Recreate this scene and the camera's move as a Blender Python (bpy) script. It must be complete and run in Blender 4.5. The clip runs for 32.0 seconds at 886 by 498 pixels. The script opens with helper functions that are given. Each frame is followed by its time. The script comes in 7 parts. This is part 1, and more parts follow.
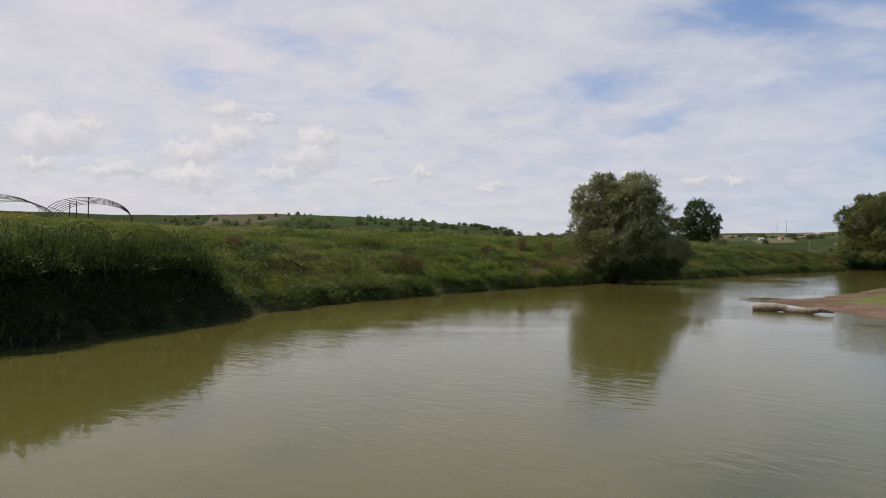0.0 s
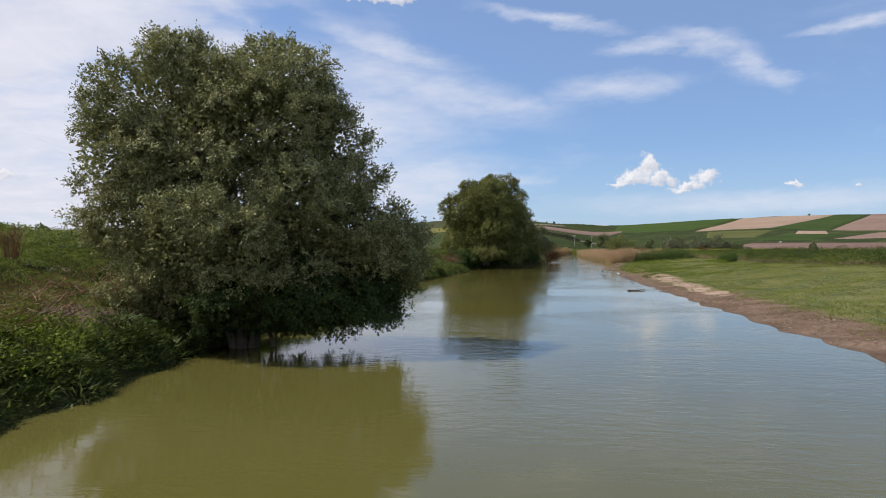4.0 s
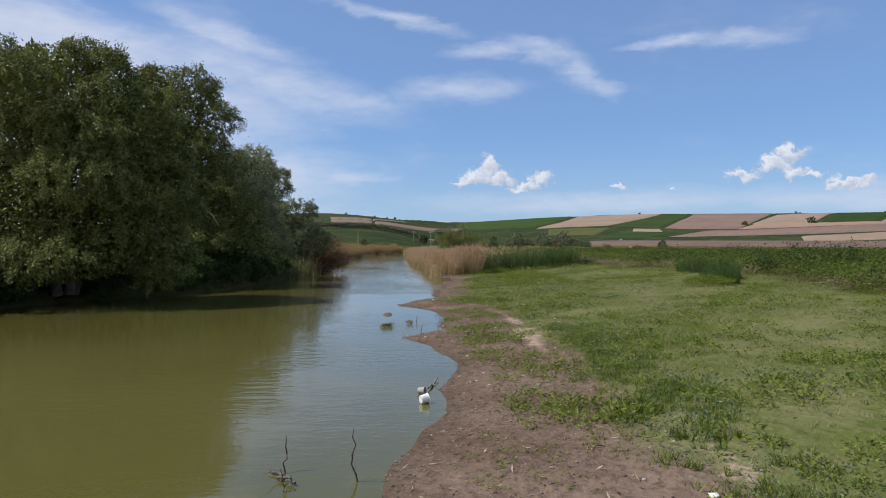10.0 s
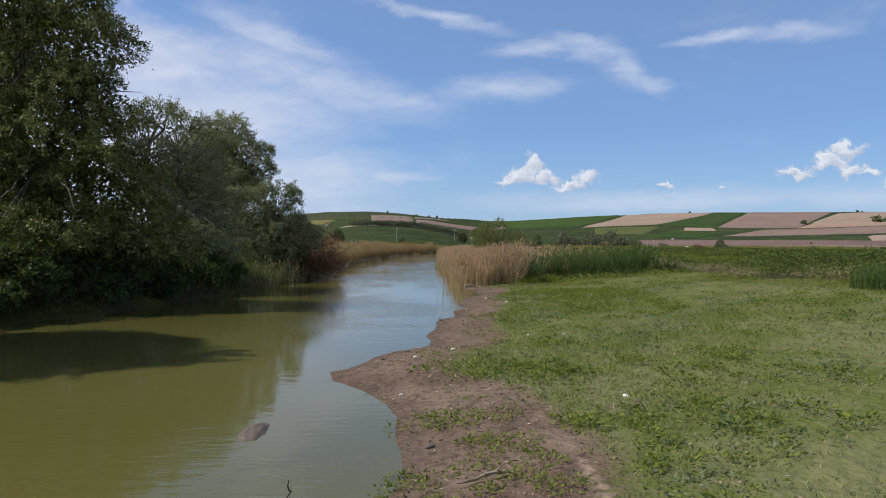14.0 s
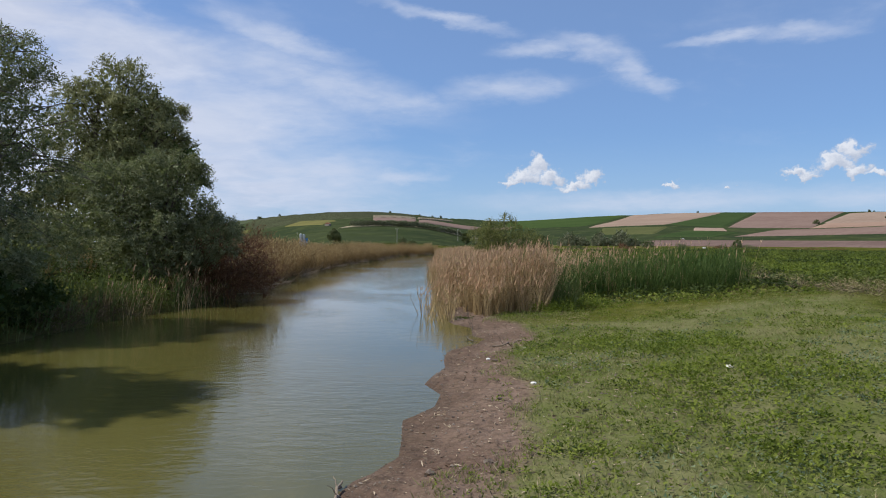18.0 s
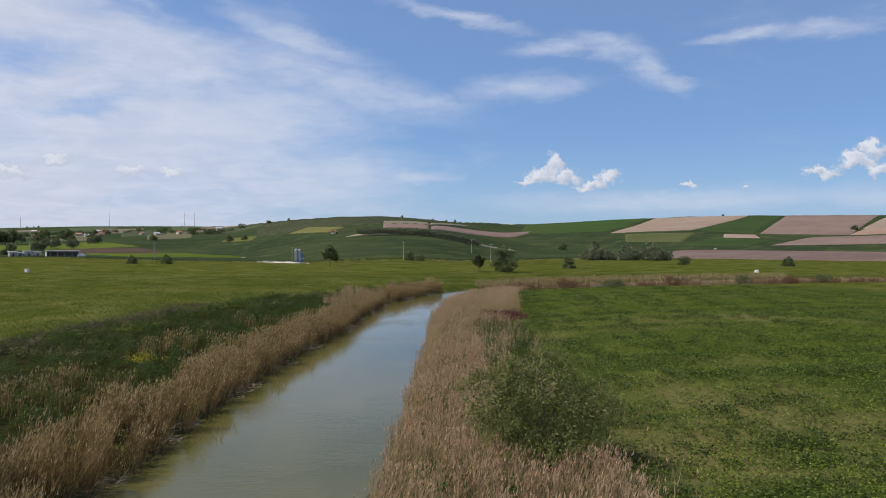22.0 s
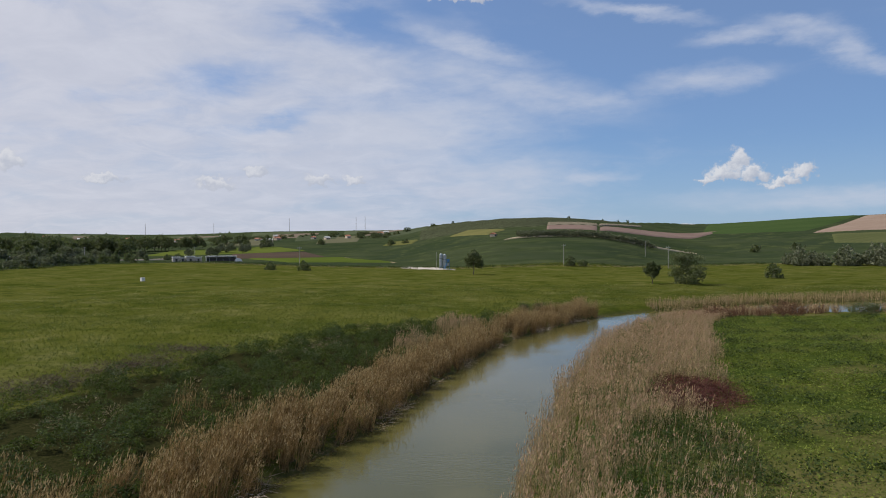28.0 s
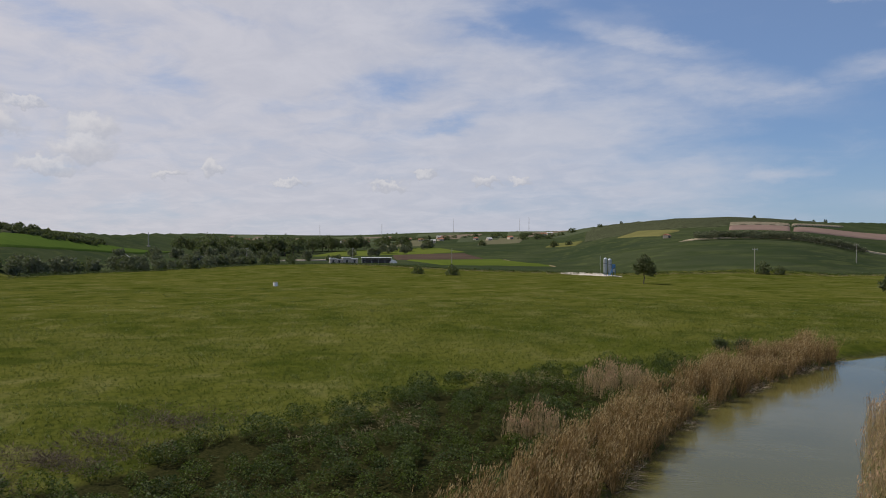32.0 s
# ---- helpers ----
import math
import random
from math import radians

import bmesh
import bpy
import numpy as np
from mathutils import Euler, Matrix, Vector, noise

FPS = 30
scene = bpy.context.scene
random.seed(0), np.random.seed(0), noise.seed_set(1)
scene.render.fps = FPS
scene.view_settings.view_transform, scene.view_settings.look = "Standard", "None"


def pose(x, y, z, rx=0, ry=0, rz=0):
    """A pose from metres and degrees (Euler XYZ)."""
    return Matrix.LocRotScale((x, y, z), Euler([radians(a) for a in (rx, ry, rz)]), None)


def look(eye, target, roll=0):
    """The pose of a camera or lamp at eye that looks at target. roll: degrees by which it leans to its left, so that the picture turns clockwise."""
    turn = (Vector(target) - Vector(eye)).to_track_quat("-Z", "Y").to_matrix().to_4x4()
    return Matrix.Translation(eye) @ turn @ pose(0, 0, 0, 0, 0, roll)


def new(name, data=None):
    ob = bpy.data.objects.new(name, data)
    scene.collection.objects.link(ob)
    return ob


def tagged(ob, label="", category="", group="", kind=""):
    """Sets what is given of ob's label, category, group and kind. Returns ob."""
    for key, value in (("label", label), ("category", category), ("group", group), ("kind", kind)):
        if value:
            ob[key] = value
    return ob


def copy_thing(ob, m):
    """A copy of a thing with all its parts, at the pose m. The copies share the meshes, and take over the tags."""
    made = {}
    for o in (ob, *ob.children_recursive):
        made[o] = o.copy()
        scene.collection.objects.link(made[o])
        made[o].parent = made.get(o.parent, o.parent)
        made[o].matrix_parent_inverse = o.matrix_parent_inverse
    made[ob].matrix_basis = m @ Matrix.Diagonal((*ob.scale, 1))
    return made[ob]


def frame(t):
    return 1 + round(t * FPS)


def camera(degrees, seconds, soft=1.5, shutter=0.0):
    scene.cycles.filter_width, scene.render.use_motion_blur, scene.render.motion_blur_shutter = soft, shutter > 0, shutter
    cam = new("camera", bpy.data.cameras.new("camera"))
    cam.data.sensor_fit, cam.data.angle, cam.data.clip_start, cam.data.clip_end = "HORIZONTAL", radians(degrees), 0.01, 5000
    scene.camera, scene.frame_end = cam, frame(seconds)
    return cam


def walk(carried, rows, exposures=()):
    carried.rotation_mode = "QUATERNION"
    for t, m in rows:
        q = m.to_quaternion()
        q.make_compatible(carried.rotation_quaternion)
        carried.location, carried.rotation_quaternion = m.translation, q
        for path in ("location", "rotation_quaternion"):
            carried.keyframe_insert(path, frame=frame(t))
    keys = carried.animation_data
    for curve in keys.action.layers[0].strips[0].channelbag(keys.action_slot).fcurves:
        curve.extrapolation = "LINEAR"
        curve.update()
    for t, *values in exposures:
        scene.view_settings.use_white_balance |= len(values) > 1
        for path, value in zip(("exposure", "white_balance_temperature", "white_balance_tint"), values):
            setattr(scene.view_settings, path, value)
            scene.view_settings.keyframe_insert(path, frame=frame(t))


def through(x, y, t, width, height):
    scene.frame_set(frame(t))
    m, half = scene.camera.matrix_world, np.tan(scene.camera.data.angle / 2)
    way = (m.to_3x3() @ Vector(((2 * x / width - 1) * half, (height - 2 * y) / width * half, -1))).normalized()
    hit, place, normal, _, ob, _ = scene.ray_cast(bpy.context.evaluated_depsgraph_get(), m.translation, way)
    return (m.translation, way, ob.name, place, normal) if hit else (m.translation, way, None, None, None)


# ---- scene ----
cam = camera(64.3, 32.0, soft=1.0)
PATH = [
    (0, pose(0.00, 0.00, 2.73, 89.99, -0.62, -0.79)),
    (0.5, pose(0.04, 4.40, 2.88, 89.94, -0.72, -0.72)),
    (1, pose(0.40, 9.40, 3.07, 89.99, -0.73, -2.02)),
    (1.5, pose(0.81, 14.63, 3.31, 90.01, -0.64, -8.45)),
    (2, pose(1.53, 19.68, 3.25, 89.95, -0.44, -13.86)),
    (2.5, pose(2.49, 24.87, 3.06, 89.98, -0.25, -19.25)),
    (3, pose(3.95, 30.13, 2.92, 89.96, -0.22, -25.92)),
    (3.5, pose(5.99, 35.12, 2.90, 89.95, -0.09, -30.40)),
    (4, pose(8.38, 39.77, 2.92, 89.94, 0.11, -37.05)),
    (4.5, pose(11.15, 44.48, 2.93, 89.84, 0.27, -44.82)),
    (6.5, pose(26.70, 60.11, 2.76, 89.75, 0.19, -55.30)),
    (7, pose(32.18, 63.82, 2.72, 89.73, 0.15, -55.30)),
    (7.5, pose(37.42, 67.15, 2.74, 89.58, -0.24, -55.25)),
    (8, pose(42.80, 70.40, 2.71, 89.65, -0.05, -55.24)),
    (8.5, pose(48.34, 73.71, 2.81, 89.64, -0.05, -55.25)),
    (9, pose(53.79, 76.97, 2.86, 89.70, -0.07, -53.58)),
    (9.5, pose(58.66, 79.93, 2.91, 89.70, -0.08, -50.85)),
    (10, pose(61.17, 81.64, 2.87, 89.69, -0.06, -49.57)),
    (10.5, pose(63.00, 82.95, 2.85, 89.70, -0.01, -49.01)),
    (11, pose(64.81, 84.24, 2.81, 89.75, 0.09, -48.91)),
    (11.5, pose(66.69, 85.53, 2.82, 89.75, 0.16, -48.79)),
    (12, pose(68.60, 86.98, 2.79, 89.73, 0.16, -48.78)),
    (12.5, pose(70.48, 88.44, 2.77, 89.73, 0.17, -48.45)),
    (13, pose(72.29, 89.86, 2.80, 89.68, -0.07, -47.89)),
    (13.5, pose(74.23, 91.38, 2.81, 89.65, -0.16, -46.81)),
    (14, pose(76.22, 92.94, 2.80, 89.60, -0.25, -46.03)),
    (14.5, pose(78.18, 94.55, 2.76, 89.57, -0.29, -46.01)),
    (16.5, pose(84.54, 99.96, 2.79, 89.67, -0.18, -45.83)),
    (17, pose(86.37, 101.51, 2.83, 89.67, -0.16, -45.81)),
    (17.5, pose(87.99, 102.88, 2.90, 89.65, -0.23, -45.73)),
    (18, pose(89.80, 104.44, 2.91, 89.64, -0.22, -45.66)),
    (18.5, pose(91.63, 105.98, 2.98, 89.65, -0.20, -45.58)),
    (19, pose(93.56, 107.60, 3.00, 89.65, -0.24, -45.50)),
    (19.5, pose(95.51, 109.26, 3.01, 89.66, -0.22, -45.45)),
    (20, pose(99.81, 113.20, 3.90, 89.63, -0.24, -45.25)),
    (20.5, pose(104.41, 117.01, 5.63, 89.65, -0.53, -44.90)),
    (21, pose(109.38, 121.33, 8.03, 89.59, -0.40, -44.66)),
    (21.5, pose(114.43, 125.68, 10.12, 89.58, -0.36, -44.50)),
    (22, pose(119.56, 130.11, 10.96, 89.61, -0.22, -44.35)),
    (22.5, pose(124.68, 134.67, 11.22, 89.57, -0.25, -42.68)),
    (23, pose(129.80, 139.20, 11.36, 89.65, -0.17, -40.66)),
    (23.5, pose(134.85, 143.68, 11.43, 89.59, -0.11, -40.53)),
    (24, pose(138.29, 147.01, 11.38, 89.53, -0.01, -40.52)),
    (24.5, pose(140.50, 149.13, 11.24, 89.54, 0.01, -40.49)),
    (26.5, pose(147.15, 155.06, 11.43, 89.61, 0.16, -39.82)),
    (27, pose(148.97, 156.66, 11.52, 89.65, 0.08, -37.57)),
    (27.5, pose(150.81, 158.27, 11.55, 89.73, 0.10, -34.00)),
    (28, pose(152.58, 159.81, 11.58, 89.79, 0.13, -30.53)),
    (28.5, pose(154.27, 161.32, 11.62, 89.83, 0.11, -27.25)),
    (29, pose(155.93, 162.85, 11.76, 89.83, 0.08, -24.00)),
    (29.5, pose(157.33, 164.27, 11.91, 89.82, 0.01, -21.05)),
    (30, pose(158.60, 165.78, 12.11, 89.77, 0.00, -19.08)),
    (30.5, pose(159.89, 167.54, 12.14, 89.78, -0.01, -17.53)),
    (31, pose(161.64, 170.24, 11.98, 89.82, -0.07, -17.29)),
    (31.5, pose(164.91, 176.38, 12.24, 89.82, -0.13, -17.20)),
    (32, pose(168.73, 184.82, 12.39, 89.85, -0.17, -17.11)),
]
EXPOSURES = [(0.0, -0.2, 6850, 11), (1.2, -0.36, 6800, 11), (2.0, -0.44, 6750, 11), (2.8, -0.22, 6700, 11), (4.0, 0.08, 6600, 11), (4.5, 0.06, 6500, 11), (9.0, -0.08, 6150, 10), (20.0, -0.12, 6150, 10), (23.0, -0.2, 6200, 10), (27.0, -0.28, 6300, 10), (30.0, -0.38, 6500, 10), (32.0, -0.42, 6600, 11)]
walk(cam, PATH, EXPOSURES)

# ---- light ----
SUN_AZ, SUN_EL = 46.0, 51.0            # degrees; azimuth to the left of +y
sun_way = Vector((-math.sin(radians(SUN_AZ)) * math.cos(radians(SUN_EL)), math.cos(radians(SUN_AZ)) * math.cos(radians(SUN_EL)), math.sin(radians(SUN_EL))))
sun = new("sun", bpy.data.lights.new("sun", "SUN"))
sun.data.energy, sun.data.angle, sun.data.color = 5.0, radians(0.6), (1.0, 0.93, 0.81)
sun.matrix_world = look(sun_way * 100, (0, 0, 0))


class Nodes:
    """A node tree with short ways to add and wire nodes."""

    def __init__(self, tree):
        self.tree = tree
        tree.nodes.clear()

    def add(self, kind, ins=(), **props):
        n = self.tree.nodes.new(kind)
        for k, v in props.items():
            setattr(n, k, v)
        for key, v in (ins.items() if isinstance(ins, dict) else enumerate(ins)):
            if v is None:
                continue
            if isinstance(v, bpy.types.NodeSocket):
                self.tree.links.new(v, n.inputs[key])
            else:
                n.inputs[key].default_value = v
        return n

    def math(self, op, a, b=0.0, c=None, clamp=False):
        return self.add("ShaderNodeMath", (a, b, c), operation=op, use_clamp=clamp).outputs[0]

    def vec(self, op, a, b=None):
        return self.add("ShaderNodeVectorMath", (a, b), operation=op).outputs[0]

    def mix(self, f, a, b, blend="MIX"):
        n = self.tree.nodes.new("ShaderNodeMix")
        n.data_type, n.blend_type = "RGBA", blend
        for k, v in ((0, f), (6, a), (7, b)):
            if isinstance(v, bpy.types.NodeSocket):
                self.tree.links.new(v, n.inputs[k])
            else:
                n.inputs[k].default_value = v if k == 0 else (*v, 1.0)
        return n.outputs[2]

    def noise(self, vec, scale, detail=4.0, rough=0.55, distort=0.0, out=0):
        n = self.add("ShaderNodeTexNoise", {"Vector": vec, "Scale": scale, "Detail": detail, "Roughness": rough, "Distortion": distort})
        return n.outputs[out]

    def ramp(self, f, lo, hi):
        """0 below lo, 1 above hi."""
        n = self.add("ShaderNodeMapRange", {"Value": f, "From Min": lo, "From Max": hi}, interpolation_type="SMOOTHSTEP")
        return n.outputs[0]


# clouds by bearing (left of +y) and height in degrees: half width, half height and, for streaks, tilt
HEAPS = [(-53.4, 6.2, 0.95, 1.1), (-52.3, 5.4, 1.3, 0.8), (-51.1, 5.0, 0.9, 0.4), (-54.3, 5.2, 1.0, 0.8), (-57.5, 5.2, 0.9, 0.7), (-56.2, 4.6, 1.2, 0.5),
         (-75.8, 6.6, 0.8, 0.8), (-74.6, 5.7, 1.2, 0.8), (-72.6, 5.1, 1.3, 0.5), (-76.0, 5.2, 1.0, 0.6), (-77.4, 4.9, 0.7, 0.35),
         (-79.6, 4.4, 1.5, 0.45), (-84.3, 5.6, 1.3, 0.6), (-83.9, 7.2, 0.8, 0.45), (-86.8, 6.8, 1.3, 0.8), (-85.0, 4.2, 1.0, 0.45), (-89.0, 5.6, 2.2, 0.8),
         (-63.5, 4.7, 0.6, 0.25), (-67.7, 4.2, 0.35, 0.18), (-31.4, 19.6, 2.0, 0.8), (-33.4, 19.4, 1.6, 0.9),
         (28.5, 7.4, 3.0, 2.1), (26.2, 8.3, 1.3, 0.8), (29.4, 5.6, 1.4, 0.7), (16.4, 10.2, 2.0, 1.0), (13.6, 9.8, 1.8, 0.5), (15.8, 8.2, 2.2, 1.6), (18.9, 6.9, 2.6, 1.5),
         (9.6, 8.3, 2.0, 1.4), (10.0, 6.8, 2.2, 1.5), (19.0, 5.0, 3.2, 1.2), (12.4, 5.5, 2.2, 0.9), (4.2, 5.3, 1.5, 0.55), (1.2, 5.9, 0.8, 0.9), (-5.0, 5.0, 1.4, 0.4),
         (-12.7, 4.8, 1.6, 0.6), (-15.6, 5.8, 0.8, 0.6), (-20.5, 5.2, 1.3, 0.7), (-23.3, 5.2, 0.9, 0.5), (24.2, 5.4, 2.6, 1.0), (40.0, 7.0, 3.0, 1.2), (-104.0, 6.4, 3.0, 1.0)]
STREAKS = [(-50.8, 12.4, 4.6, 0.85, 2), (-53.4, 12.4, 2.4, 0.8, 0), (-53.6, 15.5, 3.4, 0.6, 4), (-57.4, 15.3, 2.8, 0.8, -16), (-60.6, 13.7, 2.3, 1.0, -42), (-62.2, 12.4, 1.4, 0.8, -30),
           (-73.0, 15.2, 2.6, 0.6, -4), (-67.4, 15.4, 3.0, 0.4, 2), (-41.2, 5.3, 3.4, 0.5, 7), (-36.0, 5.6, 5.5, 2.2, 0), (-42.2, 11.3, 4.4, 0.9, -3), (-35.6, 12.9, 9.0, 1.5, -13),
           (-45.8, 17.9, 5.0, 0.45, -11), (-30.0, 9.4, 8.0, 2.4, 0), (-62.0, 3.4, 12.0, 0.8, 0), (-80.0, 3.4, 9.0, 0.9, 0), (-33.0, 15.6, 5.0, 0.8, -14)]
GAPS = [(18.0, 13.6, 3.4, 1.5, -18, 0.8), (11.8, 16.2, 3.4, 0.9, -8, 0.8), (4.6, 13.3, 3.0, 1.1, 10, 0.8), (0.7, 17.0, 3.0, 0.9, -16, 0.8), (-6.0, 11.6, 3.0, 0.7, 12, 0.7), (-14.4, 13.7, 5.4, 1.5, 12, 1.0),
        (-17.6, 10.2, 3.4, 0.7, 14, 0.9), (-25.6, 17.2, 5.0, 1.5, -22, 1.0), (-28.0, 13.4, 3.0, 0.7, 0, 0.4), (7.2, 14.6, 2.4, 0.8, 8, 0.6), (-40.0, 14.8, 4.4, 1.3, -14, 0.8), (-20.0, 17.4, 3.0, 0.8, -6, 0.7), (-9.0, 10.2, 4.0, 0.5, 8, 0.5)]


def make_sky():
    w = bpy.data.worlds.new("sky")
    scene.world = w
    w.use_nodes = True
    n = Nodes(w.node_tree)
    sky = n.add("ShaderNodeTexSky", sky_type="NISHITA")
    sky.sun_disc, sky.sun_elevation, sky.sun_rotation = False, radians(SUN_EL), radians(-SUN_AZ)
    sky.air_density, sky.dust_density, sky.ozone_density = 1.0, 0.35, 3.5
    d = n.add("ShaderNodeTexCoord").outputs["Generated"]
    x, y, z = n.add("ShaderNodeSeparateXYZ", (d,)).outputs
    up = n.math("MAXIMUM", z, 0.0)
    east = n.math("MULTIPLY", n.math("ARCTAN2", x, y), 57.2958)
    high = n.math("MULTIPLY", n.math("ARCSINE", z), 57.2958)
    chart = n.add("ShaderNodeCombineXYZ", (east, high, 0.0)).outputs[0]

    def warped(scale, size, detail=5.0, rough=0.6, flat=(1.0, 1.0, 1.0)):
        wob = n.vec("SUBTRACT", n.noise(n.vec("MULTIPLY", chart, flat), scale, detail, rough, 0.0, 1), (0.5, 0.5, 0.5))
        return n.vec("ADD", chart, n.vec("MULTIPLY", wob, (size[0], size[1], 0.0)))

    def blob(at, az, el, wide, tall, tilt=0.0):
        off = n.vec("SUBTRACT", at, (-az, el, 0.0))
        if tilt:
            off = n.add("ShaderNodeVectorRotate", {"Vector": off, "Angle": radians(-tilt)}, rotation_type="Z_AXIS").outputs[0]
        return n.vec("MULTIPLY", off, (1 / wide, 1 / tall, 0.0))

    def length(v):
        return n.add("ShaderNodeVectorMath", (v,), operation="LENGTH").outputs["Value"]

    # high cloud: the direction laid on a flat layer overhead
    k = n.math("DIVIDE", 1.0, n.math("ADD", up, 0.20))
    flat = n.vec("MULTIPLY", d, n.add("ShaderNodeCombineXYZ", (k, k, 0.0)).outputs[0])
    turn = n.add("ShaderNodeVectorRotate", {"Vector": flat, "Angle": radians(38)}, rotation_type="Z_AXIS").outputs[0]
    long = n.vec("MULTIPLY", turn, (0.7, 1.0, 1.0))
    mid = n.noise(long, 1.9, 8.0, 0.55, 0.4)
    fine = n.noise(turn, 5.0, 6.0, 0.62, 0.5)
    # the veil thins out towards the east, sooner higher up
    reach = n.math("ADD", east, n.math("MULTIPLY", n.math("MAXIMUM", n.math("SUBTRACT", high, 9.0), 0.0), 1.3))
    reach = n.math("ADD", n.math("MAXIMUM", reach, -10.0), n.math("MULTIPLY", n.math("MAXIMUM", n.math("SUBTRACT", high, 21.0), 0.0), 2.0))
    cover = n.add("ShaderNodeMapRange", {"Value": reach, "From Min": 20.0, "From Max": 52.0, "To Min": 0.34, "To Max": -0.16}, interpolation_type="SMOOTHSTEP").outputs[0]
    amount = n.math("ADD", n.math("ADD", n.math("MULTIPLY", mid, 0.7), n.math("MULTIPLY", fine, 0.3)), cover)
    gap_at, gaps = warped(0.16, (13.0, 6.0), 6.0, 0.62, (0.6, 1.6, 1.0)), None
    for az, el, wide, tall, tilt, deep in GAPS:
        m = n.add("ShaderNodeMapRange", {"Value": length(blob(gap_at, az, el, wide, tall, tilt)), "From Min": 1.6, "From Max": 0.0, "To Max": deep}, interpolation_type="SMOOTHSTEP").outputs[0]
        gaps = m if gaps is None else n.math("MAXIMUM", gaps, m)
    veil = n.ramp(n.math("SUBTRACT", amount, n.math("MULTIPLY", gaps, 0.19)), 0.36, 0.90)
    # heaped clouds low over the horizon, flat underneath and shaded there
    heap_at, puffs, lit = warped(0.95, (3.4, 2.6), 7.0, 0.58), None, None
    for az, el, wide, tall in HEAPS:
        p = blob(heap_at, az, el, wide, tall)
        px, py, pz = n.add("ShaderNodeSeparateXYZ", (p,)).outputs
        r = length(n.add("ShaderNodeCombineXYZ", (px, n.math("MAXIMUM", py, n.math("MULTIPLY", py, -1.9)), 0.0)).outputs[0])
        m = n.add("ShaderNodeMapRange", {"Value": r, "From Min": 1.25, "From Max": 0.62}, interpolation_type="SMOOTHSTEP").outputs[0]
        t = n.math("MULTIPLY", m, n.ramp(n.math("SUBTRACT", py, n.math("MULTIPLY", px, 0.35)), -0.5, 0.75))
        puffs = m if puffs is None else n.math("MAXIMUM", puffs, m)
        lit = t if lit is None else n.math("MAXIMUM", lit, t)
    # thin streaks of high cloud
    thin_at, wisps = warped(0.34, (5.0, 2.2), 7.0, 0.64, (0.6, 1.5, 1.0)), None
    for az, el, wide, tall, tilt in STREAKS:
        m = n.add("ShaderNodeMapRange", {"Value": length(blob(thin_at, az, el, wide, tall, tilt)), "From Min": 1.7, "From Max": 0.1}, interpolation_type="SMOOTHSTEP").outputs[0]
        wisps = m if wisps is None else n.math("MAXIMUM", wisps, m)
    white = n.mix(lit, (5.8, 6.1, 6.9), (9.2, 9.1, 9.2))
    glow = n.ramp(east, 60.0, -20.0)
    veil_col = n.mix(glow, (6.6, 7.2, 8.6), (8.2, 8.1, 8.7))
    veil_col = n.mix(n.ramp(fine, 0.35, 0.75), n.vec("MULTIPLY", veil_col, (0.90, 0.91, 0.93)), veil_col)
    low = n.ramp(z, 0.16, 0.0)
    base = n.mix(n.math("ADD", n.math("MULTIPLY", low, 0.32), 0.30), n.vec("MULTIPLY", sky.outputs[0], (0.58, 0.86, 1.20)), (4.9, 6.2, 8.2))
    col = n.mix(n.math("MULTIPLY", veil, 0.92), base, veil_col)
    col = n.mix(n.math("MULTIPLY", wisps, n.add("ShaderNodeMapRange", {"Value": n.noise(n.vec("MULTIPLY", chart, (0.35, 1.2, 1.0)), 0.9, 5.0, 0.6), "From Min": 0.3, "From Max": 0.65, "To Min": 0.34, "To Max": 0.66}).outputs[0]), col, (7.0, 7.4, 8.5))
    col = n.mix(n.math("MULTIPLY", puffs, n.add("ShaderNodeMapRange", {"Value": east, "From Min": 22.0, "From Max": 42.0, "To Min": 0.62, "To Max": 0.88}).outputs[0]), col, white)
    bg = n.add("ShaderNodeBackground", (col, 0.1))
    n.add("ShaderNodeOutputWorld", (bg.outputs[0],))


make_sky()

# ---- materials ----
def material(name, build, **settings):
    m = bpy.data.materials.new(name)
    m.use_nodes = True
    n = Nodes(m.node_tree)
    shader = build(n)
    n.add("ShaderNodeOutputMaterial", (shader,))
    return m


def principled(n, color, rough=0.8, metal=0.0, bump=None, strength=0.3, dist=0.05, **more):
    ins = {"Base Color": color if isinstance(color, bpy.types.NodeSocket) else (*color, 1.0), "Roughness": rough, "Metallic": metal}
    ins.update(more)
    if bump is not None:
        ins["Normal"] = n.add("ShaderNodeBump", {"Strength": strength, "Distance": dist, "Height": bump}).outputs[0]
    return n.add("ShaderNodeBsdfPrincipled", ins).outputs[0]


def position(n):
    return n.add("ShaderNodeNewGeometry").outputs["Position"]


def attr(n, name):
    return n.add("ShaderNodeAttribute", attribute_name=name).outputs["Fac"]


def plain(name, a, b, rough=0.7, scale=3.0, metal=0.0, bump=0.15):
    """A surface of two near tones in patches and grain."""
    def build(n):
        p = n.add("ShaderNodeTexCoord").outputs["Object"]
        f = n.math("ADD", n.math("MULTIPLY", n.noise(p, scale), 0.6), n.math("MULTIPLY", n.noise(p, scale * 9), 0.4))
        return principled(n, n.mix(n.ramp(f, 0.35, 0.65), a, b), rough, metal, n.noise(p, scale * 14), bump, 0.02)
    return material(name, build)


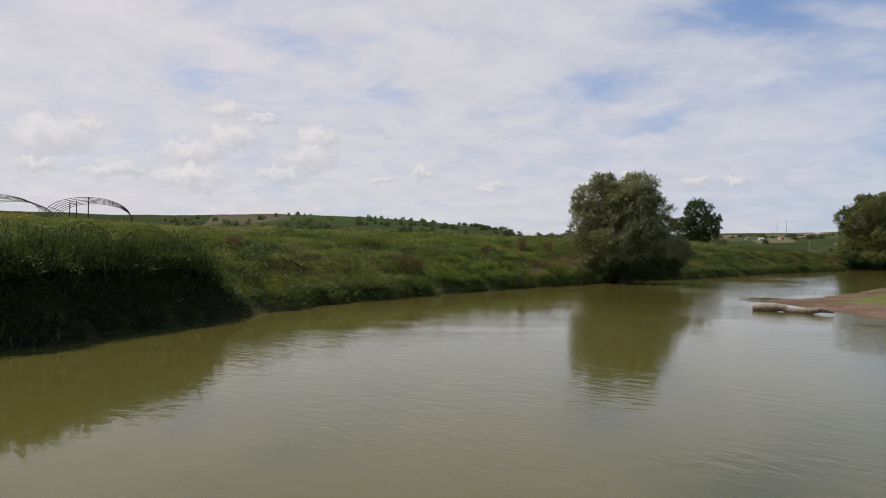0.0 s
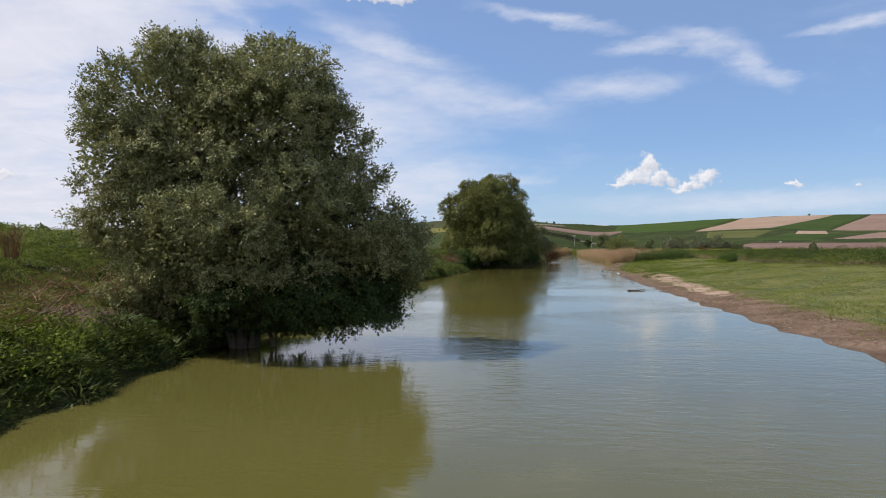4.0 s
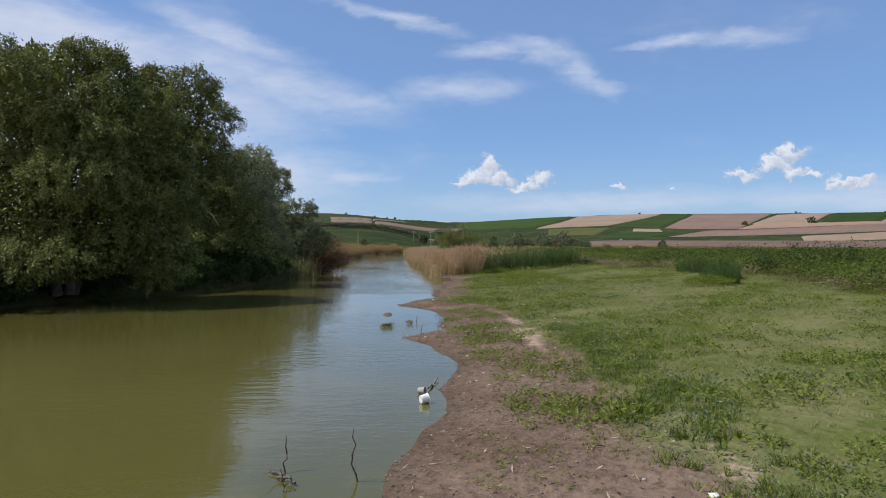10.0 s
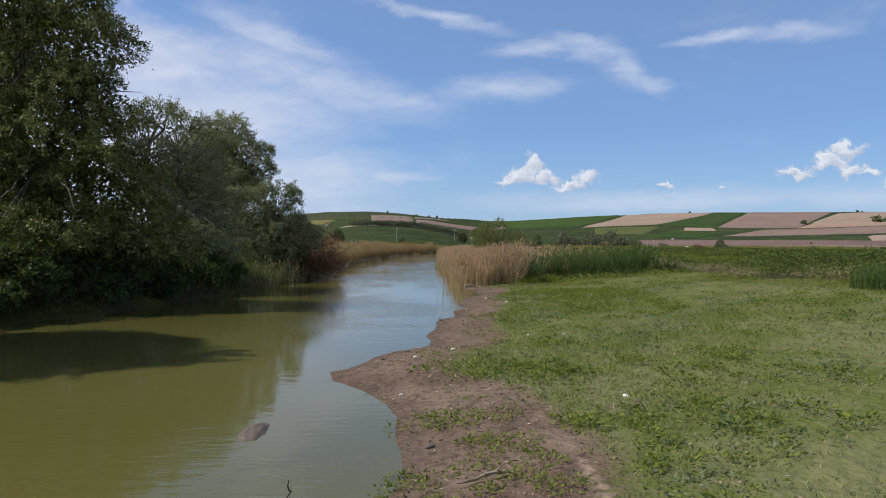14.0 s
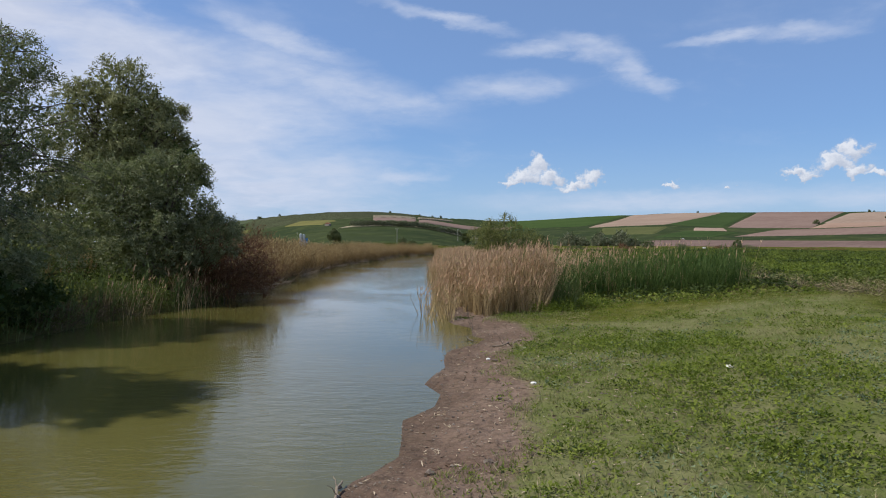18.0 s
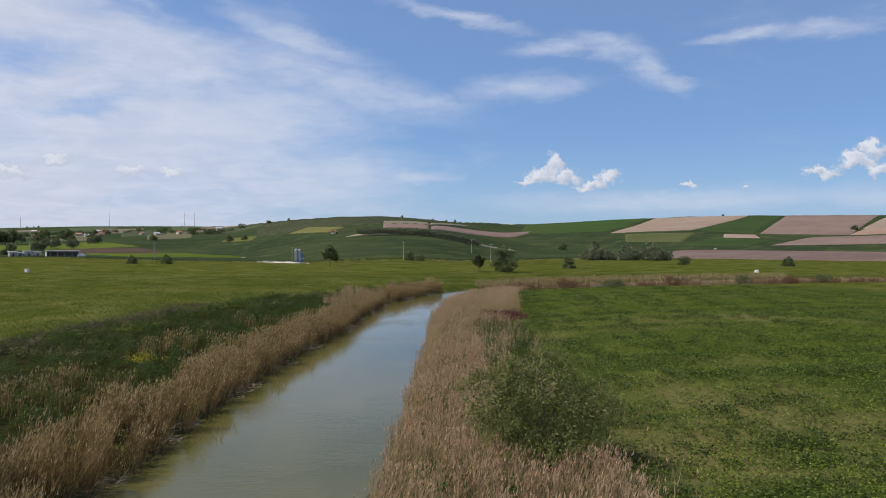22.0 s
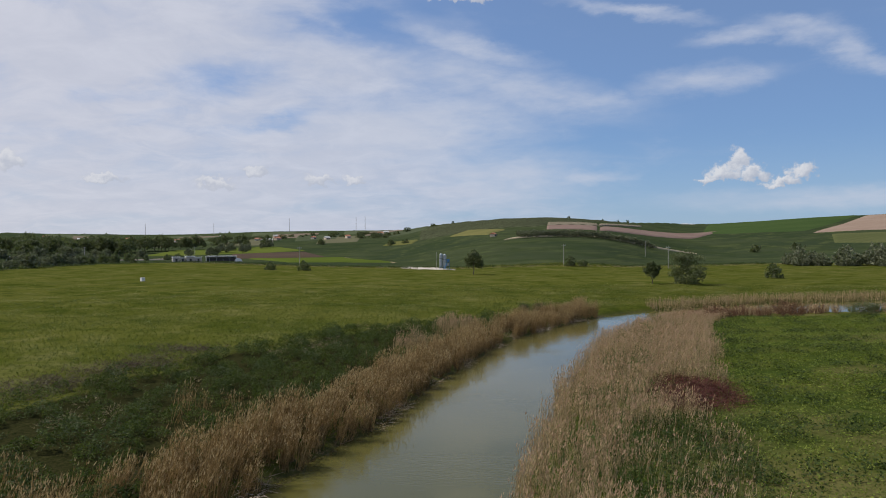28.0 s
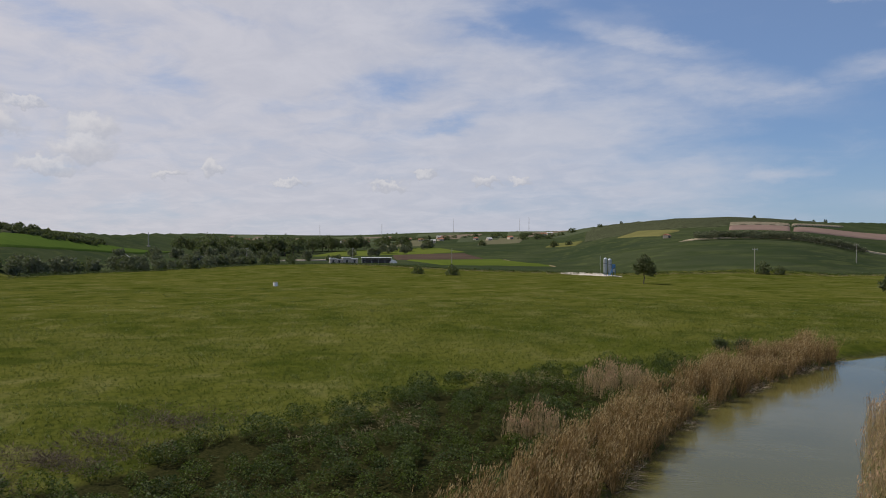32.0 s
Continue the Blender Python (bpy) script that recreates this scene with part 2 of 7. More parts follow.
def leafy(name, dark, light, rough=0.6, through=0.24, back=(0.16, 0.22, 0.03), patch=0.6):
    """Leaves and blades: each its own tone, some light let through."""
    def build(n):
        g = n.add("ShaderNodeNewGeometry")
        f = n.math("ADD", n.math("MULTIPLY", g.outputs["Random Per Island"], 0.6), n.math("MULTIPLY", n.noise(g.outputs["Position"], patch, 2.0), 0.6))
        col = n.mix(n.ramp(f, 0.25, 0.95), dark, light)
        p = principled(n, col, rough, **{"Specular IOR Level": 0.12})
        t = n.add("ShaderNodeBsdfTranslucent", {"Color": n.mix(0.5, col, back)}).outputs[0]
        return n.add("ShaderNodeMixShader", (through, p, t)).outputs[0]
    return material(name, build)


def ground_shader(n):
    p = position(n)
    patch, mid, grain = n.noise(p, 0.05, 3.0), n.noise(p, 0.5, 4.0), n.noise(p, 6.0, 5.0, 0.65)
    streak = n.noise(n.vec("MULTIPLY", p, (0.03, 0.12, 1.0)), 1.0, 5.0, 0.6, 0.6)
    tuft = n.noise(p, 1.7, 4.0, 0.62)
    blot = n.noise(p, 0.17, 5.0, 0.62, 0.4)
    grass = n.mix(n.ramp(patch, 0.35, 0.65), (0.062, 0.073, 0.011), (0.094, 0.097, 0.019))
    grass = n.mix(n.math("MULTIPLY", n.ramp(streak, 0.46, 0.68), 0.55), grass, (0.096, 0.100, 0.026))
    grass = n.mix(n.math("MULTIPLY", n.ramp(blot, 0.50, 0.68), 0.75), grass, (0.140, 0.134, 0.046))
    grass = n.mix(n.math("MULTIPLY", n.ramp(blot, 0.48, 0.34), 0.7), grass, (0.024, 0.040, 0.005))
    grass = n.mix(n.math("MULTIPLY", n.ramp(tuft, 0.47, 0.66), 0.55), grass, (0.024, 0.036, 0.006))
    grass = n.mix(n.math("MULTIPLY", n.ramp(grain, 0.42, 0.7), 0.4), grass, (0.090, 0.096, 0.020))
    worn = n.mix(n.ramp(mid, 0.35, 0.65), (0.094, 0.112, 0.030), (0.150, 0.150, 0.064))
    worn = n.mix(n.math("MULTIPLY", n.ramp(grain, 0.45, 0.7), 0.45), worn, (0.200, 0.180, 0.105))
    worn = n.mix(n.math("MULTIPLY", n.ramp(n.noise(p, 0.28, 4.0, 0.6, 0.3), 0.5, 0.7), 0.6), worn, (0.076, 0.100, 0.020))
    lush = n.mix(n.ramp(blot, 0.35, 0.65), (0.042, 0.061, 0.012), (0.074, 0.085, 0.019))
    lush = n.mix(n.math("MULTIPLY", n.ramp(n.noise(p, 0.045, 5.0, 0.62, 0.5), 0.48, 0.66), 0.85), lush, (0.122, 0.108, 0.040))
    lush = n.mix(n.math("MULTIPLY", n.ramp(n.noise(p, 0.11, 5.0, 0.62, 0.6), 0.53, 0.66), 0.7), lush, (0.026, 0.042, 0.010))
    lush = n.mix(n.math("MULTIPLY", n.ramp(tuft, 0.5, 0.72), 0.6), lush, (0.026, 0.046, 0.006))
    soil = n.mix(n.ramp(mid, 0.3, 0.7), (0.118, 0.078, 0.058), (0.190, 0.134, 0.102))
    soil = n.mix(n.math("MULTIPLY", n.ramp(grain, 0.45, 0.66), 0.75), soil, (0.085, 0.060, 0.042))
    fine = n.noise(p, 24.0, 4.0, 0.7)
    soil = n.mix(n.math("MULTIPLY", n.ramp(fine, 0.52, 0.72), 0.6), soil, (0.30, 0.245, 0.185))
    sand = n.mix(n.ramp(mid, 0.3, 0.7), (0.26, 0.185, 0.140), (0.38, 0.285, 0.222))
    sand = n.mix(n.math("MULTIPLY", n.ramp(grain, 0.5, 0.75), 0.35), sand, (0.22, 0.17, 0.12))
    # dry patches, near-black to hold shade on the bank face and between plants
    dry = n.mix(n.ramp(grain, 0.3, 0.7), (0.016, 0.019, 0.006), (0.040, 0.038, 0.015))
    edge = n.math("SUBTRACT", n.math("ADD", n.math("MULTIPLY", mid, 0.5), n.math("MULTIPLY", grain, 0.5)), 0.5)
    def zone(name, soft=0.2, wild=1.1):
        return n.ramp(n.math("ADD", attr(n, name), n.math("MULTIPLY", edge, wild)), 0.5 - soft, 0.5 + soft)
    col = n.mix(zone("worn", 0.25, 0.9), grass, worn)
    col = n.mix(zone("lush", 0.25, 0.8), col, lush)
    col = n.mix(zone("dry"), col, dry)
    col = n.mix(zone("mud"), col, soil)
    col = n.mix(zone("sand", 0.15, 1.8), col, sand)
    # crops on the hills, greyed a little to carry distance haze
    crop = n.mix(n.ramp(n.noise(p, 0.01, 4.0), 0.35, 0.65), (0.034, 0.047, 0.024), (0.050, 0.062, 0.030))
    crop = n.mix(n.math("MULTIPLY", n.ramp(n.noise(p, 0.045, 5.0, 0.6), 0.4, 0.7), 0.5), crop, (0.026, 0.042, 0.012))
    furrow = n.noise(n.vec("MULTIPLY", p, (0.012, 0.06, 0.5)), 1.0, 6.0, 0.65, 0.5)
    crop = n.mix(n.math("MULTIPLY", n.ramp(furrow, 0.48, 0.7), 0.6), crop, (0.082, 0.094, 0.036))
    col = n.mix(zone("crop", 0.2, 0.3), col, crop)
    haze = n.ramp(n.noise(p, 1.4, 3.0), 0.3, 0.7)
    wet = attr(n, "wet")
    rough = n.math("SUBTRACT", 0.95, n.math("MULTIPLY", wet, 0.2))
    col = n.mix(n.math("MULTIPLY", wet, 0.55), col, (0.055, 0.040, 0.026))
    return principled(n, col, rough, 0.0, n.math("ADD", n.math("ADD", n.math("MULTIPLY", grain, 0.9), haze), n.math("MULTIPLY", tuft, 1.6)), 0.85, 0.08, **{"Specular IOR Level": n.math("MULTIPLY", wet, 0.04)})


def water_shader(n):
    p = position(n)
    flow = n.vec("MULTIPLY", n.add("ShaderNodeVectorRotate", {"Vector": p, "Angle": radians(-45)}, rotation_type="Z_AXIS").outputs[0], (1.0, 0.45, 1.0))
    murk = n.mix(n.ramp(n.noise(flow, 0.06, 3.0), 0.3, 0.7), (0.086, 0.080, 0.020), (0.110, 0.099, 0.030))
    chop = n.noise(flow, 4.2, 3.0, 0.5, 0.5)
    fine = n.noise(flow, 13.0, 3.0, 0.55, 0.6)
    swell = n.noise(flow, 0.9, 2.0)
    ripple = n.math("ADD", n.math("ADD", n.math("MULTIPLY", chop, 0.62), n.math("MULTIPLY", fine, 0.16)), n.math("MULTIPLY", swell, 0.6))
    calm = n.ramp(n.noise(p, 0.10, 4.0, 0.6, 0.8), 0.42, 0.62)
    bump = n.add("ShaderNodeBump", {"Strength": n.math("ADD", 0.085, n.math("MULTIPLY", calm, 0.30)), "Distance": 0.05, "Height": ripple}).outputs[0]
    return n.add("ShaderNodeBsdfPrincipled", {"Base Color": murk, "Roughness": 0.045, "IOR": 1.333, "Normal": bump}).outputs[0]


def field_shader(a, b, row=None, angle=0.0):
    def build(n):
        p = position(n)
        q = n.add("ShaderNodeVectorRotate", {"Vector": p, "Angle": radians(angle)}, rotation_type="Z_AXIS").outputs[0]
        f = n.math("ADD", n.math("MULTIPLY", n.noise(p, 0.012, 4.0), 0.5), n.math("MULTIPLY", n.noise(n.vec("MULTIPLY", q, (0.02, 0.4, 0.1)), 1.0, 4.0), 0.5))
        col = n.mix(n.ramp(f, 0.36, 0.64), a, b)
        if row:
            s = n.math("SINE", n.math("MULTIPLY", n.add("ShaderNodeSeparateXYZ", (q,)).outputs[1], 6.283 / row))
            col = n.mix(n.ramp(s, -0.2, 0.6), col, tuple(c * 0.55 for c in a))
        return principled(n, col, 0.95, **{"Specular IOR Level": 0.0})
    return build


MAT = {
    "ground": material("ground", ground_shader),
    "water": material("river_water", water_shader),
    "bark": plain("bark", (0.07, 0.055, 0.04), (0.15, 0.125, 0.10), 0.9, 4.0, bump=0.6),
    "dead_wood": plain("dead_wood", (0.13, 0.095, 0.065), (0.30, 0.24, 0.175), 0.85, 5.0, bump=0.5),
    "willow": leafy("willow_leaf", (0.135, 0.146, 0.060), (0.355, 0.355, 0.178), through=0.18, back=(0.22, 0.25, 0.07)),
    "willow_grey": leafy("grey_willow_leaf", (0.100, 0.115, 0.060), (0.270, 0.285, 0.160), through=0.3),
    "willow_yellow": leafy("yellow_willow_leaf", (0.074, 0.086, 0.022), (0.230, 0.234, 0.080), through=0.2),
    # poplar leaves, also the dark shade colour of the bushes under the willows
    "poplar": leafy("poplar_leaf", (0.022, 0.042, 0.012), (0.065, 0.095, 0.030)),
    "far_leaf": leafy("far_leaf", (0.060, 0.076, 0.036), (0.160, 0.175, 0.090), through=0.32),
    "dark_leaf": leafy("dark_leaf", (0.040, 0.056, 0.026), (0.110, 0.125, 0.060)),
    "olive": leafy("olive_leaf", (0.090, 0.102, 0.060), (0.220, 0.230, 0.150)),
    "weed": leafy("weed_leaf", (0.034, 0.052, 0.010), (0.140, 0.164, 0.038), through=0.3),
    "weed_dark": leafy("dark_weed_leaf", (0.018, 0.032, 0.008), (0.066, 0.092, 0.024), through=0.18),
    "weed_bright": leafy("bright_weed_leaf", (0.080, 0.116, 0.012), (0.200, 0.240, 0.036), through=0.38),
    "grass": leafy("grass_blade", (0.150, 0.172, 0.044), (0.320, 0.325, 0.140), through=0.4),
    "grass_dry": leafy("dry_grass_blade", (0.20, 0.165, 0.085), (0.40, 0.335, 0.20), through=0.25, back=(0.3, 0.24, 0.1)),
    "reed": leafy("dry_reed", (0.185, 0.132, 0.064), (0.52, 0.40, 0.220), through=0.22, back=(0.44, 0.33, 0.19)),
    "reed_gold": leafy("golden_reed", (0.085, 0.052, 0.022), (0.37, 0.255, 0.115), through=0.3, back=(0.4, 0.27, 0.10)),
    "reed_plume": leafy("reed_plume", (0.34, 0.215, 0.130), (0.58, 0.400, 0.260), through=0.3, back=(0.54, 0.37, 0.23)),
    "reed_green": leafy("green_reed", (0.030, 0.066, 0.016), (0.105, 0.155, 0.046), through=0.3),
    # cane leaf with the overhanging bank's shade put into a darker colour
    "cane_shade": leafy("shaded_cane_leaf", (0.024, 0.038, 0.014), (0.085, 0.105, 0.045), through=0.2),
    "cane": leafy("cane_leaf", (0.050, 0.075, 0.022), (0.150, 0.180, 0.070), through=0.25),
    "litter": leafy("dead_litter", (0.10, 0.07, 0.045), (0.42, 0.34, 0.24), through=0.05, back=(0.3, 0.24, 0.1)),
    "herb_blue": leafy("blue_green_herb", (0.075, 0.110, 0.055), (0.19, 0.23, 0.13), through=0.2),
    "stubble": leafy("dead_stubble", (0.050, 0.036, 0.020), (0.150, 0.110, 0.062), through=0.1, back=(0.2, 0.15, 0.08)),
    "pasture": leafy("pasture_blade", (0.062, 0.080, 0.012), (0.165, 0.175, 0.036), through=0.3),
    "purple_grass": leafy("purple_dead_grass", (0.050, 0.036, 0.028), (0.125, 0.092, 0.072), through=0.15, back=(0.2, 0.15, 0.1)),
    "marsh": leafy("marsh_leaf", (0.013, 0.024, 0.004), (0.080, 0.112, 0.016), through=0.2),
    "rust": leafy("rust_shrub", (0.085, 0.045, 0.026), (0.23, 0.130, 0.072), through=0.2, back=(0.2, 0.1, 0.05)),
    "plume_gold": leafy("golden_plume", (0.25, 0.185, 0.085), (0.54, 0.425, 0.230), through=0.3, back=(0.5, 0.36, 0.18)),
    "straw": leafy("fallen_straw", (0.26, 0.195, 0.140), (0.50, 0.400, 0.300), through=0.1, back=(0.4, 0.3, 0.2)),
    "clover": leafy("clover_leaf", (0.082, 0.116, 0.013), (0.220, 0.255, 0.048), through=0.34),
    "pebble": leafy("pebble", (0.060, 0.046, 0.036), (0.24, 0.20, 0.16), through=0.0, rough=0.8),
    "scorched": leafy("scorched_stems", (0.045, 0.018, 0.014), (0.165, 0.062, 0.045), through=0.1, back=(0.2, 0.08, 0.05)),
    "yellow": leafy("yellow_flower", (0.30, 0.27, 0.02), (0.55, 0.48, 0.03), through=0.3, back=(0.5, 0.45, 0.03)),
}

# ---- plan: u runs down the river, v to its left ----
ROOT2 = math.sqrt(2.0)
LEFT_U = [-90, -40, 5, 14, 22, 36, 51, 74, 95, 120, 129, 136, 146, 154, 163, 170, 180, 202, 222, 250, 262, 280, 303, 320, 333, 341, 347, 353, 372, 395, 412, 430]
LEFT_V = [2, 12, 20.8, 24.8, 28, 30.5, 31.7, 31.5, 33, 31.5, 32.3, 31, 24.7, 23, 22.6, 21.5, 21.2, 22.5, 23, 22, 20.6, 20.5, 19.3, 15.5, 11, 8, 4, -1, -20, -60, -110, -200]
RIGHT_U = [-90, -40, 18, 33, 38, 41.6, 42.6, 43.6, 50, 65, 80, 100, 107, 109.8, 111.5, 115, 119, 122.7, 125.4, 131, 135.2, 139.3, 144, 151, 157, 159, 166, 186, 202, 222, 250, 276, 294, 311, 330, 340, 352, 372, 388, 404]
RIGHT_V = [-30, -20, -6, 7, 12, 16, 16, 14, 13.7, 14, 14.3, 14.5, 13.9, 15.1, 13.8, 13.4, 13.1, 14.1, 12.7, 12.5, 14.2, 12.2, 11.7, 10.6, 10, 9.2, 10, 9.4, 10.6, 10.2, 9.9, 10, 8.9, 7.5, 2.5, -3, -18, -62, -112, -200]
CENTRE = (120.0, 130.0)
# the ridge round the valley, from the plan's centre: bearing (left of +y), distance, height
RIDGE_AZ = [-180, -130, -100, -84, -72.8, -64.7, -59, -55, -50.5, -46, -43.7, -39, -34.5, -30, -27.8, -17, -8.5, 0, 4, 7.8, 12.3, 19.8, 27.3, 38.4, 60, 110, 180]
RIDGE_R = [1500, 1400, 1300, 1300, 1300, 1300, 1350, 1400, 1500, 1050, 900, 900, 950, 1200, 1500, 1700, 1800, 1600, 760, 523, 532, 549, 567, 600, 700, 1200, 1500]
RIDGE_Z = [45, 48, 52, 59, 60, 62, 60, 58, 55, 44, 43, 47, 46, 47, 47, 46, 40, 41, 24, 23, 27, 32.5, 35, 29, 30, 40, 45]
BANK_D = [-6, -2, 0, 0.5, 1.5, 3, 5, 15, 30, 50, 100, 250]
BANK_Z = [-1.2, -0.7, -0.05, 0.50, 1.05, 1.75, 2.35, 3.4, 4.4, 4.6, 4.6, 4.0]
BANK_Z_CUT = [-1.2, -0.9, -0.3, 1.9, 2.3, 2.5, 2.7, 3.4, 4.4, 4.6, 4.6, 4.0]      # the undercut stretch at the start
FLAT_D = [-6, -2, 0, 1.5, 4, 8, 14, 25, 60]
FLAT_Z = [-1.0, -0.5, -0.02, 0.12, 0.30, 0.5, 0.9, 1.5, 1.8]


RIDGE_FINE = np.arange(-240.0, 240.0, 0.5)
_soft = np.hanning(17) / np.hanning(17).sum()
RIDGE_R_FINE = np.convolve(np.interp(RIDGE_FINE, RIDGE_AZ, RIDGE_R), _soft, "same")
RIDGE_Z_FINE = np.convolve(np.interp(RIDGE_FINE, RIDGE_AZ, RIDGE_Z), _soft, "same")


def sheet_uv(x, y):
    return (x + y) / ROOT2, (y - x) / ROOT2


def xy(u, v):
    return (u - v) / ROOT2, (u + v) / ROOT2


def dense(us, vs):
    """The bank line in close, slightly ragged steps."""
    u = np.arange(us[0], us[-1], 1.0)
    v = np.interp(u, us, vs)
    return np.stack([u, v + 0.18 * np.sin(u * 1.7) + 0.14 * np.sin(u * 0.61 + us[3]) + 0.08 * np.sin(u * 4.1)], 1)


BANK_L, BANK_R = dense(LEFT_U, LEFT_V), dense(RIGHT_U, RIGHT_V)


def far_from(line, u, v):
    """Distance of points to a polyline."""
    best = np.full(u.shape, 1e9)
    near = (u > line[0, 0] - 200) & (u < line[-1, 0] + 200) & (np.abs(v) < 400)
    uu, vv = u[near], v[near]
    d = np.full(uu.shape, 1e9)
    for a, b in zip(line[:-1], line[1:]):
        e = b - a
        t = np.clip(((uu - a[0]) * e[0] + (vv - a[1]) * e[1]) / (e @ e), 0, 1)
        np.minimum(d, (uu - a[0] - t * e[0]) ** 2 + (vv - a[1] - t * e[1]) ** 2, out=d)
    best[near] = np.sqrt(d)
    return best


def smooth(t):
    t = np.clip(t, 0, 1)
    return t * t * (3 - 2 * t)


def wave(x, y, size, seed):
    """Soft waves of about that size, from -1 to 1."""
    a = np.sin(x / size + seed) * np.cos(y / size * 1.13 + seed * 2.1)
    b = np.sin((x * 0.6 + y * 0.8) / size * 1.9 + seed * 3.7)
    c = np.cos((x * 0.9 - y * 0.45) / size * 2.7 + seed * 5.3)
    return (a + 0.6 * b + 0.4 * c) / 1.7


def banks(u, v):
    """Signed distance from the water (positive on land) to the left and to the right bank."""
    dl, dr = far_from(BANK_L, u, v), far_from(BANK_R, u, v)
    vl, vr = np.interp(u, BANK_L[:, 0], BANK_L[:, 1]), np.interp(u, BANK_R[:, 0], BANK_R[:, 1])
    return np.where((v > vl) | (u > 432), dl, -dl), np.where(v < vr, dr, -dr)


def land(x, y, parts=False):
    """The ground's height."""
    x, y = np.asarray(x, float), np.asarray(y, float)
    u, v = sheet_uv(x, y)
    dl, dr = banks(u, v)
    left = dl > 0
    high = np.interp(dl, BANK_D, BANK_Z)
    cut = np.interp(dl, BANK_D, BANK_Z_CUT)
    near = smooth((15 - u) / 3)
    high = near * cut + (1 - near) * high
    flat = np.interp(np.where(left, dl, dr), FLAT_D, FLAT_Z)
    steep = 1 - smooth((u - 128) / 34)
    flat_left = np.interp(dl, [-6, -2, 0, 1.2, 3, 10, 40], [-1.0, -0.6, -0.05, 0.5, 0.9, 1.1, 1.6])
    z = np.where(left, steep * high + (1 - steep) * flat_left, flat)
    bed = (dl < 0) & (dr < 0)
    z = np.where(bed, np.maximum(np.interp(dl, [-6, -2, 0], [-1.2, -0.7, -0.05]), np.interp(dr, [-8, -2, 0], [-1.0, -0.35, -0.02])), z)
    away = np.clip(np.where(left, dl, dr), 0, None)
    z = z + np.where(bed, 0, np.clip(away / 6, 0, 1) * (0.16 * wave(x, y, 3.1, 1.0) + 0.18 * wave(x, y, 11, 2.0)))
    z = z + np.where(left & (u < 150), np.clip(away / 4, 0, 1) * np.clip((40 - away) / 20, 0, 1) * (0.34 * wave(x, y, 1.5, 4.0) + 0.44 * wave(x, y, 3.2, 7.0)), 0)
    z = z + np.where(left, 1.1 * smooth((dl - 36) / 22) * smooth((47 - u) / 16) * smooth((260 - dl) / 120), 0)
    px, py = x - CENTRE[0], y - CENTRE[1]
    r, az = np.hypot(px, py), np.degrees(np.arctan2(-px, py))
    rr, rz = np.interp(az, RIDGE_FINE, RIDGE_R_FINE), np.interp(az, RIDGE_FINE, RIDGE_Z_FINE)
    t = np.clip((r - 0.36 * rr) / (0.64 * rr), 0, None)
    t = np.where(t < 0.12, t * t / 0.24, t - 0.06) / 0.94
    top = 1 + 0.03 * wave(x, y, 160, 3.0)
    hill = np.where(t < 1, t, 1 - 0.35 * np.clip(t - 1, 0, 1)) * (rz * top - 2)
    return z + np.clip(hill, 0, None) + np.clip(r - 250, 0, 200) / 200 * 1.0 * wave(x, y, 110, 6.0)


def link_mesh(name, verts, faces, mat, smooth_shade=False, attrs=None):
    """One mesh from arrays; faces all have the same number of corners."""
    verts, faces = np.asarray(verts, np.float32), np.asarray(faces, np.int32)
    me = bpy.data.meshes.new(name)
    k = faces.shape[1]
    me.vertices.add(len(verts)); me.loops.add(faces.size); me.polygons.add(len(faces))
    me.vertices.foreach_set("co", verts.ravel())
    me.loops.foreach_set("vertex_index", faces.ravel())
    me.polygons.foreach_set("loop_start", np.arange(0, faces.size, k, dtype=np.int32))
    me.polygons.foreach_set("use_smooth", np.full(len(faces), smooth_shade))
    for key, values in (attrs or {}).items():
        me.attributes.new(key, "FLOAT", "POINT").data.foreach_set("value", np.asarray(values, np.float32).ravel())
    me.update(calc_edges=True)
    me.materials.append(mat)
    return new(name, me)


def grid_faces(nu, nv):
    i = np.arange(nu * nv).reshape(nu, nv)
    return np.stack([i[:-1, :-1], i[1:, :-1], i[1:, 1:], i[:-1, 1:]], -1).reshape(-1, 4)


def spread(lo, hi, step, far, grow):
    """Even steps from lo to hi, and growing ones out to far on both sides."""
    mid = list(np.arange(lo, hi, step))
    out, s, p = [], step, hi
    while p < far:
        out.append(p); s *= grow; p += s
    low, s, p = [], step, lo
    while p > -far:
        s *= grow; p -= s; low.append(p)
    return np.array(low[::-1] + mid + out)


def sandy(u, v):
    """Where the meadow's edge is bare sand: a patch that runs out into a trodden trail."""
    mid = np.interp(u, [70, 84, 99, 104, 109, 116, 122, 130], [12.0, 11.7, 11.4, 10.9, 10.4, 10.5, 10.25, 10.0])
    wide = np.interp(u, [70, 84, 98, 105, 109, 113, 120, 126, 130], [0.8, 0.95, 1.1, 0.95, 0.55, 0.28, 0.32, 0.26, 0.2])
    return np.exp(-(((v - mid) / wide) ** 2)) * smooth((u - 72) / 8) * smooth((131 - u) / 5) * np.interp(u, [106, 109.5, 116.5, 119, 121.5, 130], [1, 0.15, 0.15, 0.7, 1.0, 0.9])


def shore_width(u):
    """The muddy shore narrows down the river."""
    return np.interp(u, [60, 122, 134, 150, 168], [1.0, 1.0, 0.8, 0.6, 0.6])


SHEET = {}


